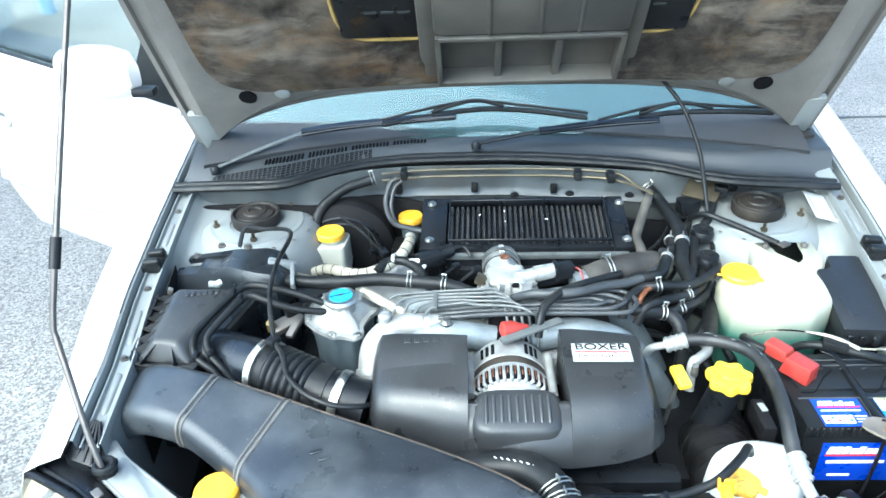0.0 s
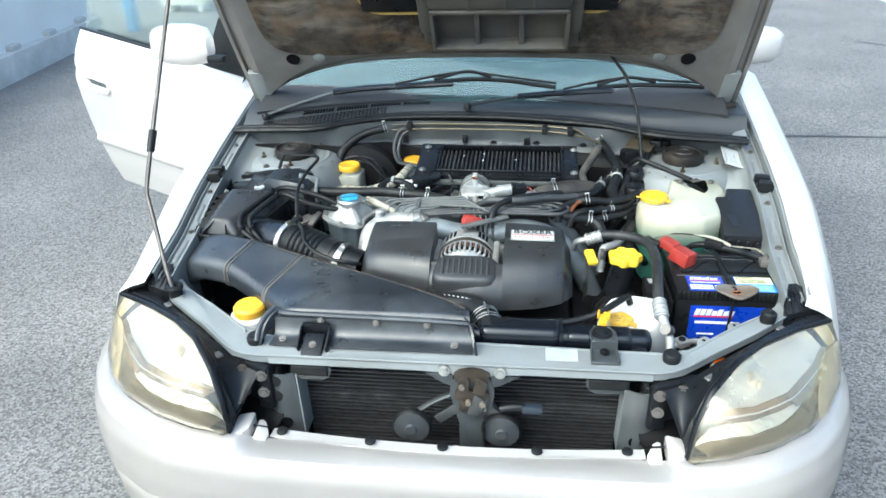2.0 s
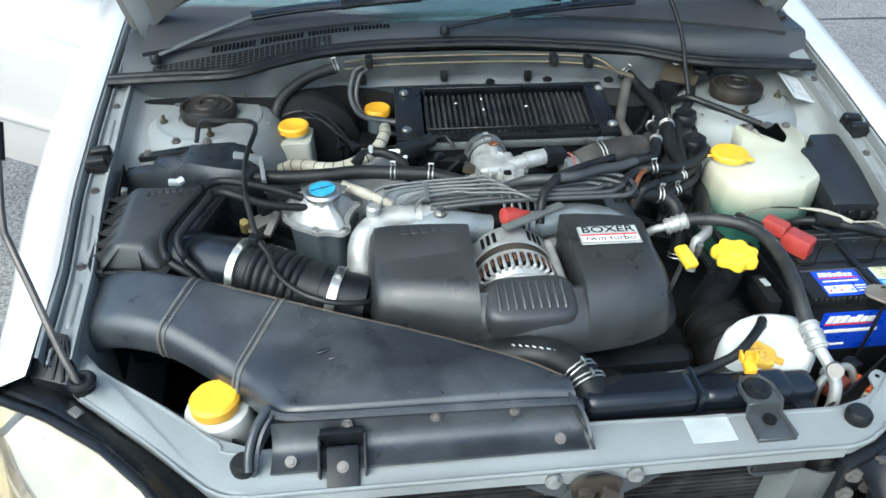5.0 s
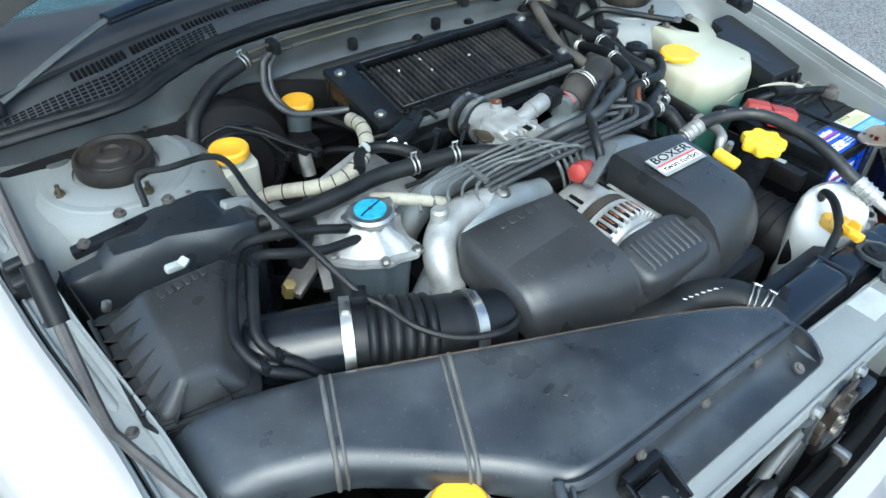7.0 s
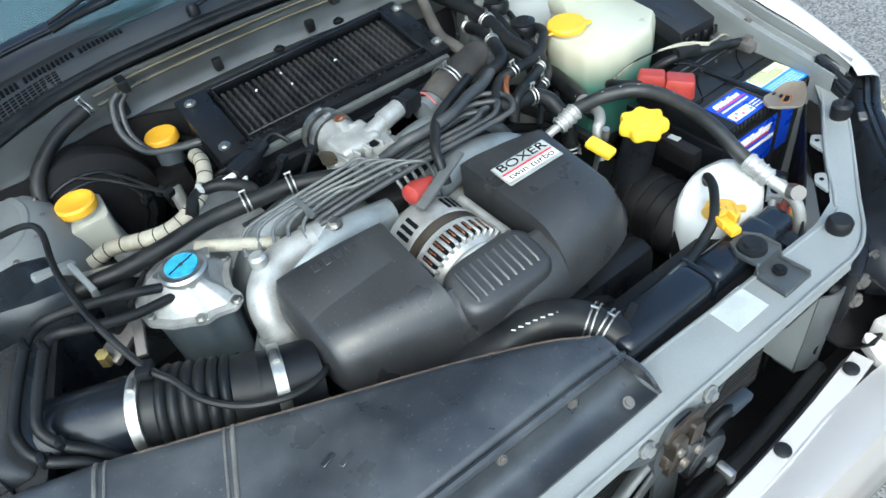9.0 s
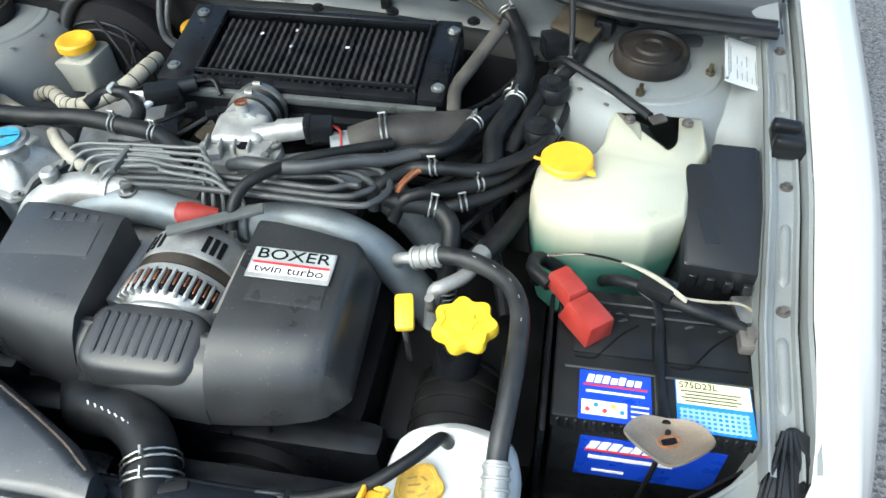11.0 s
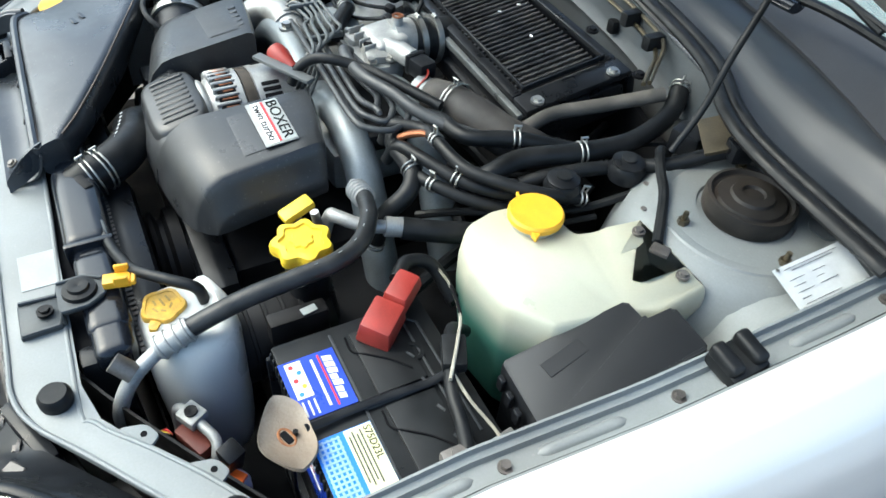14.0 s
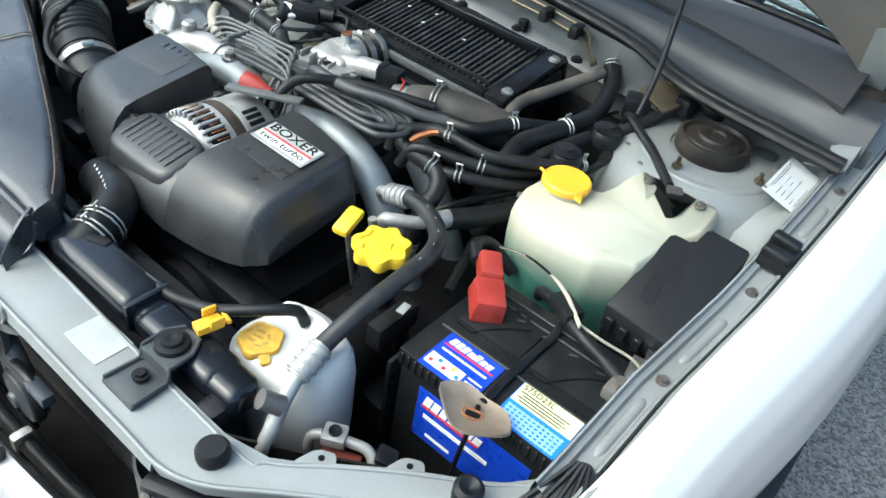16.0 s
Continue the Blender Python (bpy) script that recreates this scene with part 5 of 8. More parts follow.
for o in (-0.028, 0.028):
    rbox((-0.277 + o, -0.004, 0.708), (0.004, 0.050, 0.022), 0.0015, rot=(24, 0, 0), bm=bm)
part("mount_tab", bm, PLASTIC, duct)
for x, y, z in ((-0.277, -0.018, 0.7055), (-0.340, -0.006, 0.708), (-0.005, -0.004, 0.708)):
    bolt("bolt", (x, y, z), duct, 0.0048, 0.004, LAMPBOLT, (0, -0.5, 1))
for x in (-0.27, -0.16, -0.06):
    bolt("lip_pin", (x, 0.026, 0.732), duct, 0.0045, 0.004, LAMPBOLT, (0, -1, 0.3))
for k, (x, y) in enumerate(((-0.30, 0.135), (-0.285, 0.122))):
    part("moulded_mark", rbox((x, y, 0.7545), (0.018, 0.007, 0.0016), 0.0005, 1, rot=(-9, 3, 20)), PLASTIC_DUCT, duct)
bm = sweep(bmesh.new(), [Vector((-0.672, 0.32, 0.665)), Vector((-0.70, 0.325, 0.62)), Vector((-0.705, 0.33, 0.56))], [0.052, 0.05, 0.045], 18)
part("duct_boot", bm, RUBBER, duct)

airbox = thing("air_filter_box", "black moulded air filter box with ribbed flank", "filter box")
rim_z = lambda x, y: 0.752 + (y - 0.33) * 0.20
base = [(-0.664, 0.502), (-0.664, 0.334), (-0.548, 0.320), (-0.466, 0.502)]
part("lower_case", prism(round_poly([(-0.596 + (x + 0.596) * 0.93, 0.415 + (y - 0.415) * 0.93) for x, y in base], 0.012), 0.56, 0.74, 0.003, zf1=lambda x, y: rim_z(x, y) - 0.006), PLASTIC, airbox)
part("rim", prism(round_poly(base, 0.010), 0.72, 0.741, 0.003, zf0=lambda x, y: rim_z(x, y) - 0.016, zf1=rim_z), BATT, airbox)
bm = bmesh.new()
lo = [Vector((x, y, rim_z(x, y) - 0.001)) for x, y in ((-0.650, 0.494), (-0.652, 0.342), (-0.552, 0.332), (-0.474, 0.494))]
hi = [Vector(p) for p in ((-0.608, 0.478, 0.818), (-0.617, 0.352, 0.793), (-0.575, 0.354, 0.787), (-0.508, 0.484, 0.813))]
lv, hi_v = [bm.verts.new(p) for p in lo], [bm.verts.new(p) for p in hi]
bm.faces.new(list(reversed(lv)))
bm.faces.new(hi_v)
for i in range(4):
    bm.faces.new((lv[i], lv[(i + 1) % 4], hi_v[(i + 1) % 4], hi_v[i]))
bmesh.ops.bevel(bm, geom=list(bm.edges), offset=0.009, segments=3, affect="EDGES", profile=0.6)
part("lid", bm, PLASTIC_M, airbox)


def lid_rib(a, b, out):
    """A thin web from the rim up the lid's flank."""
    o = a + out
    q = [o, a - out * 0.4, b - out * 0.5 + Vector((0, 0, -0.008)), b + out * 0.10 + Vector((0, 0, -0.004)), o + Vector((0, 0, 0.010))]
    bm = bmesh.new()
    bm.faces.new([bm.verts.new(p) for p in q])
    bmesh.ops.solidify(bm, geom=list(bm.faces), thickness=0.0022)
    return part("rib", bm, PLASTIC_M, airbox, smooth=0)


for k in range(6):
    t = (k + 0.35) / 6
    lid_rib(lo[0].lerp(lo[1], t), hi[0].lerp(hi[1], t), Vector((-0.012, 0, 0)))
for t in (0.15, 0.75):
    lid_rib(lo[1].lerp(lo[2], t), hi[1].lerp(hi[2], t), Vector((0, -0.011, 0)))
part("rim_wall", sweep(bmesh.new(), [Vector((x, y, rim_z(x, y) + 0.003)) for x, y in ((-0.560, 0.3235), (-0.656, 0.337), (-0.662, 0.350), (-0.662, 0.498))], 0.0035, 8), BATT, airbox)
for k in range(6):
    part("raised_mark", rbox((-0.588 + 0.0105 * k, 0.461 + 0.002 * k, 0.8152 - 0.0004 * k), (0.007, 0.010, 0.002), 0.0006, 1, rot=(11, 3, 8)), PLASTIC_M, airbox)
bm = rbox((-0.556, 0.512, 0.803), (0.022, 0.010, 0.010), 0.003, rot=(8, 12, 10))
rbox((-0.545, 0.508, 0.808), (0.012, 0.012, 0.008), 0.003, rot=(20, -12, 30), bm=bm)
part("clip", bm, PAPER, airbox)
part("clip", rbox((-0.640, 0.505, 0.794), (0.010, 0.008, 0.014), 0.003, rot=(0, 20, 10)), STEEL, airbox)

reson = thing("resonator_box", "black moulded resonator box bolted in front of the strut tower", "resonator")


def res_ring(x, y0, y1, zt, c=0.014):
    """Chamfered upright section of the box."""
    return [Vector((x, y, z)) for y, z in ((y0, 0.60), (y0, zt - c * 1.6), (y0 + c, zt), (y1 - c, zt + 0.004), (y1, zt - c), (y1, 0.60))]


bm = bmesh.new()
rings_mesh(bm, [res_ring(*s_) for s_ in ((-0.690, 0.606, 0.648, 0.755), (-0.678, 0.600, 0.650, 0.774), (-0.634, 0.598, 0.650, 0.779), (-0.618, 0.592, 0.652, 0.796), (-0.578, 0.582, 0.653, 0.799), (-0.558, 0.568, 0.655, 0.812), (-0.490, 0.536, 0.652, 0.816), (-0.456, 0.540, 0.648, 0.808), (-0.436, 0.570, 0.622, 0.786))])
bmesh.ops.bevel(bm, geom=[e for e in bm.edges if len(e.link_faces) == 2 and e.calc_face_angle(0) > 0.35], offset=0.004, segments=2, affect="EDGES", profile=0.6)
part("box_shell", bm, RESOBLACK, reson)
part("rail", rbox((-0.600, 0.642, 0.800), (0.115, 0.018, 0.012), 0.003, rot=(0, -10, -6)), PLASTIC, reson)
for x, y, z in ((-0.640, 0.645, 0.800), (-0.588, 0.654, 0.818), (-0.530, 0.640, 0.822)):
    bolt("bolt", (x, y, z), reson, 0.0055, 0.006, LAMPBOLT)
bm = rbox((-0.455, 0.598, 0.805), (0.055, 0.014, 0.020), 0.004, rot=(0, 20, 15))
rbox((-0.430, 0.575, 0.785), (0.008, 0.06, 0.035), 0.002, rot=(15, 0, 10), bm=bm)
part("bracket", bm, BAYPAINT, reson)
reson.location = (0.014, -0.022, 0.0)

pipe = thing("intake_pipe", "ribbed black rubber intake pipe with steel clamps", "pipe")
PP = spline([(-0.525, 0.395, 0.728), (-0.475, 0.368, 0.732), (-0.430, 0.345, 0.736), (-0.385, 0.322, 0.734), (-0.335, 0.300, 0.726), (-0.290, 0.285, 0.718), (-0.245, 0.275, 0.708)], 12)
part("airflow_tube", sweep(bmesh.new(), PP[:26], 0.0485, 32), GLOSS, pipe)
fine = spline([tuple(p) for p in PP[24:56]], 8)
rad = []
for i in range(len(fine)):
    f = i / 8
    rad.append(0.0450 + (0.0062 * (0.5 - 0.5 * math.cos((f - 6) * 2 * math.pi / 2.9)) ** 0.32 if 6 < f < 23.4 else 0.002))
part("bellows", sweep(bmesh.new(), fine, rad, 28), RUBBER, pipe)
part("elbow", sweep(bmesh.new(), PP[52:], 0.0452, 28), PLASTIC, pipe)
clamp("hose_clamp", PP[25], PP[27] - PP[24], 0.050, 0.013, pipe)
clamp("hose_clamp", PP[60], PP[62] - PP[59], 0.047, 0.014, pipe)
cb = [(-0.540, 0.636, 0.812), (-0.532, 0.668, 0.838), (-0.493, 0.656, 0.842), (-0.445, 0.652, 0.842), (-0.428, 0.620, 0.842), (-0.434, 0.53, 0.838), (-0.426, 0.431, 0.832), (-0.405, 0.350, 0.800), (-0.386, 0.318, 0.786), (-0.370, 0.280, 0.775), (-0.338, 0.249, 0.764), (-0.293, 0.230, 0.757), (-0.255, 0.235, 0.748), (-0.230, 0.26, 0.73)]
cable = thing("bowden_cable", "thin black control cable looped over the intake pipe", "cable")
part("sheath", tube(cb, 0.0045, 8, 8), RUBBER, cable)
part("cable_clip", rbox((-0.405, 0.345, 0.797), (0.018, 0.022, 0.012), 0.003, rot=(0, 0, -30)), PLASTIC, cable)

for pts in ([(-0.47, 0.285, 0.70), (-0.500, 0.310, 0.752), (-0.536, 0.329, 0.775), (-0.548, 0.361, 0.790), (-0.538, 0.395, 0.800), (-0.502, 0.462, 0.815), (-0.480, 0.482, 0.818), (-0.445, 0.482, 0.815), (-0.385, 0.476, 0.800), (-0.335, 0.470, 0.782)],
            [(-0.45, 0.300, 0.70), (-0.492, 0.322, 0.752), (-0.515, 0.338, 0.772), (-0.526, 0.360, 0.788), (-0.517, 0.385, 0.798), (-0.485, 0.446, 0.812), (-0.468, 0.458, 0.812), (-0.44, 0.452, 0.805), (-0.39, 0.448, 0.788), (-0.335, 0.455, 0.775)]):
    h = thing("coolant_hose", "thin black coolant hose bent round the intake pipe", "hose", "coolant hoses")
    part("hose", tube(pts, 0.0066, 8, 12), RUBBER, h)
    for k in (2, 5):
        part("hose_holder", rbox(Vector(pts[k]) + Vector((0, 0, 0.002)), (0.010, 0.016, 0.016), 0.004), PLASTIC, h)

filler = thing("coolant_filler_tank", "cast metal coolant filler tank with a blue pressure cap", "coolant tank")
fo = round_poly([(-0.373, 0.529), (-0.383, 0.486), (-0.379, 0.454), (-0.355, 0.427), (-0.336, 0.416), (-0.321, 0.404), (-0.304, 0.406), (-0.279, 0.398), (-0.263, 0.412), (-0.268, 0.436), (-0.260, 0.464), (-0.242, 0.493), (-0.262, 0.532), (-0.292, 0.552), (-0.330, 0.556)], 0.006)
part("flange", prism(fo, 0.750, 0.757, 0.002), ALU, filler)
fc = Vector((-0.314, 0.472))
fring = lambda k, z, tz=0.0: [Vector((fc.x + (p[0] - fc.x) * k, fc.y + (p[1] - fc.y) * k, z + tz * (p[1] - fc.y))) for p in fo]
bm = bmesh.new()
rings_mesh(bm, [fring(0.84, 0.756), fring(0.80, 0.7585), fring(0.76, 0.764), fring(0.66, 0.772, 0.03), fring(0.50, 0.780, 0.05), fring(0.40, 0.788)])
part("dome", bm, ALU, filler, smooth=50)
bm = bmesh.new()
rings_mesh(bm, [fring(0.70, 0.60), fring(0.78, 0.70), fring(0.84, 0.742), fring(0.90, 0.751)])
part("lower_tank", bm, TANKGREY, filler, "blue-grey lower half of the tank", smooth=50)
part("neck", lathe((-0.308, 0.466, 0), [(0.026, 0.77), (0.024, 0.788), (0.029, 0.790), (0.029, 0.794), (0.0, 0.794)], 28), ALU, filler)
cap = part("pressure_cap", lathe((-0.308, 0.466, 0), [(0.031, 0.793), (0.032, 0.799), (0.029, 0.803), (0.0, 0.804)], 32), STEEL, filler, "steel pressure cap")
part("cap_ear", rbox((-0.279, 0.474, 0.797), (0.020, 0.020, 0.004), 0.0015, rot=(0, 0, -15)), STEEL, cap)
part("cap_rivet", lathe((-0.308, 0.466, 0.8055), [(0.003, 0), (0.003, 0.001), (0, 0.0012)], 10), GOLD, cap)
part("cap_disc", lathe((-0.308, 0.466, 0), [(0.0215, 0.8035), (0.0215, 0.8052), (0.0, 0.8056)], 32), BLUECAP, cap, "bright blue disc")
part("cap_mark", rbox((-0.308, 0.466, 0.8060), (0.040, 0.0018, 0.001), 0.0003, 1, rot=(0, 0, 20)), INK, cap)
part("cap_ear", rbox((-0.333, 0.475, 0.797), (0.018, 0.022, 0.004), 0.0015, rot=(0, 0, 20)), STEEL, cap)
for x, y in ((-0.371, 0.462), (-0.322, 0.413), (-0.274, 0.408), (-0.253, 0.491), (-0.368, 0.518)):
    bolt("bolt", (x, y, 0.757), filler, 0.0055, 0.005)

wh = thing("wrapped_harness", "off-white tape-wrapped wiring conduit", "wiring harness")
WH = [(-0.400, 0.655, 0.735), (-0.367, 0.645, 0.750), (-0.320, 0.608, 0.762), (-0.286, 0.588, 0.772), (-0.251, 0.590, 0.782), (-0.215, 0.616, 0.792), (-0.198, 0.655, 0.800), (-0.196, 0.690, 0.796)]
part("conduit", tube(WH, 0.0115, 8, 14), LOOM, wh)
P = spline(WH, 8)
for i in range(3, len(P) - 2, 4):
    d = (P[i + 1] - P[i]).normalized()
    part("band", sweep(bmesh.new(), [P[i] - d * 0.0008, P[i] + d * 0.0008], 0.0120, 14), INK, wh)
wh2 = thing("wrapped_harness", "off-white tape-wrapped wiring conduit", "wiring harness")
part("conduit", tube([(-0.275, 0.515, 0.778), (-0.245, 0.485, 0.782), (-0.210, 0.462, 0.776), (-0.185, 0.455, 0.765)], 0.0088, 6, 12), LOOM, wh2)
wh3 = thing("wrapped_harness", "off-white tape-wrapped wiring conduit", "wiring harness")
part("conduit", tube([(-0.43, 0.610, 0.755), (-0.40, 0.590, 0.76), (-0.36, 0.572, 0.76)], 0.010, 6, 12), LOOM, wh3)

bh = thing("coolant_hose", "black rubber hose across the engine with bright clips", "hose", "coolant hoses")
BH = [(-0.46, 0.560, 0.775), (-0.41, 0.548, 0.783), (-0.371, 0.540, 0.785), (-0.307, 0.538, 0.787), (-0.245, 0.542, 0.788), (-0.187, 0.534, 0.788), (-0.121, 0.521, 0.788), (-0.075, 0.490, 0.790), (-0.045, 0.475, 0.785)]
part("hose", tube(BH, 0.0125, 8, 14), RUBBER, bh)
for k in (5, 6):
    spring_clip("spring_clip", BH[k], Vector(BH[k]) - Vector(BH[k - 1]), 0.0125, bh)
bh2 = thing("coolant_hose", "short black rubber branch hose with a white clip", "hose", "coolant hoses")
part("hose", tube([(-0.255, 0.575, 0.785), (-0.235, 0.600, 0.792), (-0.20, 0.600, 0.792), (-0.17, 0.570, 0.788), (-0.165, 0.545, 0.785)], 0.0095, 6, 10), RUBBER, bh2)
part("clip", rbox((-0.225, 0.603, 0.797), (0.008, 0.018, 0.014), 0.003), PAPER, bh2)

# brake side
booster = thing("brake_booster", "black brake servo drum against the bulkhead", "brake servo")
part("drum", lathe((-0.36, 0.83, 0.70), [(0.02, -0.04), (0.09, -0.035), (0.112, -0.015), (0.115, 0.01), (0.106, 0.03), (0.106, 0.10), (0.0, 0.10)], 40, "y"), BLACKINS, booster)
bm = bmesh.new()
for r in (0.075, 0.09):
    sweep(bm, [Vector((-0.36 + r * math.cos(a), 0.795, 0.70 + r * math.sin(a))) for a in (2 * math.pi * k / 32 for k in range(33))], 0.003, 6)
part("ring", bm, PLASTIC, booster)
brk = thing("brake_fluid_reservoir", "milky brake fluid reservoir with a yellow screw cap", "reservoir")
part("tank", prism(round_poly([(-0.410, 0.715), (-0.345, 0.715), (-0.340, 0.790), (-0.410, 0.790)], 0.012), 0.705, 0.757, 0.006), TANK, brk)
part("filler_neck", lathe((-0.377, 0.752, 0), [(0.024, 0.752), (0.024, 0.768), (0.0, 0.768)], 26), TANK, brk)
part("cap", lathe((-0.377, 0.752, 0), [(0.027, 0.766), (0.0305, 0.768), (0.0305, 0.779), (0.028, 0.782), (0.020, 0.7818), (0.018, 0.7805), (0.0, 0.7805)], 32), ORANGE, brk, "yellow ribbed screw cap")
part("cylinder", tube([(-0.36, 0.80, 0.692), (-0.35, 0.66, 0.688)], 0.019, 3, 14), ALU, brk)
ps = thing("fluid_filler", "small reservoir with a yellow cap beside the intercooler", "reservoir")
part("neck", lathe((-0.208, 0.845, 0), [(0.015, 0.66), (0.017, 0.700), (0.022, 0.712), (0.022, 0.735), (0.019, 0.752), (0.0, 0.752)], 24), TANKGREY, ps)
part("cap", lathe((-0.208, 0.845, 0), [(0.025, 0.752), (0.0285, 0.754), (0.0285, 0.764), (0.026, 0.7675), (0.018, 0.767), (0.0, 0.766)], 30), ORANGE, ps, "yellow cap")
part("valve_body", rbox((-0.225, 0.815, 0.685), (0.055, 0.06, 0.06), 0.012), DARK, ps)
part("fitting", tube([(-0.235, 0.79, 0.70), (-0.235, 0.775, 0.66)], 0.012, 3, 10), ALU, ps)

for name, pts, r, lab in (
        ("vacuum_hose", [(-0.412, 0.775, 0.745), (-0.414, 0.795, 0.785), (-0.395, 0.815, 0.815), (-0.345, 0.840, 0.842), (-0.288, 0.855, 0.855)], 0.0115, "black rubber servo hose rising to the bulkhead"),
        ("vacuum_hose", [(-0.235, 0.868, 0.850), (-0.252, 0.862, 0.838), (-0.262, 0.840, 0.80), (-0.245, 0.80, 0.775), (-0.205, 0.755, 0.782), (-0.17, 0.735, 0.785)], 0.0058, "thin grey vacuum hose looping to the intercooler"),
        ("vacuum_hose", [(-0.225, 0.872, 0.842), (-0.242, 0.862, 0.828), (-0.25, 0.838, 0.792), (-0.235, 0.80, 0.77), (-0.20, 0.765, 0.778), (-0.165, 0.745, 0.78)], 0.005, "thin grey vacuum hose looping to the intercooler"),
        ("washer_hose", [(0.425, 0.735, 0.82), (0.420, 0.77, 0.87), (0.410, 0.80, 0.93), (0.385, 0.86, 1.00), (0.345, 0.90, 1.05), (0.335, 0.885, 1.075)], 0.0045, "thin black washer hose climbing to the bonnet")):
    h = thing(name, lab, "hose", "hoses")
    part("hose", tube(pts, r, 8, 10), RUBBER if r > 0.008 or name == "washer_hose" else RUBBER_G, h)
    if r > 0.01:
        spring_clip("spring_clip", pts[-1], Vector(pts[-1]) - Vector(pts[-2]), r, h)
gp = thing("fuel_pipes", "dull yellow metal fuel pipes along the bulkhead", "pipe")
for dy, dz in ((0.0, 0.0), (0.010, 0.012)):
    part("pipe", tube([(-0.27, 0.866 + dy, 0.846 + dz), (-0.16, 0.882 + dy, 0.846 + dz), (0.08, 0.876 + dy, 0.846 + dz), (0.215, 0.856 + dy, 0.846 + dz), (0.262, 0.835 + dy, 0.845 + dz), (0.292, 0.800 + dy, 0.846), (0.318, 0.768 + dy, 0.846)], 0.0033, 8, 8), GOLD, gp)
for x in (-0.22, 0.17, 0.24):
    part("pipe_clip", rbox((x, bulk_y(x) - 0.022, 0.853), (0.016, 0.030, 0.022), 0.004), RUBBER, gp)
for x, y in ((-0.235, 0.93), (-0.06, 0.94), (0.12, 0.945)):
    b = thing("bulkhead_clip", "small black clip on the bulkhead", "clip", "bulkhead clips")
    part("clip", rbox((x, bulk_y(x) - 0.014, 0.812), (0.016, 0.014, 0.022), 0.004), RUBBER, b)

# loose wires between the brake servo, the intercooler and the hoses
for label, r, runs in (("thin black wires hanging beside the brake servo", 0.0026, ([(-0.415, 0.835, 0.790), (-0.365, 0.800, 0.792), (-0.320, 0.765, 0.780), (-0.285, 0.735, 0.762), (-0.255, 0.700, 0.752)], [(-0.405, 0.850, 0.782), (-0.350, 0.825, 0.785), (-0.300, 0.780, 0.768), (-0.262, 0.725, 0.745)], [(-0.330, 0.868, 0.800), (-0.310, 0.835, 0.778), (-0.300, 0.790, 0.752), (-0.285, 0.740, 0.735)])),
                       ("thin black vacuum lines below the spark plug leads", 0.0034, ([(-0.215, 0.560, 0.770), (-0.170, 0.545, 0.778), (-0.130, 0.560, 0.782), (-0.100, 0.590, 0.785)], [(-0.205, 0.530, 0.760), (-0.150, 0.520, 0.768), (-0.105, 0.535, 0.775), (-0.060, 0.570, 0.790)], [(-0.240, 0.620, 0.765), (-0.205, 0.645, 0.775), (-0.175, 0.640, 0.782), (-0.155, 0.622, 0.790)]))):
    w = thing("wire_bundle", label, "wiring", "loose wiring")
    for pts in runs:
        part("wire", tube(pts, r, 6, 8), RUBBER, w)
        part("connector", rbox(Vector(pts[-1]), (0.016, 0.013, 0.012), 0.003, rot=(10, 5, 30)), PLASTIC, w)


# ---- engine ----
block = thing("engine_block", "dark oily flat engine block and gearbox deep in the bay", "engine")
part("crankcase", rbox((0.0, 0.42, 0.50), (0.46, 0.42, 0.26), 0.03), DARK, block)
for side in (-1, 1):
    part("cylinder_head", rbox((side * 0.32, 0.40, 0.49), (0.20, 0.36, 0.20), 0.025, rot=(0, side * 8, 0)), DARK, block)
part("bell_housing", rbox((0.0, 0.74, 0.52), (0.40, 0.28, 0.26), 0.04), DARK, block)
part("manifold_base", rbox((0.0, 0.47, 0.68), (0.30, 0.16, 0.07), 0.02), ALU, block)
part("manifold_cover", rbox((0.07, 0.46, 0.742), (0.22, 0.09, 0.03), 0.012), DARK, block)
for side in (-1, 1):
    for y in (0.42, 0.52):
        pts = [(side * 0.03, y, 0.735), (side * 0.12, y, 0.750), (side * 0.20, y - 0.005, 0.722), (side * 0.262, y - 0.01, 0.64), (side * 0.30, y - 0.01, 0.56)]
        part("intake_runner", tube(pts, 0.025, 8, 16), MANIFOLD, block)
    part("turbo_housing", lathe((side * 0.30, 0.66, 0.62), [(0.03, -0.05), (0.07, -0.045), (0.085, 0.0), (0.07, 0.045), (0.03, 0.05)], 24, "x"), DARK, block)
part("heat_shield", rbox((-0.23, 0.60, 0.70), (0.15, 0.16, 0.07), 0.03, rot=(8, -10, 12)), ALU, block)
part("drive_pulley", lathe((0.10, 0.165, 0.56), [(0.0, -0.03), (0.072, -0.03), (0.076, -0.024), (0.062, -0.018), (0.062, -0.012), (0.076, -0.006), (0.076, 0.01), (0.0, 0.01)], 36, "y"), DARK, block)
part("timing_cover", rbox((0.0, 0.20, 0.53), (0.52, 0.05, 0.22), 0.03), PLASTIC, block)
rng = random.Random(5)
for k in range(26):
    x, y, z = rng.uniform(-0.42, 0.44), rng.uniform(0.36, 0.86), rng.uniform(0.62, 0.70)
    a = rng.uniform(0, math.pi)
    d = Vector((math.cos(a), math.sin(a), rng.uniform(-0.3, 0.3))) * rng.uniform(0.06, 0.16)
    part("lower_hose", tube([Vector((x, y, z)) - d, (x, y, z + rng.uniform(0.0, 0.03)), Vector((x, y, z)) + d], rng.choice((0.006, 0.009, 0.012)), 6, 8), rng.choice((RUBBER, DARK, PLASTIC, RUBBER)), block)

# crossover pipe beside the cover
xo = thing("crossover_pipe", "bare cast aluminium crossover pipe", "pipe")
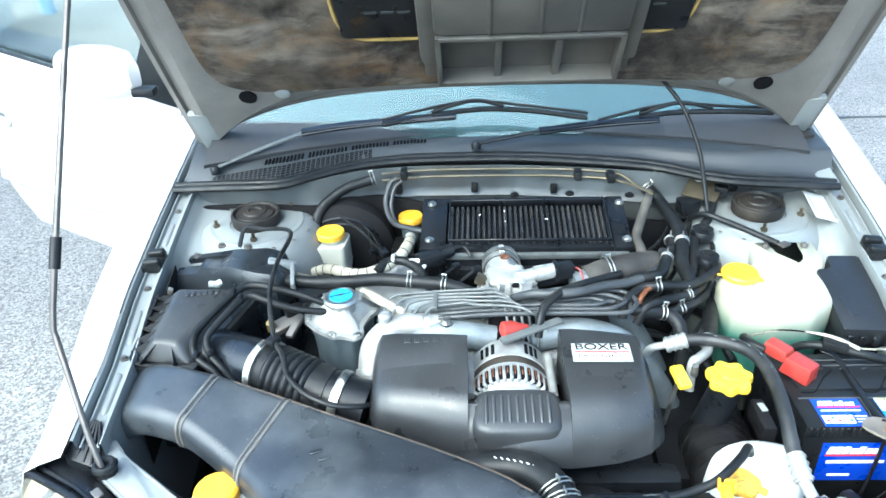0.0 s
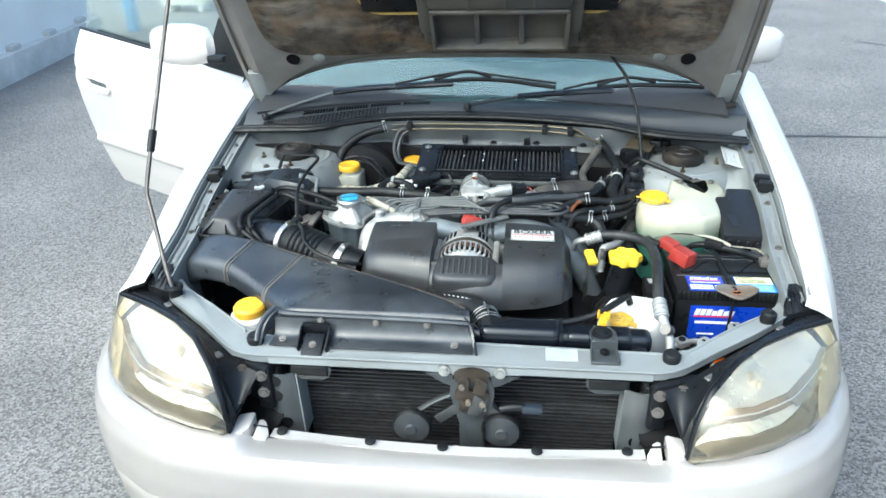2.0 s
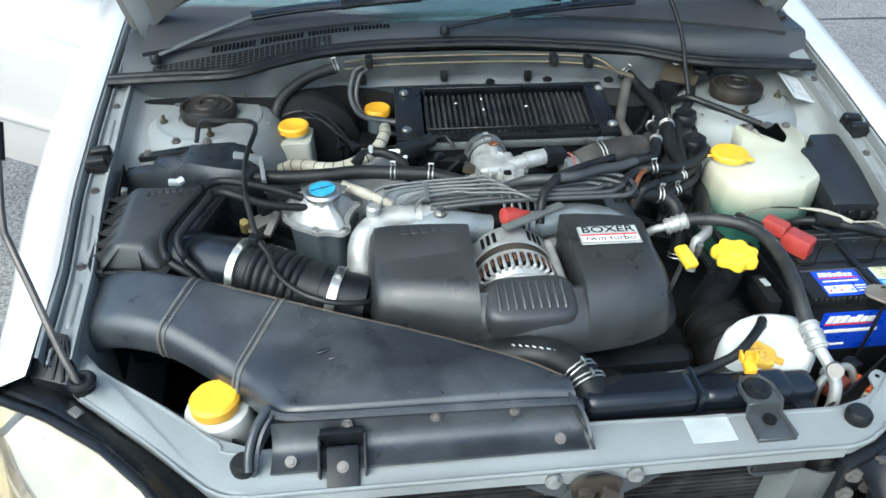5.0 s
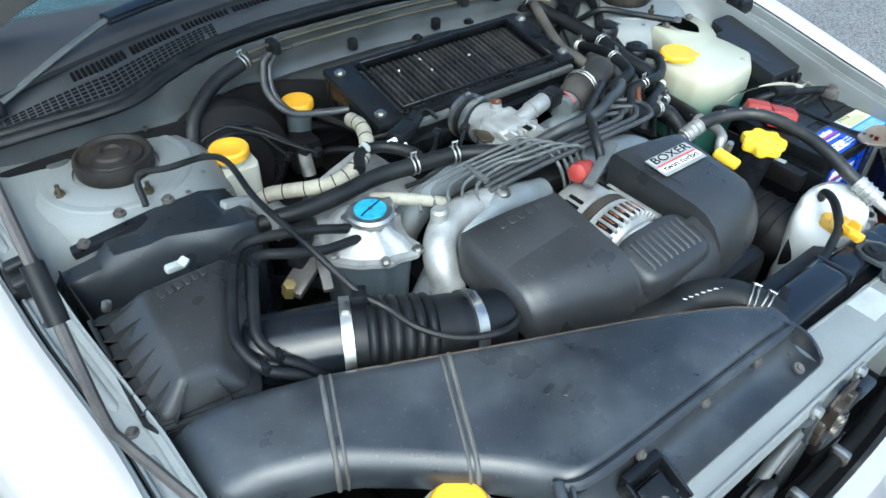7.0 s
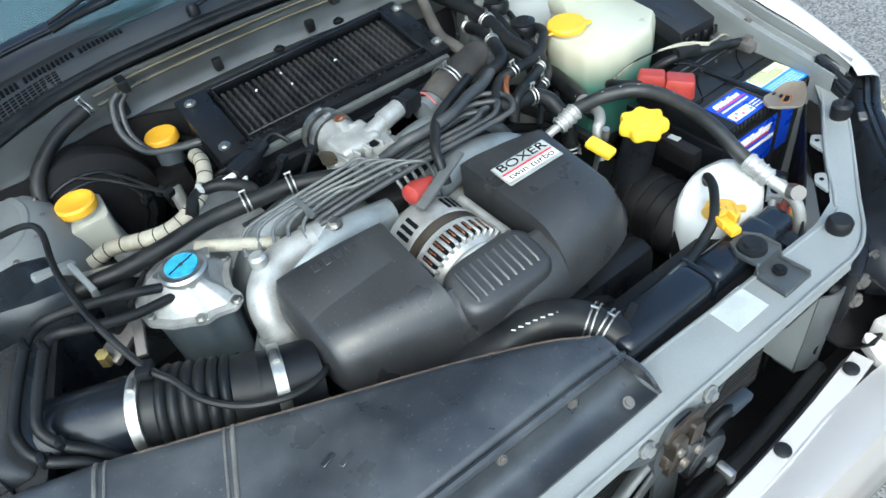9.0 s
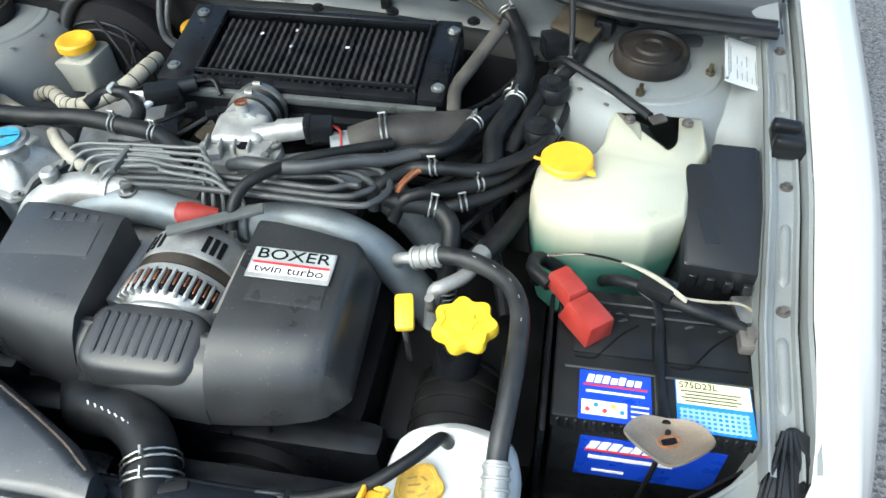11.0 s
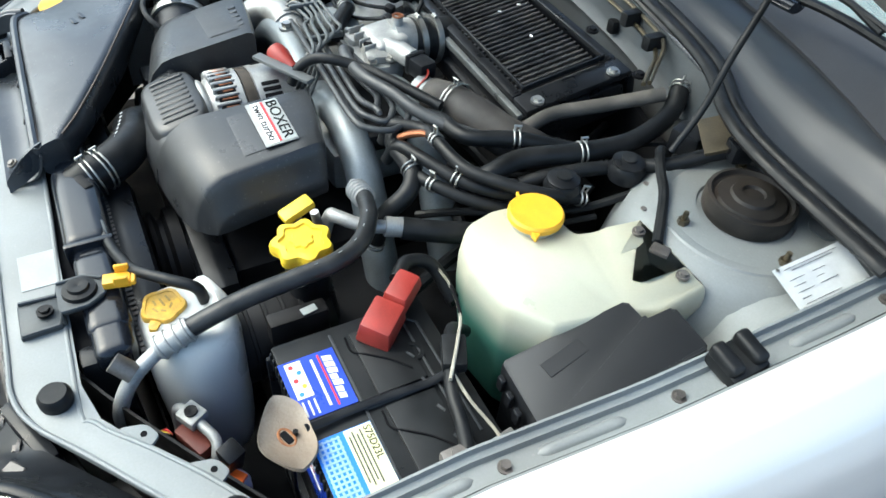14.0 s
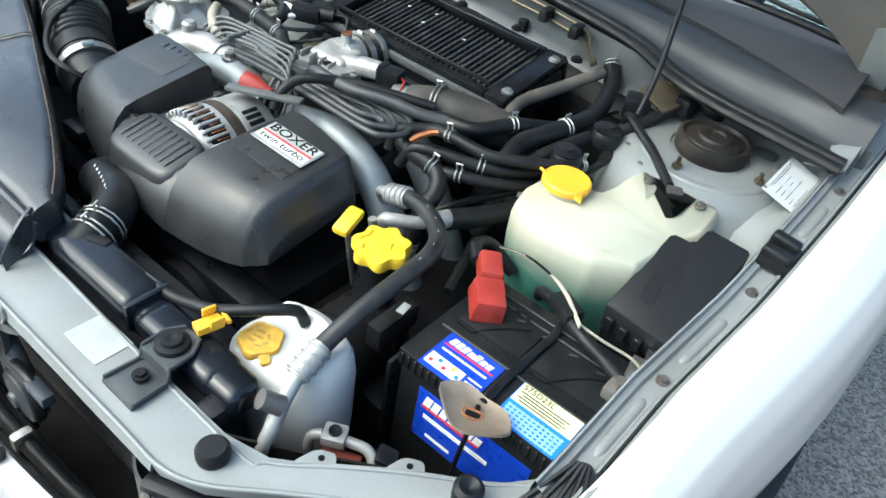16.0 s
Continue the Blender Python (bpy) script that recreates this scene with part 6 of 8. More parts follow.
part("pipe", sweep(bmesh.new(), spline([(-0.250, 0.345, 0.640), (-0.250, 0.372, 0.705), (-0.242, 0.402, 0.742), (-0.205, 0.428, 0.757), (-0.150, 0.432, 0.757), (-0.09, 0.440, 0.745)], 8), 0.0235, 20), ALU, xo)
for k, p in enumerate(((-0.251, 0.372, 0.703), (-0.150, 0.432, 0.757))):
    part("pipe_rib", sweep(bmesh.new(), [Vector(p) - Vector(((0, 0.003, 0.004), (0.005, 0, 0))[k]), Vector(p) + Vector(((0, 0.003, 0.004), (0.005, 0, 0))[k])], 0.0262, 20), ALU, xo)
part("boss", lathe((-0.225, 0.425, 0.77), [(0.012, 0), (0.012, 0.018), (0.008, 0.022), (0, 0.022)], 16), ALU, xo)
bolt("bolt", (-0.115, 0.418, 0.775), xo, 0.008, 0.009)

# engine cover: lofted in three lengths round the alternator's notch
cover = thing("engine_cover", "black plastic engine cover with a silver badge plate", "engine cover")


def cover_ring(x, yb, zb, zt, yt, zf, yf, zl):
    """Section of the cover: back edge, flat top, rolled front."""
    pts = [(yb, zb), (yb, zt - 0.008), (yb - 0.004, zt - 0.002), (yb - 0.012, zt)]
    for t in (0.25, 0.5, 0.75, 1.0):
        pts.append((yb - 0.012 + (yt - yb + 0.012) * t, zt + (zf - zt) * t))
    for t in (0.2, 0.4, 0.6, 0.8, 1.0):
        a = t * math.pi / 2
        pts.append((yt + (yf - yt) * math.sin(a), zl + (zf - zl) * math.cos(a)))
    pts.append((yf + 0.01, zl))
    return [Vector((x, y, z)) for y, z in pts]


LEFT = [(-0.238, 0.362, 0.72, 0.752, 0.300, 0.742, 0.246, 0.712), (-0.232, 0.374, 0.71, 0.773, 0.285, 0.758, 0.232, 0.704), (-0.225, 0.379, 0.70, 0.784, 0.275, 0.766, 0.222, 0.698), (-0.200, 0.376, 0.70, 0.789, 0.262, 0.772, 0.212, 0.690), (-0.15, 0.370, 0.70, 0.793, 0.250, 0.776, 0.198, 0.680), (-0.10, 0.362, 0.70, 0.796, 0.240, 0.778, 0.186, 0.674), (-0.078, 0.358, 0.70, 0.797, 0.236, 0.778, 0.180, 0.672)]
MID = [(-0.078, 0.236, 0.70, 0.762, 0.222, 0.758, 0.179, 0.672), (-0.03, 0.236, 0.70, 0.760, 0.216, 0.756, 0.166, 0.688), (0.03, 0.236, 0.70, 0.760, 0.212, 0.755, 0.160, 0.694), (0.078, 0.236, 0.70, 0.760, 0.215, 0.756, 0.163, 0.684)]
RIGHT = [(0.078, 0.386, 0.70, 0.786, 0.232, 0.778, 0.164, 0.684), (0.10, 0.384, 0.70, 0.788, 0.232, 0.778, 0.166, 0.684), (0.15, 0.375, 0.70, 0.789, 0.236, 0.777, 0.172, 0.686), (0.185, 0.367, 0.71, 0.789, 0.242, 0.775, 0.180, 0.690), (0.203, 0.364, 0.71, 0.787, 0.248, 0.772, 0.187, 0.692), (0.208, 0.362, 0.72, 0.781, 0.252, 0.766, 0.192, 0.694), (0.217, 0.360, 0.722, 0.754, 0.256, 0.744, 0.198, 0.696), (0.226, 0.356, 0.722, 0.736, 0.260, 0.726, 0.208, 0.698)]


for secs in (LEFT, MID, RIGHT):
    fine = []
    for a, b in zip(secs, secs[1:]):
        for j in range(3):
            fine.append(tuple(p + (q - p) * j / 3 for p, q in zip(a, b)))
    fine.append(secs[-1])
    bm = bmesh.new()
    rings_mesh(bm, [cover_ring(*s_) for s_ in fine])
    part("cover_shell", bm, PLASTIC_M, cover, smooth=42)
for secs, y0 in ((LEFT[2:6], 0.292), (RIGHT[1:4], 0.262)):
    bm = bmesh.new()
    rows_ = []
    for s_ in secs:
        x, yb, zb, zt, yt, zf = s_[:6]
        zz = lambda y: zt + (zf - zt) * (yb - 0.012 - y) / (yb - 0.012 - yt)
        rows_.append([Vector((x, y, zz(y) + dz)) for y, dz in ((yb - 0.018, -0.0004), (yb - 0.024, 0.0008), (y0 + 0.006, 0.0008), (y0, -0.0004))])
    rings_mesh(bm, rows_, closed=False)
    part("raised_panel", bm, PLASTIC_M, cover, smooth=60)
def vent_ring(k, z):
    """Rounded plan ring of the vent block, its top falling to the front."""
    out = []
    for i in range(48):
        a = 2 * math.pi * i / 48
        x = 0.072 * k * math.copysign(abs(math.cos(a)) ** 0.45, math.cos(a))
        y = 0.214 + 0.041 * k * math.copysign(abs(math.sin(a)) ** 0.55, math.sin(a))
        out.append(Vector((x - 0.002, y, z + (y - 0.214) * 0.24)))
    return out


bm = bmesh.new()
rings_mesh(bm, [vent_ring(k, z) for k, z in ((1.0, 0.690), (1.0, 0.738), (0.985, 0.746), (0.95, 0.753), (0.90, 0.757), (0.82, 0.7595), (0.5, 0.761), (0.2, 0.7615))])
gr = part("vent_block", bm, PLASTIC_M, cover, smooth=60)
for k in range(9):
    x = -0.050 + 0.0120 * k
    part("vent_rib", sweep(bmesh.new(), [Vector((x, y, 0.7588 + (y - 0.214) * 0.24 + dz)) for y, dz in ((0.190, -0.003), (0.194, 0.001), (0.236, 0.001), (0.240, -0.003))], 0.0034, 8), PLASTIC_M, gr)
for k in range(5):
    part("moulded_mark", rbox((-0.178 + 0.016 * k, 0.349 - 0.0008 * k, 0.7900 + 0.0009 * k), (0.011, 0.012, 0.0022), 0.0008, 1, rot=(9, -4, -3)), PLASTIC_M, cover)
part("edge_tab", rbox((-0.205, 0.205, 0.672), (0.05, 0.02, 0.035), 0.008), RUBBER, cover)


def lettering(name, text, size, m, material, parent, depth=0.0004):
    cu = bpy.data.curves.new(name, "FONT")
    cu.body, cu.size, cu.extrude, cu.align_x, cu.align_y = text, size, depth, "CENTER", "CENTER"
    ob = new(name, cu)
    dg = bpy.context.evaluated_depsgraph_get()
    me = bpy.data.meshes.new_from_object(ob.evaluated_get(dg))
    bpy.data.objects.remove(ob)
    me.transform(m)
    me.materials.clear()
    me.materials.append(material)
    o2 = new(name, me)
    o2.parent = parent
    return o2


def flat(x, y, z, rx=0.0, ry=0.0, rz=0.0, sx=1.0):
    return pose(x, y, z, rx, ry, rz) @ Matrix.Diagonal((sx, 1, 1, 1))


badge = part("badge", rbox((0.1395, 0.3135, 0.7875), (0.096, 0.043, 0.0016), 0.0006, 1, rot=(4, 1, 0)), ALU, cover, "silver badge plate")
part("badge_line", rbox((0.1395, 0.3125, 0.7888), (0.088, 0.0035, 0.0008), 0, rot=(4, 1, 0)), REDINK, badge)
part("badge_field", rbox((0.1395, 0.3045, 0.7882), (0.090, 0.0125, 0.0008), 0, rot=(4, 1, 0)), WHITE, badge)
part("badge_field", rbox((0.1395, 0.3245, 0.7896), (0.092, 0.0175, 0.0008), 0, rot=(4, 1, 0)), PAPER, badge)
lettering("badge_text", "BOXER", 0.0200, flat(0.1395, 0.3242, 0.7904, 4, 1, 0, 1.34), INK, badge)
lettering("badge_text", "twin turbo", 0.0152, flat(0.1395, 0.3040, 0.7888, 4, 1, 0, 1.22), INK, badge)

alt = thing("alternator", "cast aluminium alternator with copper windings in its slots", "alternator")
AC = Vector((-0.008, 0.318, 0.706))
part("housing", lathe(AC, [(0.03, -0.068), (0.050, -0.064), (0.060, -0.054), (0.067, -0.040), (0.069, -0.022), (0.069, -0.010), (0.064, -0.008), (0.064, 0.008), (0.069, 0.010), (0.069, 0.048), (0.060, 0.064), (0.0, 0.068)], 48, "y"), ALU, alt)
part("stator_ring", lathe(AC, [(0.0642, -0.0078), (0.0682, -0.0074), (0.0682, 0.0074), (0.0642, 0.0078)], 48, "y"), STATOR, alt, "dull brown stator band")


def radial(a, r, y, size, bev=0.001):
    b = rbox((0, 0, 0), size, bev, 1)
    m = Matrix.Translation(AC + Vector((r * math.cos(a), y, r * math.sin(a)))) @ Euler((0, math.pi / 2 - a, 0)).to_matrix().to_4x4()
    bmesh.ops.transform(b, matrix=m, verts=b.verts)
    return b


for k in range(12):
    a = radians(36 + k * 9.8)
    part("winding_slot", radial(a, 0.0662, -0.033, (0.0070, 0.026, 0.009)), INK, alt)
    part("winding", radial(a, 0.0672, -0.031, (0.0030, 0.015 + 0.004 * (k % 3), 0.0085)), COPPER, alt)
    part("rib", radial(a + radians(4.9), 0.0655, -0.034, (0.0052, 0.034, 0.012), 0.0015), ALU, alt)
for deg in (50, 58, 66, 114, 123, 132):
    a = radians(deg)
    part("air_slot", radial(a, 0.0680, 0.030, (0.0065, 0.026, 0.004)), INK, alt)
bm = sweep(bmesh.new(), [AC + Vector((0.056 * math.cos(a), -0.064, 0.056 * math.sin(a))) for a in (radians(15 + 150 * k / 20) for k in range(21))], 0.006, 10)
part("front_rim", bm, ALU, alt)
for a in (25, 155):
    p = AC + Vector((0.074 * math.cos(radians(a)), 0, 0.074 * math.sin(radians(a))))
    part("through_bolt", cyl(p + Vector((0, -0.05, 0)), p + Vector((0, 0.05, 0)), 0.008, seg=12), ALU, alt)
boot = part("terminal_boot", lathe((0, 0, 0), [(0.006, 0), (0.014, 0.004), (0.015, 0.02), (0.010, 0.036), (0.007, 0.05), (0.0, 0.05)], 18, "x"), RED, alt, "red rubber terminal boot")
boot.matrix_local = pose(-0.022, 0.368, 0.795, 0, 10, 18)
part("terminal_cover", rbox((0.03, 0.366, 0.794), (0.115, 0.016, 0.006), 0.0025, rot=(0, -4, 24)), LINE, alt)

# intercooler
ic = thing("intercooler", "black-framed aluminium intercooler on top of the engine", "intercooler")
IM = Matrix.Translation((0.046, 0.722, 0.806)) @ Euler((radians(10.2), 0, radians(-1.0))).to_matrix().to_4x4()


def icbox(c, s, bev=0.003, seg=2):
    b = rbox(c, s, bev, seg)
    bmesh.ops.transform(b, matrix=IM, verts=b.verts)
    return b


bm = icbox((-0.193, 0, 0), (0.054, 0.172, 0.012), 0.004)
join(bm, icbox((0.192, 0, 0), (0.038, 0.172, 0.012), 0.004))
join(bm, icbox((0, -0.078, 0), (0.345, 0.016, 0.012), 0.004))
join(bm, icbox((0, 0.079, 0), (0.345, 0.014, 0.012), 0.004))
part("frame", bm, PLASTIC, ic)
bm = bmesh.new()
for a in ((-0.160, 0, 0.010, 0.004, 0.134, 0.008), (0.168, 0, 0.010, 0.004, 0.134, 0.008), (0.004, -0.066, 0.010, 0.332, 0.004, 0.008), (0.004, 0.067, 0.010, 0.332, 0.004, 0.008)):
    join(bm, icbox(a[:3], a[3:], 0.001, 1))
part("inner_rim", bm, PLASTIC, ic)
part("core", icbox((0.004, 0, -0.042), (0.33, 0.135, 0.05), 0.003), DARK, ic)
N = 29
for k in range(N):
    x = -0.156 + 0.318 * k / (N - 1)
    bm = bmesh.new()
    rows_ = [[IM @ Vector(p) for p in ((x - 0.0036 + o, y, -0.016), (x - 0.0022 + o, y, -0.0055), (x + 0.0022 + o, y, -0.0055), (x + 0.0036 + o, y, -0.016))] for y, o in ((-0.068 + 0.136 * j / 18, 0.0006 * (1 if j % 2 else -1)) for j in range(19))]
    rings_mesh(bm, rows_, closed=False)
    part("fin", bm, FIN, ic, smooth=0)
part("front_tank", icbox((0.0, -0.078, -0.050), (0.41, 0.030, 0.086), 0.010), PLASTIC, ic)
part("front_channel", icbox((0.0, -0.096, -0.050), (0.36, 0.018, 0.03), 0.006), PLASTIC, ic)
# grey strip paints the sky's reflection along the frame's front edge
part("front_sheen_strip", icbox((0.0, -0.091, -0.010), (0.405, 0.010, 0.014), 0.004), LINE, ic)
part("back_plate", icbox((0.0, 0.088, -0.030), (0.42, 0.014, 0.05), 0.005), PLASTIC, ic)
part("end_tank", icbox((-0.19, 0, -0.035), (0.05, 0.15, 0.055), 0.012), PLASTIC, ic)
part("end_tank", icbox((0.19, 0, -0.035), (0.05, 0.15, 0.055), 0.012), PLASTIC, ic)
for x, y in ((-0.200, -0.060), (-0.200, 0.062), (0.200, -0.062), (0.202, 0.060), (0.228, 0.085), (-0.02, 0.092), (0.10, 0.094)):
    p = IM @ Vector((x, y, 0.008))
    bolt("bolt", p, ic, 0.0065, 0.005, STEEL if abs(x) < 0.21 and abs(x) > 0.15 else DARK)
rng = random.Random(3)
for k in range(4):
    part("leaf_scrap", rbox(IM @ Vector((rng.uniform(-0.1, 0.14), rng.uniform(-0.03, 0.05), -0.004)), (0.006, 0.003, 0.001), 0, rot=(10, 0, rng.uniform(0, 180))), WHITE, ic)

# throttle body and its elbow
tb = thing("throttle_body", "cast aluminium throttle body with sensor plug", "throttle body")
part("flange", prism(round_poly([(-0.060, 0.480), (0.052, 0.480), (0.056, 0.530), (0.040, 0.552), (-0.050, 0.552), (-0.060, 0.532)], 0.010), 0.750, 0.778, 0.005), ALU, tb)
bm = rbox((-0.004, 0.538, 0.786), (0.072, 0.056, 0.034), 0.011, 3, rot=(6, 0, 4))
rbox((0.018, 0.512, 0.781), (0.050, 0.036, 0.026), 0.008, 2, rot=(0, 8, -12), bm=bm)
rbox((-0.036, 0.508, 0.778), (0.030, 0.044, 0.022), 0.007, 2, rot=(0, 0, 14), bm=bm)
cyl((-0.010, 0.552, 0.776), (-0.010, 0.586, 0.776), 0.037, 0.034, 28, bm=bm)
part("casting", bm, ALU, tb)
part("port", lathe((0.012, 0.506, 0.794), [(0.0095, 0), (0.0095, 0.0016), (0.0, 0.0016)], 18), INK, tb)
for k in range(4):
    part("casting_rib", rbox((-0.040 + 0.020 * k, 0.5065, 0.792), (0.0035, 0.026, 0.014), 0.0012, 1, rot=(0, 0, 8)), ALU, tb)
part("lever_plate", prism(round_poly([(-0.066, 0.522), (-0.046, 0.512), (-0.038, 0.540), (-0.056, 0.560)], 0.006), 0.788, 0.791, 0.0008), GOLD, tb)
part("return_spring", sweep(bmesh.new(), [Vector((-0.058 + 0.0006 * k, 0.534 + 0.009 * math.cos(k * 0.9), 0.778 + 0.009 * math.sin(k * 0.9))) for k in range(36)], 0.0013, 6), STEEL, tb)
part("nipple", cyl((-0.004, 0.556, 0.790), (-0.006, 0.560, 0.822), 0.0095, 0.0085, 18), ALU, tb)
part("nipple_end", lathe((-0.006, 0.560, 0.822), [(0.009, 0), (0.009, 0.0015), (0.0055, 0.0015), (0.005, -0.004), (0, -0.004)], 18), COPPER, tb, "bare copper-coloured rim")
part("side_body", cyl((0.018, 0.534, 0.790), (0.060, 0.540, 0.798), 0.014, 0.0125, 20), ALU, tb)
part("sensor_can", cyl((0.050, 0.538, 0.797), (0.086, 0.544, 0.801), 0.0155, 0.0145, 20), ALU, tb)
plug = part("plug", rbox((0.104, 0.546, 0.800), (0.038, 0.028, 0.026), 0.004, rot=(0, 0, 12)), PLASTIC, tb)
part("plug_collar", rbox((0.090, 0.544, 0.800), (0.010, 0.032, 0.030), 0.004, rot=(0, 0, 12)), PLASTIC, plug)
for dz in (-0.006, 0.0, 0.005):
    part("wire", tube([(0.120, 0.549, 0.80 + dz), (0.134, 0.542, 0.798 + dz), (0.140, 0.522, 0.785 + dz)], 0.0018, 5, 6), RED if dz else INK, plug)
for x, y in ((-0.050, 0.495), (0.044, 0.495), (0.045, 0.526)):
    bolt("bolt", (x, y, 0.785), tb, 0.006, 0.006)
clamp("hose_clamp", (-0.010, 0.596, 0.775), (0, 1, 0), 0.0365, 0.009, tb)
clamp("hose_clamp", (-0.010, 0.622, 0.770), (0, 1, -0.1), 0.0365, 0.009, tb)
tl = tube([(-0.010, 0.58, 0.775), (-0.010, 0.62, 0.768), (-0.01, 0.655, 0.765)], 0.036, 6, 22)
part("rubber_collar", tl, RUBBER, tb)

el = thing("intercooler_hose", "thick matt black rubber elbow with a wire clamp", "hose")
part("elbow", tube([(0.150, 0.545, 0.776), (0.185, 0.556, 0.785), (0.235, 0.568, 0.790), (0.275, 0.590, 0.780), (0.290, 0.625, 0.760), (0.290, 0.66, 0.73)], 0.0275, 8, 20), mat("hot_rubber", (0.014, 0.0125, 0.012), 0.75, var=0.2, bump=0.2, dust=0.2), el)
part("pipe_end", tube([(0.122, 0.537, 0.776), (0.160, 0.548, 0.778)], 0.022, 4, 18), MANIFOLD, el)
spring_clip("spring_clip", (0.192, 0.558, 0.788), (1, 0.25, 0.1), 0.028, el)

# parallel metal and rubber lines over the manifold
lines = thing("fuel_lines", "bundle of thin grey vacuum and fuel lines over the manifold", "pipe")
for k in range(5):
    o = 0.0115 * k
    pts = [(-0.232 + 0.018 * k, 0.476 - 0.010 * k - 0.02, 0.772), (-0.215 + 0.018 * k, 0.480 - 0.010 * k, 0.790), (-0.150 + 0.016 * k, 0.482 - 0.009 * k, 0.797), (-0.060, 0.478 - 0.012 * k, 0.804), (-0.030 + 0.009 * k, 0.476 - 0.014 * k, 0.806), (-0.014 + 0.012 * k, 0.448 - 0.010 * k, 0.800), (-0.008 + 0.013 * k, 0.412, 0.782), (-0.006 + 0.013 * k, 0.39, 0.74)]
    part("line", tube(pts, 0.0027, 8, 8), LINE, lines)
for k in range(3):
    xm, yb, yt = 0.222 - 0.020 * k, 0.410 + 0.0125 * k, 0.486 - 0.0125 * k
    pts = [(-0.13, yb + 0.020, 0.776), (-0.044, yb + 0.012, 0.788), (0.060, yb + 0.004, 0.795), (xm - 0.040, yb, 0.796), (xm - 0.012, yb + 0.012, 0.795), (xm, (yb + yt) / 2, 0.794), (xm - 0.012, yt - 0.012, 0.793), (xm - 0.040, yt, 0.793), (0.100, yt - 0.004, 0.792), (0.02, yt - 0.012, 0.788)]
    part("line", tube(pts, 0.0044, 8, 10), RUBBER_G, lines)
for x in (-0.135, -0.03):
    part("line_holder", rbox((x, 0.455, 0.796), (0.008, 0.050, 0.008), 0.002, rot=(0, -4, 0)), LINE, lines)

hoses = [
    ("vacuum_hose", [(0.005, 0.475, 0.785), (0.038, 0.455, 0.808), (0.073, 0.449, 0.812), (0.118, 0.453, 0.812), (0.167, 0.473, 0.811), (0.213, 0.492, 0.804), (0.262, 0.532, 0.795), (0.305, 0.595, 0.785), (0.317, 0.65, 0.775)], 0.0085, RUBBER_G, "grey rubber hose crossing to the elbow"),
    ("vacuum_hose", [(0.043, 0.372, 0.775), (0.046, 0.385, 0.800), (0.054, 0.404, 0.814), (0.070, 0.424, 0.818), (0.092, 0.454, 0.813), (0.125, 0.476, 0.812), (0.208, 0.526, 0.802)], 0.0075, RUBBER, "black hose rising behind the alternator"),
    ("heater_hose", [(0.200, 0.445, 0.760), (0.204, 0.455, 0.788), (0.239, 0.486, 0.795), (0.270, 0.487, 0.800), (0.331, 0.499, 0.794), (0.378, 0.535, 0.792), (0.402, 0.570, 0.786), (0.41, 0.62, 0.77)], 0.0085, RUBBER, "black rubber hose with bright clips"),
    ("heater_hose", [(0.225, 0.440, 0.750), (0.240, 0.448, 0.780), (0.278, 0.464, 0.784), (0.326, 0.490, 0.778), (0.363, 0.530, 0.772), (0.385, 0.60, 0.76)], 0.0085, RUBBER, "black rubber hose with bright clips"),
    ("heater_hose", [(0.262, 0.450, 0.76), (0.31, 0.465, 0.765), (0.355, 0.505, 0.758), (0.40, 0.58, 0.745)], 0.0085, RUBBER, "black rubber hose with bright clips"),
    ("heater_hose", [(0.180, 0.470, 0.765), (0.200, 0.468, 0.780), (0.225, 0.450, 0.774), (0.273, 0.453, 0.765), (0.298, 0.437, 0.752), (0.300, 0.405, 0.725), (0.298, 0.39, 0.68)], 0.0125, RUBBER, "thick black hose diving beside the manifold"),
    ("heater_hose", [(0.325, 0.50, 0.760), (0.338, 0.530, 0.782), (0.335, 0.576, 0.790), (0.355, 0.655, 0.792), (0.362, 0.732, 0.794), (0.345, 0.803, 0.806), (0.322, 0.838, 0.826)], 0.0135, RUBBER, "thick black heater hose rising to the bulkhead"),
    ("heater_hose", [(0.208, 0.505, 0.792), (0.232, 0.516, 0.797), (0.280, 0.527, 0.800), (0.307, 0.584, 0.800), (0.334, 0.648, 0.785), (0.345, 0.70, 0.77)], 0.0105, RUBBER, "black rubber heater hose with bright clips"),
    ("brake_pipe", [(0.275, 0.590, 0.770), (0.270, 0.640, 0.788), (0.268, 0.677, 0.793), (0.286, 0.728, 0.802), (0.320, 0.811, 0.822)], 0.010, mat("brown_hose", (0.055, 0.050, 0.043), 0.7, var=0.2, bump=0.2, dust=0.3), "faded brown hose behind the intercooler"),
    ("vacuum_hose", [(0.355, 0.565, 0.768), (0.365, 0.60, 0.778), (0.379, 0.650, 0.784), (0.395, 0.695, 0.786), (0.430, 0.737, 0.803), (0.453, 0.790, 0.822), (0.480, 0.825, 0.832), (0.505, 0.830, 0.828), (0.515, 0.86, 0.81)], 0.0095, RUBBER, "black hose with a filter can to the bulkhead"),
    ("heater_hose", [(0.342, 0.408, 0.738), (0.36, 0.45, 0.732), (0.385, 0.52, 0.722), (0.42, 0.58, 0.71)], 0.0145, RUBBER, "thick black air-conditioning hose"),
]
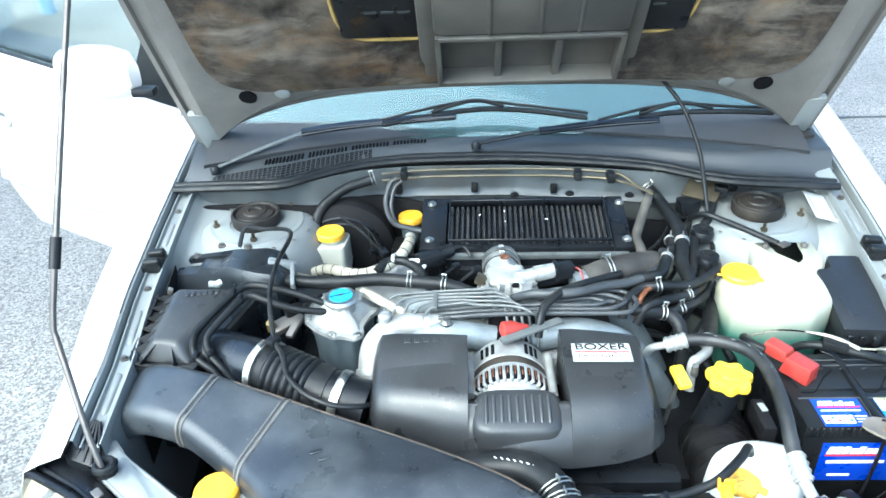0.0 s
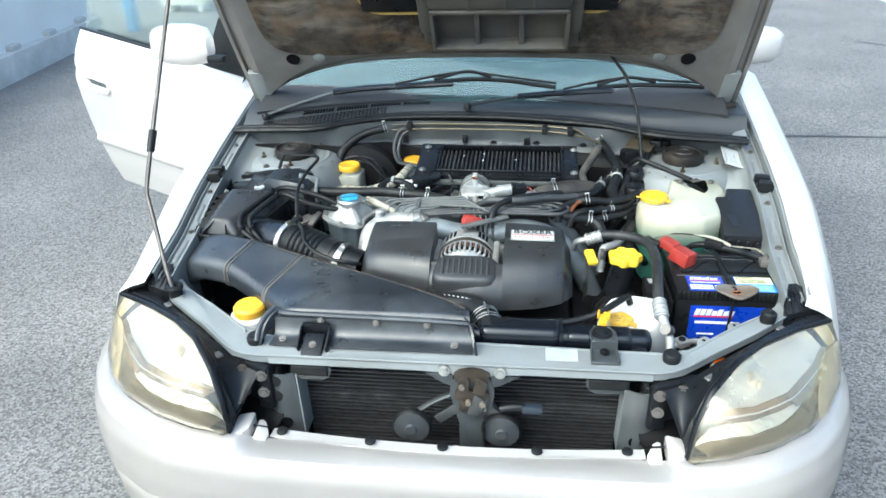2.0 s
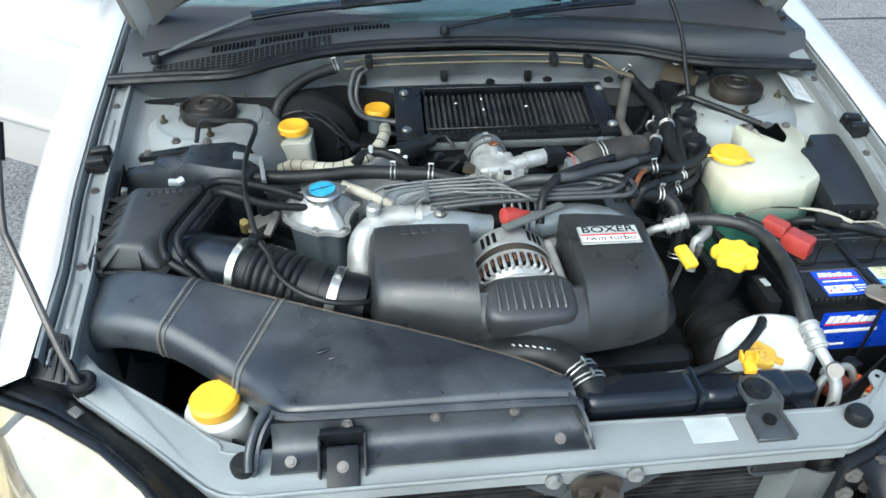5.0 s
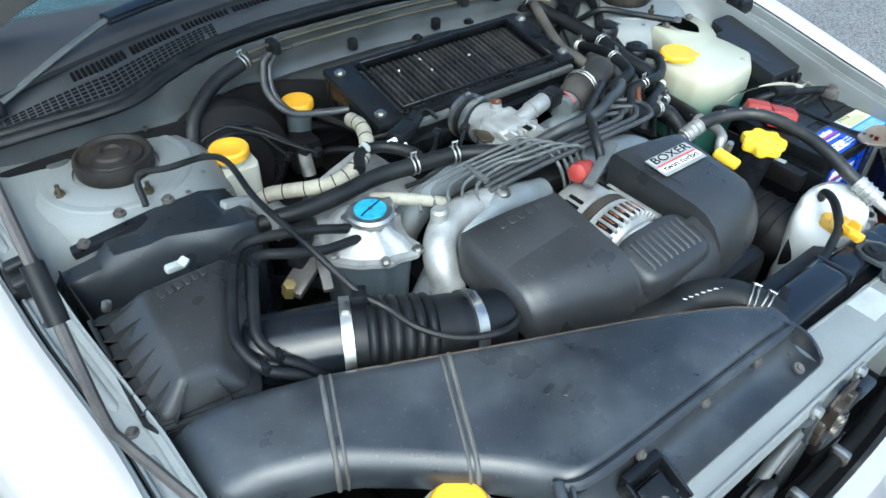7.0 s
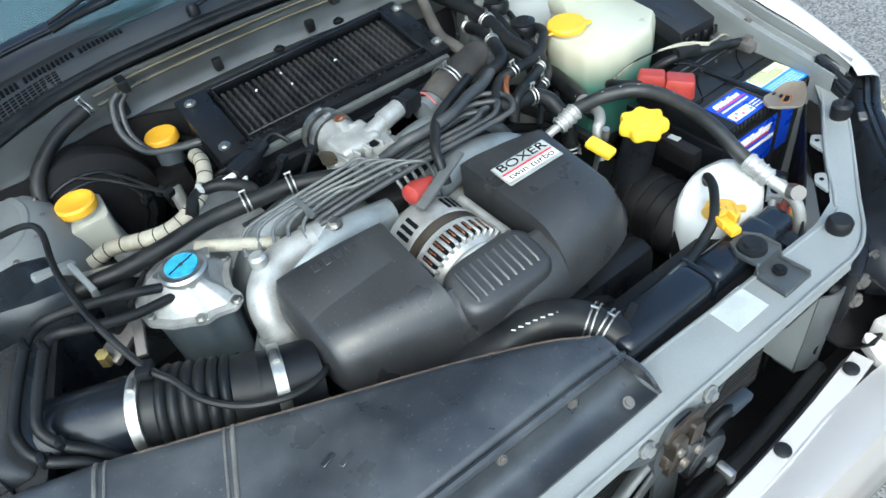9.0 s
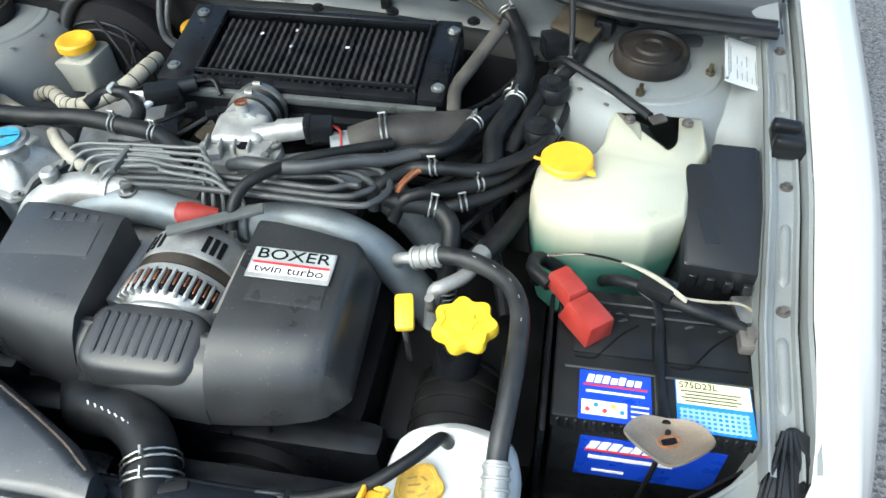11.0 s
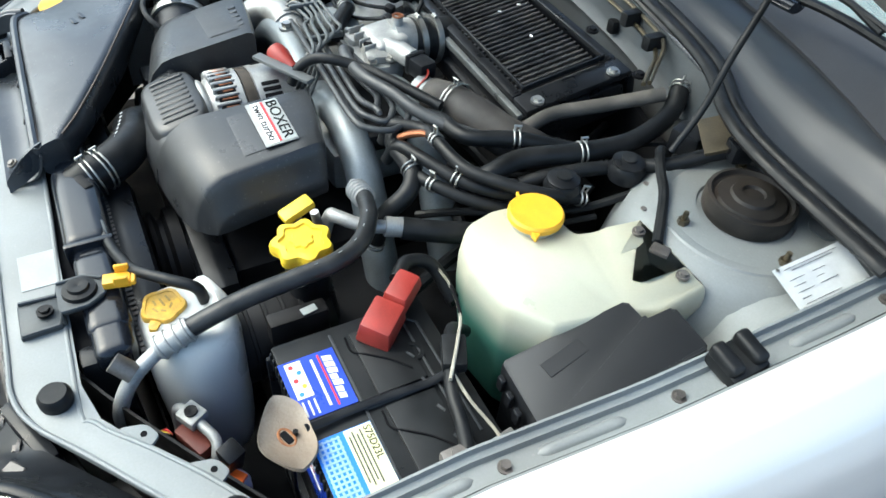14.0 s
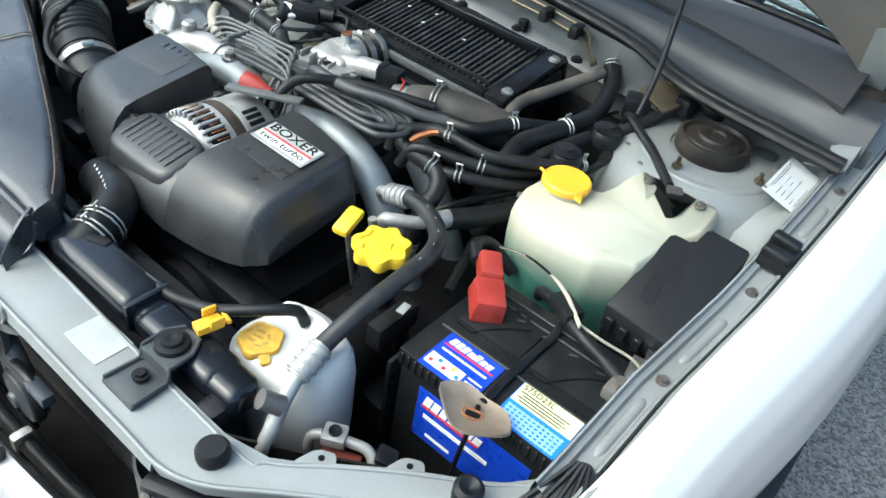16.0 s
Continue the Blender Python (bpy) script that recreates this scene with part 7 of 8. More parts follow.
for name, pts, r, m, lab in hoses:
    h = thing(name, lab, "hose", "engine hoses")
    part("hose", tube(pts, r, 8, 12), m, h)
    if name == "heater_hose" and r < 0.0140:
        spring_clip("spring_clip", pts[3 if len(pts) > 5 else 1], Vector(pts[3 if len(pts) > 5 else 1]) - Vector(pts[2 if len(pts) > 5 else 0]), r, h)
        spring_clip("spring_clip", pts[-1], Vector(pts[-1]) - Vector(pts[-2]), r, h)
cp = thing("copper_pipe", "short bare copper pipe stubs", "pipe")
part("pipe", tube([(0.225, 0.44, 0.758), (0.228, 0.455, 0.783), (0.245, 0.478, 0.796), (0.262, 0.486, 0.800)], 0.0048, 6, 8), COPPER, cp)
for x, y, z in ((0.392, 0.602, 0.785), (0.405, 0.69, 0.795)):
    c = thing("filter_can", "round black plastic valve can in a hose", "valve")
    part("can", lathe((x, y, z), [(0.014, -0.02), (0.022, -0.016), (0.024, -0.002), (0.020, 0.006), (0.021, 0.009), (0.015, 0.012), (0.0, 0.012)], 26), PLASTIC, c)
    part("cap_ring", lathe((x, y, z + 0.012), [(0.010, 0), (0.010, 0.003), (0.005, 0.004), (0, 0.002)], 18), RUBBER, c)
cb2 = thing("ground_cable", "black cable bolted to the strut tower", "cable")
part("cable", tube([(0.400, 0.76, 0.79), (0.417, 0.725, 0.818), (0.450, 0.700, 0.815), (0.480, 0.682, 0.808), (0.535, 0.630, 0.800)], 0.0065, 6, 8), RUBBER, cb2)
part("lug", rbox((0.545, 0.626, 0.800), (0.022, 0.016, 0.006), 0.003, rot=(0, 0, 30)), LAMPBOLT, cb2)
rb = thing("relay_bracket", "zinc-plated bracket with relay at the bulkhead", "bracket")
part("plate", rbox((0.435, 0.81, 0.835), (0.075, 0.06, 0.006), 0.002, rot=(25, 0, -35)), RUSTBR, rb)
part("relay", rbox((0.40, 0.79, 0.805), (0.04, 0.035, 0.035), 0.005, rot=(0, 0, 20)), PLASTIC, rb)
part("relay", rbox((0.47, 0.80, 0.835), (0.028, 0.028, 0.025), 0.005, rot=(0, 0, -20)), PLASTIC, rb)
bolt("bolt", (0.43, 0.83, 0.848), rb, 0.006, 0.006)

sol = thing("solenoid_valve", "black solenoid valve with pale hose nipples", "valve")
part("valve_body", rbox((-0.150, 0.610, 0.792), (0.052, 0.030, 0.026), 0.005, rot=(0, 0, 24)), PLASTIC, sol)
part("coil", cyl((-0.130, 0.622, 0.795), (-0.108, 0.634, 0.797), 0.013, 0.012, 16), PLASTIC, sol)
part("nipple", tube([(-0.172, 0.600, 0.794), (-0.192, 0.594, 0.796)], 0.005, 3, 10), WHITE, sol)
part("nipple", tube([(-0.160, 0.598, 0.788), (-0.168, 0.578, 0.786)], 0.005, 3, 10), WHITE, sol)
part("wire", tube([(-0.110, 0.632, 0.80), (-0.085, 0.640, 0.80), (-0.07, 0.625, 0.785)], 0.0035, 5, 8), RUBBER, sol)
sbk = thing("sensor_bracket", "grey cast bracket with brass fitting and black plug", "bracket")
part("bracket", rbox((-0.415, 0.470, 0.742), (0.060, 0.030, 0.014), 0.004, rot=(10, -14, 28)), LAMPBOLT, sbk)
part("arm", rbox((-0.395, 0.445, 0.752), (0.014, 0.050, 0.010), 0.003, rot=(20, 0, -20)), LAMPBOLT, sbk)
part("brass_fitting", cyl((-0.442, 0.458, 0.735), (-0.442, 0.450, 0.757), 0.0095, 0.008, 6), mat("brass", (0.42, 0.33, 0.12), 0.4, metal=0.7, var=0.25, dust=0.3), sbk)
part("plug", rbox((-0.405, 0.488, 0.758), (0.034, 0.022, 0.020), 0.004, rot=(0, 10, 30)), PLASTIC, sbk)
part("wire", tube([(-0.390, 0.495, 0.76), (-0.365, 0.52, 0.765), (-0.35, 0.55, 0.755)], 0.0040, 5, 8), RUBBER, sbk)

w = thing("wire_bundle", "thin black hoses and wires behind the washer tank", "wiring", "loose wiring")
for pts, r in (([(0.290, 0.455, 0.700), (0.325, 0.490, 0.722), (0.365, 0.540, 0.738), (0.410, 0.620, 0.752), (0.432, 0.700, 0.775)], 0.0055), ([(0.305, 0.430, 0.690), (0.345, 0.470, 0.712), (0.385, 0.530, 0.722), (0.425, 0.640, 0.745)], 0.0042), ([(0.250, 0.520, 0.735), (0.290, 0.545, 0.748), (0.340, 0.620, 0.752), (0.385, 0.720, 0.770), (0.410, 0.790, 0.790)], 0.0048), ([(0.225, 0.600, 0.760), (0.262, 0.640, 0.764), (0.320, 0.700, 0.766), (0.375, 0.790, 0.782)], 0.0032)):
    part("wire", tube(pts, r, 6, 8), RUBBER, w)
    part("tie", rbox(Vector(pts[2]), (0.006, 2.6 * r, 2.6 * r), 0.001, 1, rot=(0, 0, 45)), WHITE if r > 0.005 else PLASTIC, w)

# ---- right side: washer tank, fuse box, battery ----
wt = thing("washer_tank", "milky washer tank half full of green fluid", "washer tank")
WO = round_poly([(0.390, 0.500), (0.400, 0.462), (0.428, 0.438), (0.470, 0.428), (0.535, 0.436), (0.580, 0.468), (0.592, 0.545), (0.612, 0.585), (0.609, 0.646), (0.566, 0.648), (0.562, 0.590), (0.532, 0.586), (0.530, 0.648), (0.486, 0.648), (0.478, 0.594), (0.464, 0.574), (0.415, 0.568), (0.394, 0.545)], 0.007)


def wt_ring(k, z, ymax=1.0, inset=0.0):
    """Plan ring of the tank; inset draws the rim in along its own normals."""
    c = Vector((0.485, 0.515))
    out = []
    for i, p in enumerate(WO):
        a, b = Vector(WO[i - 1]), Vector(WO[(i + 1) % len(WO)])
        t = (b - a).normalized()
        q = Vector((c.x + (p[0] - c.x) * k, c.y + (p[1] - c.y) * k)) + Vector((-t.y, t.x)) * inset
        rise = 0.016 * min(1.0, max(0.0, (q.y - 0.572) / 0.03)) if z > 0.745 else 0.0
        out.append(Vector((q.x, min(q.y, ymax), z + rise)))
    return out


bm = bmesh.new()
rings_mesh(bm, [wt_ring(0.86, 0.60, 0.575), wt_ring(0.90, 0.64, 0.580), wt_ring(0.97, 0.69, 0.585), wt_ring(1.0, 0.725, 0.592), wt_ring(1.0, 0.742, 0.62), wt_ring(1.0, 0.750), wt_ring(1.0, 0.760), wt_ring(1.0, 0.770, inset=0.0018), wt_ring(1.0, 0.776, inset=0.0045), wt_ring(1.0, 0.780, inset=0.0085)])
part("tank_body", bm, TANK_FLUID, wt, smooth=60)
part("filler_neck", lathe((0.432, 0.536, 0), [(0.030, 0.768), (0.029, 0.786), (0.0, 0.786)], 26), TANK, wt)
wc = part("flip_cap", lathe((0.432, 0.536, 0), [(0.031, 0.785), (0.0335, 0.788), (0.0335, 0.794), (0.031, 0.797), (0.022, 0.7965), (0.0, 0.7985)], 32), ORANGE, wt, "bright yellow flip cap")
part("cap_lip", prism(round_poly([(0.452, 0.515), (0.470, 0.512), (0.458, 0.530)], 0.004), 0.787, 0.793, 0.001), ORANGE, wc)
bm = sweep(bmesh.new(), [Vector((0.397 + 0.009 * math.cos(a), 0.543 + 0.009 * math.sin(a), 0.791)) for a in (2 * math.pi * k / 14 for k in range(15))], 0.0022, 6)
part("hinge_loop", bm, ORANGE, wc)
for x, y in ((0.509, 0.623), (0.584, 0.624)):
    bolt("bolt", (x, y + 0.002, 0.7975), wt, 0.0050, 0.005, LAMPBOLT)

part("tank_bracket", rbox((0.548, 0.622, 0.764), (0.080, 0.085, 0.003), 0.001, 1, rot=(4, 0, 0)), BULKPAINT, wt, "grey steel bracket under the ears")

fb = thing("fuse_box", "black plastic fuse box beside the washer tank", "fuse box")
FO = round_poly([(0.576, 0.410), (0.666, 0.405), (0.670, 0.588), (0.613, 0.590), (0.610, 0.556), (0.581, 0.555)], 0.004)
fz = lambda x, y: 0.753 + (y - 0.405) * 0.225
part("lid", prism(FO, 0.74, 0.76, 0.004, zf0=lambda x, y: fz(x, y) - 0.030, zf1=fz), FUSEBLACK, fb)
part("base", prism([(0.625 + (p[0] - 0.625) * 0.94, 0.50 + (p[1] - 0.50) * 0.94) for p in FO], 0.62, 0.73, 0, zf1=lambda x, y: fz(x, y) - 0.030), PLASTIC, fb)
for k in range(4):
    part("latch", rbox((0.588 + 0.02 * k, 0.4055 - 0.003 * k, 0.735), (0.010, 0.006, 0.018), 0.001, 1), PLASTIC, fb)
part("raised_mark", rbox((0.605, 0.465, fz(0, 0.465) + 0.0005), (0.018, 0.05, 0.001), 0.0003, 1, rot=(11.6, 0, 8)), FUSEBLACK, fb)
part("metal_bracket", rbox((0.655, 0.375, 0.715), (0.040, 0.040, 0.03), 0.002, rot=(0, 0, 10)), STEEL, fb)

bat = thing("car_battery", "black car battery with blue labels in its tray", "battery")
part("case", rbox((0.553, 0.297, 0.612), (0.222, 0.168, 0.184), 0.005), BATT, bat)
top = part("battery_top", rbox((0.553, 0.297, 0.710), (0.228, 0.175, 0.024), 0.004), BATT, bat)
for k in range(24):
    part("edge_rib", rbox((0.446 + 0.0093 * k, 0.2085, 0.711), (0.004, 0.003, 0.018), 0.001, 1), BATT, bat)
for side_x in (0.500, 0.600):
    pl = part("cell_cover", rbox((side_x, 0.318, 0.7235), (0.085, 0.055, 0.004), 0.0015), BATT, bat)
    part("cover_groove", tube([(side_x - 0.04, 0.286, 0.7228), (side_x - 0.02, 0.286, 0.7228), (side_x - 0.008, 0.298, 0.7262), (side_x + 0.008, 0.318, 0.7262), (side_x + 0.028, 0.335, 0.7262)], 0.0012, 4, 6), INK, pl)
for pts in ([(0.450, 0.272, 0.7225), (0.656, 0.272, 0.7225)], [(0.450, 0.352, 0.7225), (0.656, 0.352, 0.7225)], [(0.552, 0.272, 0.7225), (0.552, 0.352, 0.7225)], [(0.458, 0.352, 0.7225), (0.470, 0.366, 0.7225), (0.62, 0.366, 0.7225)], [(0.545, 0.214, 0.7225), (0.545, 0.272, 0.7225)]):
    part("top_ridge", sweep(bmesh.new(), [Vector(p) for p in pts], 0.0015, 6), RUBBER_G, bat)
for k in range(5):
    part("vent_mark", rbox((0.475 + 0.036 * k, 0.340, 0.7262), (0.010, 0.003, 0.0008), 0, rot=(0, 0, 25)), RUBBER_G, bat)
lab1 = part("top_label", rbox((0.503, 0.239, 0.7228), (0.074, 0.060, 0.0008), 0), BLUE, bat, "blue and white printed label")
for k in range(7):
    bm = rbox((0, 0, 0), (0.0066, 0.0098 if k in (0, 1, 2, 4) else 0.0074, 0.0008), 0)
    for v in bm.verts:
        v.co = Vector((v.co.x + 0.25 * v.co.y + 0.4775 + 0.0082 * k, v.co.y + (0.2590 if k in (0, 1, 2, 4) else 0.2578), v.co.z + 0.7234))
    part("logo_block", bm, WHITE, lab1, smooth=0)
part("logo_stripe", rbox((0.503, 0.2508, 0.7235), (0.066, 0.002, 0.0008), 0), REDINK, lab1)
part("print_line", rbox((0.503, 0.2430, 0.7234), (0.060, 0.0026, 0.0008), 0), WHITE, lab1)
part("icon_panel", rbox((0.492, 0.2235, 0.7234), (0.046, 0.017, 0.0008), 0), WHITE, lab1)
for k in range(3):
    part("print_line", rbox((0.528, 0.230 - 0.006 * k, 0.7234), (0.018, 0.0018, 0.0008), 0), WHITE, lab1)
for k, m in enumerate((REDINK, SKYBLUE, REDINK, YELLOW, SKYBLUE)):
    part("icon", lathe((0.475 + 0.0088 * k, 0.2235 + (0.003 if k % 2 else -0.003), 0.7236), [(0.0026, 0), (0.0026, 0.0007), (0, 0.0007)], 14), m, lab1)
lab2 = part("top_label", rbox((0.603, 0.2405, 0.7228), (0.076, 0.060, 0.0008), 0), SKYBLUE, bat, "cream and chequered blue label")
part("cream_panel", rbox((0.603, 0.2560, 0.7234), (0.074, 0.028, 0.0008), 0), CREAM, lab2)
lettering("type_text", "S75D23L", 0.0105, flat(0.588, 0.2645, 0.7241, sx=1.0), INK, lab2, 0.0002)
for k in range(4):
    part("print_line", rbox((0.600, 0.2575 - 0.004 * k, 0.7239), (0.060 - 0.008 * (k % 2), 0.0014, 0.0006), 0), RUBBER_G, lab2)
PALEBLUE = mat("pale_blue_print", (0.30, 0.50, 0.80), 0.4, var=0.1, bump=0.0)
for j in range(5):
    part("chequer_line", rbox((0.602, 0.2145 + 0.0052 * j, 0.7233), (0.068, 0.0022, 0.0006), 0), PALEBLUE, lab2)
for i in range(12):
    part("chequer_line", rbox((0.570 + 0.0058 * i, 0.2249, 0.7235), (0.0022, 0.024, 0.0006), 0), PALEBLUE, lab2)
lab3 = part("front_label", rbox((0.548, 0.2128, 0.643), (0.150, 0.0012, 0.082), 0), BLUE, bat, "blue front label")
for k in range(7):
    bm = rbox((0, 0, 0), (0.0095, 0.0012, 0.015 if k in (0, 1, 2, 4) else 0.011), 0)
    for v in bm.verts:
        v.co = Vector((v.co.x + 0.25 * v.co.z + 0.488 + 0.0116 * k, v.co.y + 0.2118, v.co.z + (0.6690 if k in (0, 1, 2, 4) else 0.6670)))
    part("logo_block", bm, WHITE, lab3, smooth=0)
part("logo_stripe", rbox((0.520, 0.2116, 0.6585), (0.080, 0.0012, 0.0025), 0), REDINK, lab3)
part("print_line", rbox((0.530, 0.2118, 0.644), (0.090, 0.0012, 0.006), 0), WHITE, lab3)
part("print_line", rbox((0.510, 0.2118, 0.615), (0.035, 0.0012, 0.004), 0), WHITE, lab3)
part("negative_post", cyl((0.645, 0.326, 0.720), (0.645, 0.326, 0.740), 0.009, 0.008, 16), LAMPBOLT, bat)
part("vent_plug", lathe((0.507, 0.345, 0.722), [(0.012, 0), (0.012, 0.003), (0.008, 0.003), (0.007, 0.001), (0, 0.001)], 20), BATT, bat)
pt = thing("positive_terminal_cover", "red plastic cover over the positive terminal", "terminal cover")
bm = rbox((0.470, 0.325, 0.741), (0.040, 0.050, 0.030), 0.004, rot=(6, 6, 42), taper=0.86)
rbox((0.445, 0.360, 0.752), (0.032, 0.048, 0.022), 0.005, rot=(4, 4, 40), taper=0.82, bm=bm)
part("cover", bm, RED, pt)
part("red_lead", tube([(0.425, 0.362, 0.748), (0.405, 0.385, 0.748), (0.41, 0.415, 0.735), (0.44, 0.43, 0.70)], 0.0085, 6, 10), RUBBER, pt)
nl = thing("negative_lead", "black battery lead with tape and a steel clamp", "cable")
bm = rbox((0.645, 0.326, 0.733), (0.026, 0.030, 0.016), 0.004)
cyl((0.645, 0.326, 0.738), (0.645, 0.326, 0.749), 0.0085, 0.008, 6, bm=bm)
part("clamp", bm, LAMPBOLT, nl)
part("lead", tube([(0.640, 0.338, 0.736), (0.615, 0.345, 0.740), (0.580, 0.352, 0.746), (0.540, 0.372, 0.746), (0.505, 0.392, 0.735), (0.49, 0.42, 0.70)], 0.0075, 8, 10), RUBBER, nl)
for dz, m in ((0.006, LOOM), (0.0, INK), (0.003, LOOM)):
    part("wire", tube([(0.575, 0.352, 0.752 + dz), (0.540, 0.378, 0.758 + dz), (0.505, 0.400, 0.757), (0.46, 0.412, 0.752), (0.42, 0.42, 0.735)], 0.0019, 8, 6), m, nl)
part("wire", tube([(0.565, 0.360, 0.752), (0.60, 0.362, 0.748), (0.640, 0.372, 0.738), (0.665, 0.37, 0.72)], 0.0018, 8, 6), LOOM, nl)
part("tie", rbox((0.545, 0.372, 0.752), (0.040, 0.026, 0.016), 0.004, rot=(0, 0, -25)), RUBBER, nl)
hd = thing("battery_hold_down", "worn steel battery strap with a rusty end plate", "bracket")
part("strap", sweep(bmesh.new(), [Vector(p) for p in ((0.552, 0.210, 0.7320), (0.551, 0.226, 0.729), (0.549, 0.250, 0.7275), (0.549, 0.300, 0.7275), (0.552, 0.340, 0.7275), (0.548, 0.372, 0.729), (0.530, 0.385, 0.732))], [0.0045, 0.0052, 0.0052, 0.0050, 0.0050, 0.0055, 0.006], 12, squash=0.35), PLASTIC, hd)
bm = bmesh.new()
EL = [(0.044 * math.cos(a) * (1 - 0.16 * abs(math.sin(a))), (0.026 + 0.003 * math.sin(3 * a)) * math.sin(a)) for a in (2 * math.pi * k / 36 for k in range(36))]
rings_mesh(bm, [[Vector((0.553 + x * k, 0.193 + y * k, z + 0.006 * abs(x * k) / 0.036)) for x, y in EL] for k, z in ((0.3, 0.7262), (0.9, 0.7272), (1.0, 0.7300), (0.97, 0.7335), (0.86, 0.7318), (0.5, 0.7300), (0.3, 0.7298))])
part("end_plate", bm, RUSTY, hd, "rust-stained dished steel end plate", smooth=50)
part("slot", rbox((0.554, 0.191, 0.7302), (0.016, 0.007, 0.004), 0.0012, 1, rot=(0, 0, 20)), INK, hd)
part("slot_edge", sweep(bmesh.new(), [Vector((0.554 + 0.0105 * math.cos(a) - 0.002 * math.sin(a), 0.191 + 0.0058 * math.sin(a) + 0.0034 * math.cos(a), 0.7308)) for a in (2 * math.pi * k / 18 for k in range(19))], 0.0015, 6), RUSTORANGE, hd, "flaking orange rust round the slot")
part("hook_bolt", tube([(0.553, 0.200, 0.735), (0.552, 0.196, 0.70), (0.545, 0.194, 0.60), (0.545, 0.21, 0.53)], 0.0028, 6, 6), DARK, hd)
tr = thing("battery_tray", "black plastic battery tray with its side wall", "tray")
part("tray", rbox((0.553, 0.297, 0.512), (0.250, 0.195, 0.016), 0.004), PLASTIC, tr)
part("heat_wall", rbox((0.432, 0.30, 0.605), (0.006, 0.19, 0.18), 0.002), PLASTIC, tr)

# oil filler, dipstick, compressor
of = thing("oil_filler", "yellow lobed oil filler cap on a black neck", "oil filler")
bm = bmesh.new()
ring = lambda k, z: [Vector((0.339 + math.cos(a) * k * (0.0335 + 0.0035 * math.cos(7 * a)), 0.283 + math.sin(a) * k * (0.0335 + 0.0035 * math.cos(7 * a)), z)) for a in (2 * math.pi * i / 56 for i in range(56))]
rings_mesh(bm, [ring(0.96, 0.748), ring(1.0, 0.751), ring(1.0, 0.760), ring(0.95, 0.764), ring(0.72, 0.765), ring(0.69, 0.7625), ring(0.4, 0.7625), ring(0.36, 0.765), ring(0.05, 0.765)])
part("cap", bm, YELLOW, of, "yellow lobed cap")
part("neck", cyl((0.339, 0.283, 0.748), (0.318, 0.300, 0.60), 0.024, 0.030, 22), PLASTIC, of)
dp = thing("dipstick", "oil dipstick with a yellow loop handle", "dipstick")
part("handle", rbox((0.268, 0.300, 0.745), (0.022, 0.044, 0.012), 0.005, rot=(14, 0, 12)), YELLOW, dp)
part("stem", cyl((0.265, 0.300, 0.738), (0.262, 0.325, 0.62), 0.004, seg=8), STEEL, dp)
cmp_ = thing("ac_compressor", "black air-conditioning compressor with a type plate", "compressor")
part("body", lathe((0.335, 0.235, 0.618), [(0.0, -0.07), (0.046, -0.068), (0.054, -0.05), (0.054, 0.06), (0.045, 0.075), (0.0, 0.078)], 32, "y"), DARK, cmp_)
part("clutch", lathe((0.335, 0.150, 0.632), [(0.0, -0.02), (0.058, -0.02), (0.062, -0.014), (0.062, 0.016), (0.0, 0.016)], 32, "y"), DARK, cmp_)
for k in range(5):
    part("body_rib", lathe((0.335, 0.205 + 0.022 * k, 0.618), [(0.0536, -0.002), (0.0566, -0.001), (0.0566, 0.003), (0.0536, 0.004)], 32, "y"), DARK, cmp_)
part("type_plate", rbox((0.395, 0.268, 0.7085), (0.010, 0.018, 0.0012), 0, rot=(0, 0, 8)), PAPER, cmp_)
part("lug", rbox((0.392, 0.255, 0.690), (0.022, 0.07, 0.035), 0.005), DARK, cmp_)

ach = thing("air_conditioning_hose", "thick grey-black hose arching to a bare aluminium pipe", "hose")
ACP = [(0.250, 0.382, 0.740), (0.272, 0.380, 0.753), (0.300, 0.377, 0.762), (0.338, 0.366, 0.768), (0.376, 0.340, 0.772), (0.395, 0.303, 0.772), (0.398, 0.249, 0.768), (0.395, 0.200, 0.758), (0.391, 0.152, 0.739), (0.392, 0.124, 0.728)]
part("hose", tube(ACP[1:], 0.0108, 10, 16), ACHOSE, ach)
for a, b in (((0.262, 0.381, 0.747), (0.297, 0.378, 0.761)), ((0.391, 0.142, 0.735), (0.393, 0.104, 0.720))):
    bm = sweep(bmesh.new(), spline([a, b], 8), [0.0128, 0.0138, 0.0126, 0.0138, 0.0126, 0.0138, 0.0126, 0.0138, 0.012], 18)
    a, b = Vector(a), Vector(b)
    for k in (0.12, 0.38, 0.64, 0.90):
        sweep(bm, [a.lerp(b, k - 0.05), a.lerp(b, k - 0.02), a.lerp(b, k + 0.02), a.lerp(b, k + 0.05)], [0.0128, 0.0150, 0.0150, 0.0128], 18)
    part("ferrule", bm, ALU, ach, "crimped aluminium ferrule")
part("pipe", tube([(0.393, 0.108, 0.721), (0.401, 0.080, 0.706), (0.406, 0.062, 0.685), (0.402, 0.050, 0.65), (0.395, 0.045, 0.60)], 0.0085, 8, 14), ALU, ach)
AP = spline(ACP[1:], 10)
for k in range(20, 50, 6):
    d = (AP[k + 1] - AP[k]).normalized()
    up = Vector((0.1, -0.25, 1)).normalized()
    p = AP[k] + (up - d * up.dot(d)).normalized() * 0.0114
    part("print_mark", sweep(bmesh.new(), [p, p + d * 0.0040], 0.0005, 4), PAPER, ach)
part("service_cap", cyl((0.404, 0.076, 0.708), (0.392, 0.060, 0.722), 0.0112, 0.0105, 20), LAMPBOLT, ach)
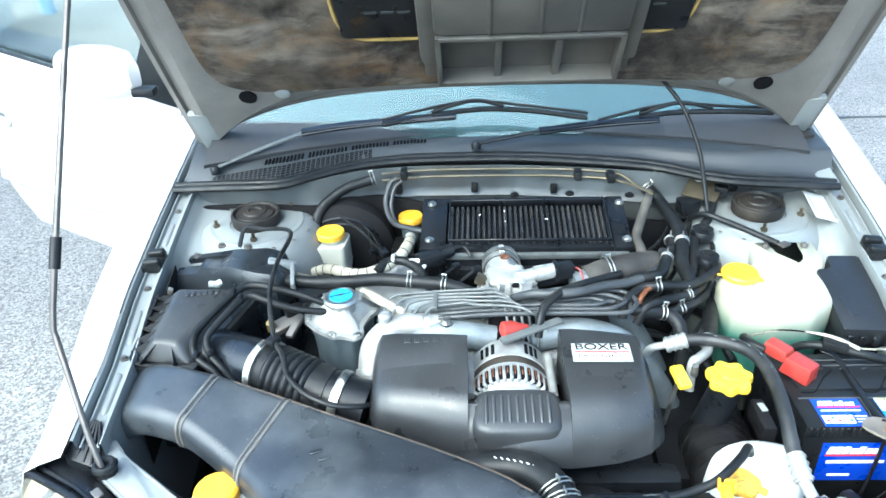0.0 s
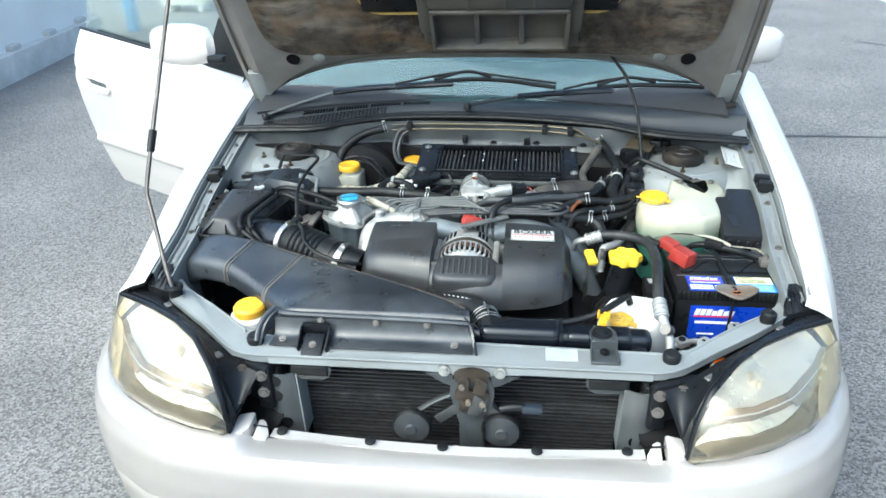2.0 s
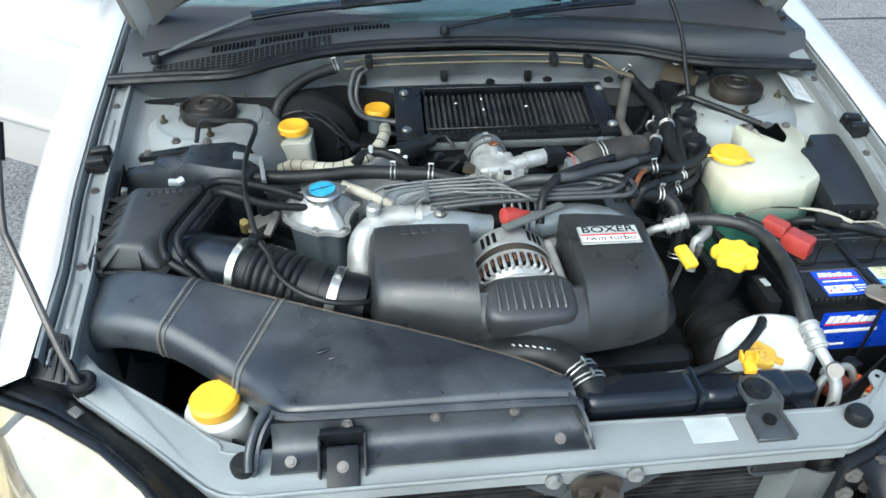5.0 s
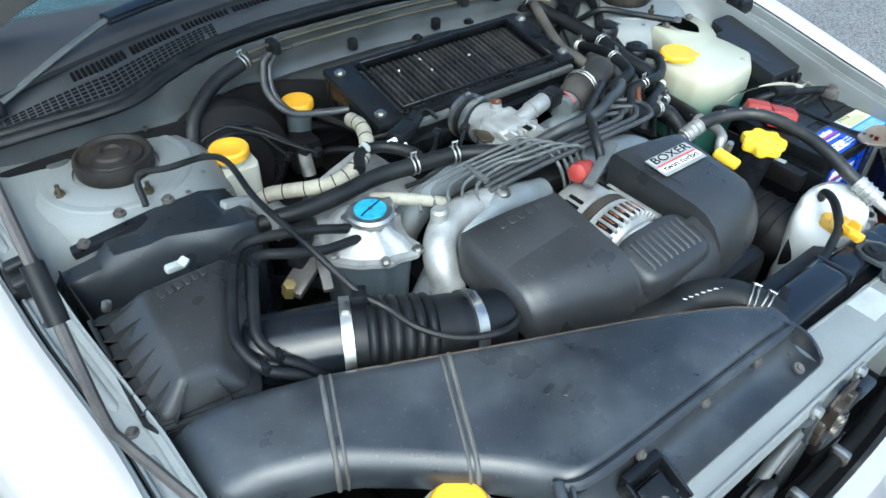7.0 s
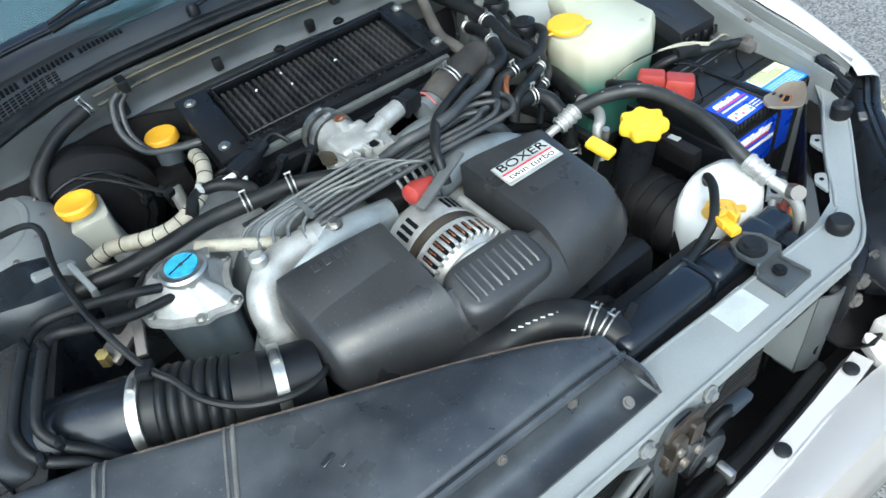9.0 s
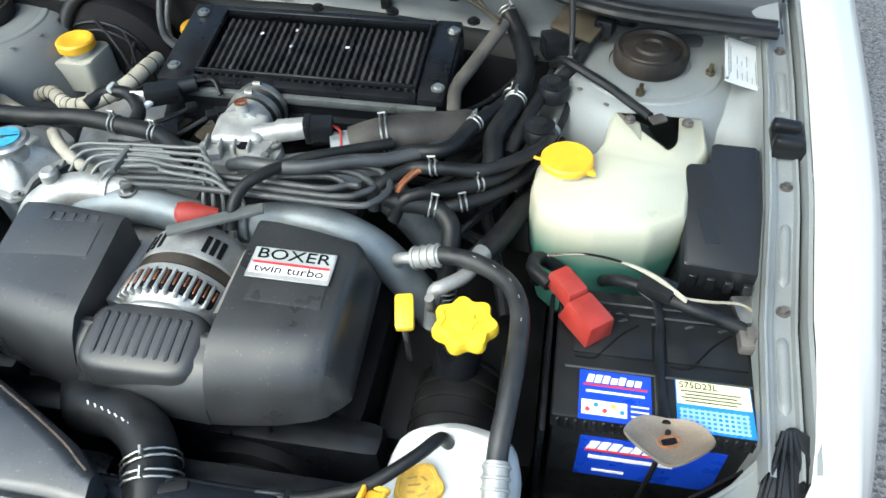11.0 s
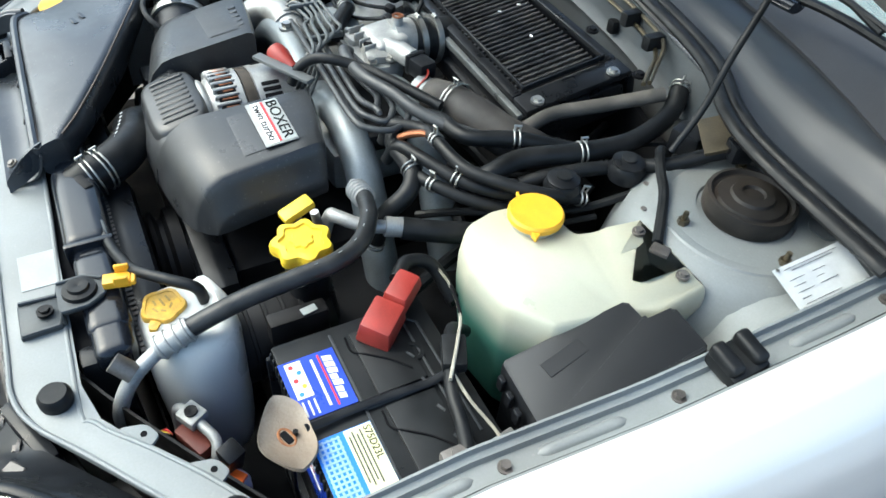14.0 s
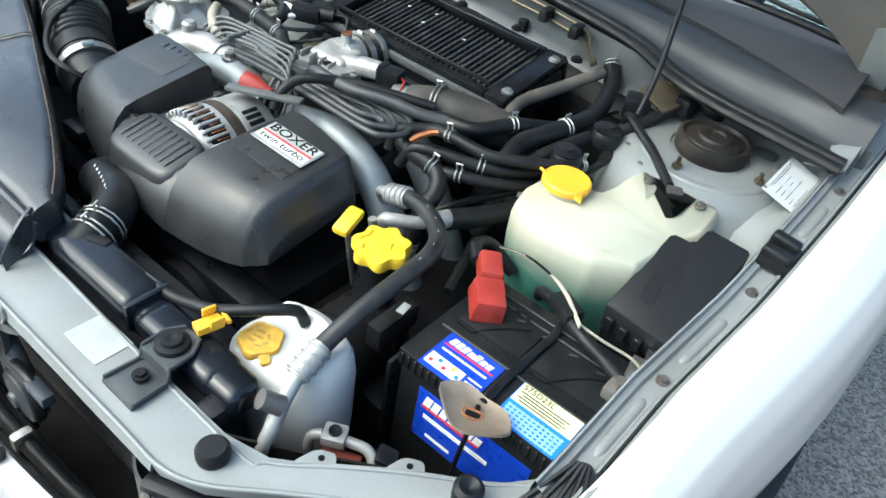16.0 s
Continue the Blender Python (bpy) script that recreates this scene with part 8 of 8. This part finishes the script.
part("start_pipe", tube([(0.265, 0.381, 0.748), (0.242, 0.386, 0.738), (0.235, 0.41, 0.70)], 0.007, 6, 10), ALU, ach)
ac2 = thing("air_conditioning_pipe", "bare bent aluminium pipe above the oil filler", "pipe")
part("pipe", tube([(0.292, 0.320, 0.700), (0.296, 0.332, 0.745), (0.306, 0.338, 0.752), (0.328, 0.362, 0.748), (0.340, 0.400, 0.741)], 0.0085, 8, 12), ALU, ac2)
part("ferrule", tube([(0.336, 0.388, 0.743), (0.345, 0.418, 0.738)], 0.0125, 4, 16), ALU, ac2)
part("valve", cyl((0.296, 0.318, 0.735), (0.294, 0.314, 0.758), 0.006, 0.0055, 12), STEEL, ac2)

LATCHM = mat("dull_latch_steel", (0.075, 0.078, 0.08), 0.5, metal=0.5, var=0.3, scale=30, bump=0.2, dust=0.3, dust_col=(0.10, 0.085, 0.07))
# ---- front: radiator, expansion tank, latch ----
rad = thing("radiator", "radiator with a black plastic top tank and fine dark core", "radiator")
part("top_tank", rbox((0.035, 0.064, 0.690), (0.67, 0.044, 0.040), 0.016, 4), GLOSS, rad)
part("tank_step", rbox((0.118, 0.064, 0.700), (0.160, 0.056, 0.040), 0.018, 4), GLOSS, rad)
part("tank_step", rbox((0.270, 0.064, 0.694), (0.130, 0.048, 0.036), 0.015, 4), GLOSS, rad)
part("tank_rib", rbox((0.197, 0.064, 0.698), (0.008, 0.056, 0.042), 0.003), GLOSS, rad)
for y in (0.030, 0.091):
    part("crimp_rail", rbox((0.030, y, 0.671), (0.650, 0.010, 0.012), 0.002), LINE, rad)
    bm = bmesh.new()
    for k in range(80):
        rbox((-0.288 + 0.0081 * k, y, 0.6775), (0.0046, 0.008, 0.003), 0, bm=bm)
    part("crimp", bm, LAMPBOLT, rad, smooth=0)
part("tank_deck", rbox((0.030, 0.060, 0.668), (0.650, 0.054, 0.010), 0.002), PLASTIC, rad)
part("side_tank", rbox((-0.325, 0.045, 0.54), (0.03, 0.04, 0.30), 0.008), PLASTIC, rad)
part("side_tank", rbox((0.345, 0.045, 0.54), (0.03, 0.04, 0.30), 0.008), PLASTIC, rad)
part("core", rbox((0.0, 0.030, 0.540), (0.66, 0.022, 0.285), 0), INK, rad)
finm = mat("radiator_fin", (0.055, 0.055, 0.058), 0.5, metal=0.5, var=0.4, scale=50, per_object=0.3)
for k in range(27):
    z = 0.425 + 0.0095 * k
    part("cooling_fin", rbox((0.0, 0.014, z), (0.62, 0.006, 0.0032), 0), finm, rad, smooth=0)
part("fan_shroud", rbox((0.18, 0.105, 0.56), (0.30, 0.05, 0.24), 0.02), PLASTIC, rad)
part("fan_shroud", rbox((-0.15, 0.10, 0.56), (0.28, 0.045, 0.24), 0.02), PLASTIC, rad)
rbk = thing("radiator_bracket", "dark grey steel radiator bracket with rubber bush", "bracket")
bm = prism(round_poly([(0.250, -0.022), (0.302, -0.022), (0.300, 0.020), (0.252, 0.020)], 0.004), 0.693, 0.6985, 0.0012)
rbox((0.276, 0.0215, 0.7055), (0.048, 0.0035, 0.019), 0.001, 1, bm=bm)
join(bm, prism(round_poly([(0.252, 0.020), (0.300, 0.020), (0.298, 0.052), (0.286, 0.070), (0.262, 0.070), (0.250, 0.052)], 0.008), 0.7115, 0.716, 0.0012))
rbox((0.276, -0.0225, 0.688), (0.052, 0.003, 0.020), 0.001, 1, bm=bm)
for sx in (-1, 1):
    sweep(bm, [Vector(p) for p in ((0.276 + sx * 0.025, -0.022, 0.700), (0.276 + sx * 0.023, 0.017, 0.700), (0.276 + sx * 0.023, 0.023, 0.717), (0.275 + sx * 0.023, 0.050, 0.717), (0.274 + sx * 0.012, 0.068, 0.717))], 0.0022, 6)
part("plate", bm, BRACKETGREY, rbk, "black pressed steel plate with rolled edges")
part("bush", lathe((0.273, 0.044, 0.716), [(0.019, 0), (0.018, 0.005), (0.012, 0.006), (0.011, 0.010), (0.005, 0.0105), (0.0, 0.009)], 24), RUBBER, rbk)
bolt("bolt", (0.276, 0.004, 0.703), rbk, 0.006, 0.005, DARK)
bm = rbox((0.279, 0.084, 0.722), (0.016, 0.030, 0.010), 0.002, rot=(0, 0, -12))
rbox((0.270, 0.092, 0.730), (0.004, 0.016, 0.012), 0.001, 1, rot=(0, 0, -12), bm=bm)
rbox((0.290, 0.088, 0.730), (0.004, 0.016, 0.012), 0.001, 1, rot=(0, 0, -12), bm=bm)
rbox((0.283, 0.102, 0.726), (0.024, 0.005, 0.006), 0.001, 1, rot=(0, 0, -12), bm=bm)
part("hose_guide", bm, ORANGE, rbk, "yellow plastic hose guide")

et = thing("expansion_tank", "white coolant expansion tank with an aged yellow cap", "coolant tank")
EO = round_poly([(0.266, 0.118), (0.296, 0.086), (0.375, 0.090), (0.420, 0.128), (0.412, 0.186), (0.345, 0.200), (0.280, 0.176)], 0.025)
def er(k, z):
    """Plan ring of the tank, rising to a dome towards the engine."""
    out = []
    for p in EO:
        x, y = 0.345 + (p[0] - 0.345) * k, 0.142 + (p[1] - 0.142) * k
        s_ = min(1.0, max(0.0, (y - 0.152) / 0.026, (x - 0.362) / 0.035))
        out.append(Vector((x, y, z + 0.024 * s_ * s_ * (3 - 2 * s_) * min(1.0, max(0.0, (z - 0.60) / 0.06)))))
    return out



bm = bmesh.new()
rings_mesh(bm, [er(0.85, 0.50), er(0.95, 0.54), er(1.0, 0.60), er(1.0, 0.655), er(0.95, 0.678), er(0.84, 0.692), er(0.66, 0.698), er(0.5, 0.6985), er(0.34, 0.6985), er(0.18, 0.6985), er(0.04, 0.6985)])
part("tank_body", bm, TANK_W, et, smooth=60)
bm = bmesh.new()
lobed = lambda k, z: [Vector((0.317 + math.cos(a) * k * (0.0245 + 0.0016 * math.cos(5 * a)), 0.122 + math.sin(a) * k * (0.0245 + 0.0016 * math.cos(5 * a)), z)) for a in (2 * math.pi * i / 50 for i in range(50))]
rings_mesh(bm, [lobed(0.94, 0.690), lobed(1.0, 0.694), lobed(1.0, 0.7005), lobed(0.95, 0.7035), lobed(0.80, 0.7035), lobed(0.77, 0.7022), lobed(0.10, 0.7022)])
ec = part("cap", bm, AGEDCAP, et, "worn yellow cap with faded moulded marks")
part("cap_tab", prism(round_poly([(0.331, 0.106), (0.344, 0.100), (0.350, 0.108), (0.338, 0.116)], 0.003), 0.695, 0.701, 0.0015), AGEDCAP, ec)
bm = bmesh.new()
for x, y, l, a in ((-0.008, 0.007, 0.010, 20), (0.004, 0.008, 0.007, -30), (-0.004, 0.0, 0.013, 15), (0.009, -0.001, 0.006, 60), (-0.006, -0.008, 0.008, 10), (0.005, -0.009, 0.009, 30)):
    rbox((0.317 + x, 0.122 + y, 0.7024), (l, 0.0022, 0.0008), 0, rot=(0, 0, a), bm=bm)
part("cap_marks", bm, FOAM, ec)
part("overflow_hose", tube([(0.340, 0.166, 0.712), (0.332, 0.160, 0.730), (0.313, 0.136, 0.734), (0.275, 0.105, 0.726), (0.246, 0.095, 0.718), (0.20, 0.085, 0.712), (0.12, 0.080, 0.712)], 0.0068, 8, 10), RUBBER, et)
part("hose_nozzle", tube([(0.20, 0.085, 0.712), (0.165, 0.082, 0.713)], 0.0060, 3, 10), LINE, et)

uh = thing("radiator_hose", "thick black upper radiator hose with wire clamps", "hose")
UH = [(0.060, 0.062, 0.694), (0.052, 0.088, 0.702), (0.030, 0.125, 0.706), (-0.01, 0.150, 0.702), (-0.06, 0.160, 0.690), (-0.10, 0.20, 0.66)]
part("hose", tube(UH, 0.0275, 10, 22), RUBBER, uh)
spring_clip("spring_clip", (0.053, 0.085, 0.701), (-0.3, 1, 0.2), 0.0278, uh)
spring_clip("spring_clip", (0.046, 0.100, 0.704), (-0.5, 1, 0.1), 0.0278, uh)
bm = bmesh.new()
for k in range(9):
    t = k / 8
    p = Vector((0.036 - 0.075 * t, 0.119 + 0.036 * t - 0.01 * t * t, 0.7325 - 0.003 * t))
    rbox(p, (0.0055, 0.0013, 0.0008), 0, rot=(-6, 0, 150 - 20 * t), bm=bm)
part("print_marks", bm, WHITE, uh, "white printed marks")
part("thermo_clip", rbox((0.085, 0.075, 0.716), (0.03, 0.012, 0.012), 0.003, rot=(0, 0, 20)), DARK, uh)

cd = thing("filler_tank", "small white tank with a yellow cap below the intake duct", "reservoir")
part("tank_body", lathe((-0.448, 0.106, 0), [(0.036, 0.58), (0.044, 0.62), (0.047, 0.670), (0.042, 0.688), (0.030, 0.693), (0.0, 0.693)], 26), TANK_W, cd)
part("cap", lathe((-0.448, 0.106, 0), [(0.030, 0.690), (0.033, 0.694), (0.033, 0.708), (0.029, 0.713), (0.012, 0.7135), (0.0, 0.712)], 30), ORANGE, cd, "yellow ribbed cap")

for x in (-0.086, 0.088):
    hn_ = thing("horn", "round black horn in front of the radiator", "horn", "horns")
    part("horn_shell", lathe((x, -0.046, 0.548), [(0.0, -0.020), (0.010, -0.020), (0.012, -0.016), (0.034, -0.012), (0.037, -0.004), (0.034, 0.008), (0.0, 0.012)], 30, "y"), HORNDUST, hn_)
    part("rim", lathe((x, -0.046, 0.548), [(0.0355, -0.0105), (0.039, -0.006), (0.039, 0.0), (0.0355, 0.004)], 30, "y"), DARK, hn_)
    part("mount", tube([(x, -0.04, 0.568), (x * 0.6 + 0.014, -0.038, 0.605), (0.032, -0.038, 0.64)], 0.008, 5, 8, squash=0.4), BRACKETGREY, hn_)

latch = thing("bonnet_latch", "greasy steel bonnet latch below the crossmember", "latch")
def latch_part(name, outline, z0, z1, material, r=0.006, bev=0.002, label=""):
    """An upright plate facing forward: outline in x and z about the latch's middle."""
    b = prism(round_poly(outline, r), z0, z1, bev)
    bmesh.ops.transform(b, matrix=Matrix.Translation((0.032, -0.046, 0.632)) @ Euler((math.pi / 2, 0, 0)).to_matrix().to_4x4(), verts=b.verts)
    return part(name, b, material, latch, label)


GREASE = mat("greasy_steel", (0.042, 0.034, 0.026), 0.45, metal=0.4, var=0.6, scale=45, bump=0.4, dust=0.5, dust_col=(0.07, 0.052, 0.034))
latch_part("latch_plate", [(0.043 * math.cos(a), 0.002 + 0.056 * math.sin(a)) for a in (2 * math.pi * k / 12 for k in range(12))], -0.004, 0.004, BRACKETGREY, 0.02)
latch_part("latch_mouth", [(-0.016, 0.042), (0.020, 0.042), (0.014, 0.060), (-0.012, 0.060)], 0.003, 0.0062, INK, 0.006, 0.0)
latch_part("hook_block", [(-0.028, 0.008), (-0.006, 0.010), (-0.004, 0.044), (-0.024, 0.042)], 0.003, 0.018, GREASE)
latch_part("hook_block", [(0.002, 0.010), (0.024, 0.006), (0.030, 0.036), (0.008, 0.046)], 0.003, 0.016, GREASE)
latch_part("hook_block", [(-0.026, -0.036), (-0.008, -0.040), (-0.004, -0.012), (-0.022, -0.008)], 0.003, 0.012, GREASE)
latch_part("cover_plate", [(-0.030, 0.030), (0.030, 0.032), (0.034, 0.052), (0.016, 0.062), (-0.020, 0.060), (-0.034, 0.050)], 0.006, 0.0095, GREASE, 0.004, 0.001)
latch_part("pawl", [(-0.034, -0.010), (0.034, -0.016), (0.032, 0.010), (-0.030, 0.014)], 0.004, 0.012, GREASE, 0.008)
latch_part("release_lever", [(-0.010, -0.040), (0.012, -0.044), (0.026, -0.006), (0.006, 0.006)], 0.008, 0.016, LATCHM, 0.006)
for p in ((0.026, -0.062, 0.622), (0.052, -0.060, 0.618), (0.014, -0.062, 0.658)):
    part("rivet", cyl(p, (p[0], p[1] - 0.006, p[2]), 0.0065, 0.0055, 14), RUSTY, latch)
part("spring", sweep(bmesh.new(), [Vector((0.058 + 0.005 * math.cos(k * 0.8), -0.060 + 0.005 * math.sin(k * 0.8), 0.602 + 0.0007 * k)) for k in range(42)], 0.0010, 6), LATCHM, latch)
part("lever", rbox((0.056, -0.064, 0.560), (0.004, 0.004, 0.080), 0.001, rot=(10, 3, 0)), DARK, latch)
for side in (-1, 1):
    part("stay", rbox((0.032 + side * 0.045, -0.044, 0.580), (0.062, 0.005, 0.020), 0.002, rot=(0, side * 40, 0)), LATCHM, latch)
    part("wing_plate", prism([(0.032 + side * 0.036, -0.048), (0.032 + side * 0.060, -0.048), (0.032 + side * 0.090, -0.042), (0.032 + side * 0.036, -0.038)], 0.648, 0.672, 0.002, zf0=lambda x, y: 0.642 + (abs(x - 0.032) - 0.03) * 0.48), BRACKETGREY, latch)
    bolt("bolt", (0.032 + side * 0.052, -0.046, 0.680), latch, 0.0075, 0.007, STEEL, (0, -1, 0.2))
latch_part("centre_stay", [(-0.034, -0.050), (0.034, -0.050), (0.022, -0.075), (0.022, -0.20), (-0.026, -0.20), (-0.026, -0.075)], -0.008, -0.003, BRACKETGREY, 0.008)
sn = thing("temperature_sensor", "black ambient sensor on a bracket", "sensor")
part("sensor_body", tube([(0.085, -0.05, 0.600), (0.115, -0.05, 0.606), (0.135, -0.05, 0.604)], [0.008] * 17, 8, 10), PLASTIC, sn)
part("connector", rbox((0.145, -0.05, 0.604), (0.04, 0.016, 0.016), 0.004), mat("blue_grey_plug", (0.022, 0.030, 0.042), 0.45), sn)

pt2 = thing("power_steering_pipe", "black cooler pipe with bright clips in front of the radiator", "pipe")
part("pipe", tube([(-0.33, -0.062, 0.500), (-0.1, -0.072, 0.498), (0.15, -0.072, 0.498), (0.34, -0.058, 0.500)], 0.010, 8, 12), RUBBER, pt2)
for x in (-0.13, 0.11, 0.0):
    part("pipe_clip", rbox((x, -0.074, 0.503), (0.014, 0.026, 0.026), 0.005), STEEL, pt2)
xm = thing("bumper_beam", "dark steel bumper beam behind the bumper skin", "beam")
part("beam", rbox((0.0, -0.075, 0.445), (1.05, 0.05, 0.075), 0.012), DARK, xm)
for side in (-1, 1):
    st = thing("radiator_side_stay", "grey painted side panel beside the radiator", "panel", "radiator side panels")
    bm = rbox((side * 0.354, -0.010, 0.55), (0.020, 0.04, 0.20), 0.005, rot=(0, side * 4, 0))
    part("stay_panel", bm, LATCHM, st)
    for z in (0.635, 0.600):
        part("rubber_grommet", cyl((side * 0.352, -0.036, z), (side * 0.352, -0.048, z), 0.014, 0.012, 18), RUBBER, st)
    part("tow_hole", cyl((side * 0.355, -0.036, 0.49), (side * 0.355, -0.039, 0.49), 0.014, 0.014, 18), INK, st)
    lg = thing("radiator_top_pad", "black rubber pad hanging under the crossmember", "pad", "rubber pads")
    part("pad", rbox((side * 0.285, -0.030, 0.655), (0.075, 0.012, 0.024), 0.010, 3), RUBBER, lg)

# small fittings by the battery and the headlamp
fit_ = thing("pipe_flange", "square aluminium pipe flange with short bent pipes", "pipe fitting")
part("flange", rbox((0.441, 0.117, 0.655), (0.026, 0.024, 0.014), 0.003, rot=(0, 0, 30)), ALU, fit_)
part("bolt_head", lathe((0.441, 0.117, 0.662), [(0.007, 0), (0.007, 0.003), (0.004, 0.003), (0, 0.001)], 14), DARK, fit_)
part("pipe", tube([(0.452, 0.122, 0.652), (0.475, 0.132, 0.648), (0.488, 0.128, 0.635), (0.49, 0.12, 0.60)], 0.006, 6, 10), ALU, fit_)
part("pipe", tube([(0.430, 0.112, 0.652), (0.418, 0.104, 0.642), (0.418, 0.10, 0.60)], 0.006, 6, 10), ALU, fit_)
cn = thing("wiring_plug", "brown and black wiring plugs behind the headlamp", "connector")
part("brown_plug", rbox((0.455, 0.112, 0.628), (0.046, 0.020, 0.018), 0.004, rot=(0, 0, 25)), mat("brown_plastic", (0.16, 0.035, 0.022), 0.5, var=0.2), cn)
part("black_plug", rbox((0.488, 0.140, 0.622), (0.024, 0.024, 0.055), 0.005, rot=(0, 15, 25)), PLASTIC, cn)
for m, o in ((YELLOW, 0.0), (REDINK, 0.006), (INK, -0.006)):
    part("wire", tube([(0.447, 0.092, 0.642), (0.435, 0.08 + o, 0.638), (0.43, 0.065 + o, 0.615)], 0.0018, 5, 6), m, cn)
lt = thing("lamp_rear_housing", "white lamp bulb holder with orange lens edge", "lamp holder")
part("holder", rbox((0.508, 0.128, 0.592), (0.036, 0.046, 0.040), 0.008, rot=(0, 0, 40)), TANK_W, lt)
part("orange_edge", rbox((0.510, 0.130, 0.612), (0.028, 0.036, 0.006), 0.002, rot=(0, 0, 40)), ORANGE_LENS, lt)

pla = thing("type_plate", "white printed maker's plate on the inner wing", "plate")
Q = [Vector(p) for p in ((0.632, 0.697, 0.8215), (0.682, 0.698, 0.8065), (0.686, 0.788, 0.8215), (0.637, 0.788, 0.8365))]
bm = patch(lambda u, v: Q[0].lerp(Q[1], u).lerp(Q[3].lerp(Q[2], u), v), 2, 2, 0.0012)
part("plate", bm, PLATE, pla)
on_plate = lambda u, v: Q[0].lerp(Q[1], u).lerp(Q[3].lerp(Q[2], u), v) + Vector((0, 0, 0.0013))
for u, v0, v1 in ((0.10, 0.12, 0.86), (0.16, 0.20, 0.78), (0.34, 0.10, 0.30), (0.34, 0.42, 0.60), (0.48, 0.10, 0.26), (0.48, 0.42, 0.52), (0.62, 0.10, 0.32), (0.62, 0.42, 0.66), (0.76, 0.10, 0.22), (0.88, 0.10, 0.60)):
    part("print_bar", sweep(bmesh.new(), [on_plate(u, v0), on_plate(u, v1)], 0.0004, 4), LINE, pla)
for u, v in ((0.05, 0.05), (0.95, 0.05), (0.05, 0.95), (0.95, 0.95)):
    part("rivet", cyl(on_plate(u, v) - Vector((0, 0, 0.001)), on_plate(u, v) + Vector((0, 0, 0.001)), 0.002, seg=10), STEEL, pla)

# ---- background ----
wall = thing("boundary_wall", "white painted wall on a pale kerb along the car park", "wall")
WA, WB = Vector((-3.3, -3.0, 0)), Vector((-4.62, 6.65, 0))
wd = (WB - WA).normalized()
wnrm = Vector((-wd.y, wd.x, 0))
bm = patch(lambda u, v: WA.lerp(WB, u) + Vector((0, 0, 0.22 + 0.95 * v)) + wnrm * 0.10, 12, 4, 0.15)
part("wall_panel", bm, WALLWHITE, wall)
bm = prism([tuple((WA + wnrm * 0.0)[:2]), tuple((WB + wnrm * 0.0)[:2]), tuple((WB + wnrm * 0.30)[:2]), tuple((WA + wnrm * 0.30)[:2])], 0.0, 0.23, 0.02)
part("kerb", bm, CONCRETE, wall)
for k in range(14):
    p = WA.lerp(WB, (k + 0.5) / 14) + wnrm * 0.085 + Vector((0, 0, 0.25))
    part("base_stone", rbox(p, (0.10, 0.16, 0.06), 0.02, rot=(0, 0, math.degrees(math.atan2(wd.y, wd.x)) + 90)), CONCRETE, wall)
post = thing("blue_post", "pale blue painted steel post", "post")
part("post", rbox((-4.46, 7.02, 1.2), (0.11, 0.11, 2.4), 0.02), BLUEPOST, post)

unit = thing("outdoor_unit", "pale beige air-conditioning outdoor unit on the ground", "outdoor unit")
UB = mat("beige_cabinet", (0.55, 0.54, 0.48), 0.5, var=0.1, scale=3, bump=0.05, dust=0.3, dust_col=(0.35, 0.33, 0.28))
part("cabinet", rbox((-4.42, 8.45, 0.42), (0.62, 0.28, 0.66), 0.02), UB, unit)
part("fan_grille", lathe((-4.50, 8.30, 0.46), [(0.0, 0.0), (0.20, 0.0), (0.215, -0.012), (0.20, -0.02), (0.05, -0.02), (0.0, -0.02)], 28, "y"), DARK, unit)
for dx in (-0.22, 0.22):
    part("foot", rbox((-4.42 + dx, 8.45, 0.045), (0.06, 0.30, 0.09), 0.01), CONCRETE, unit)
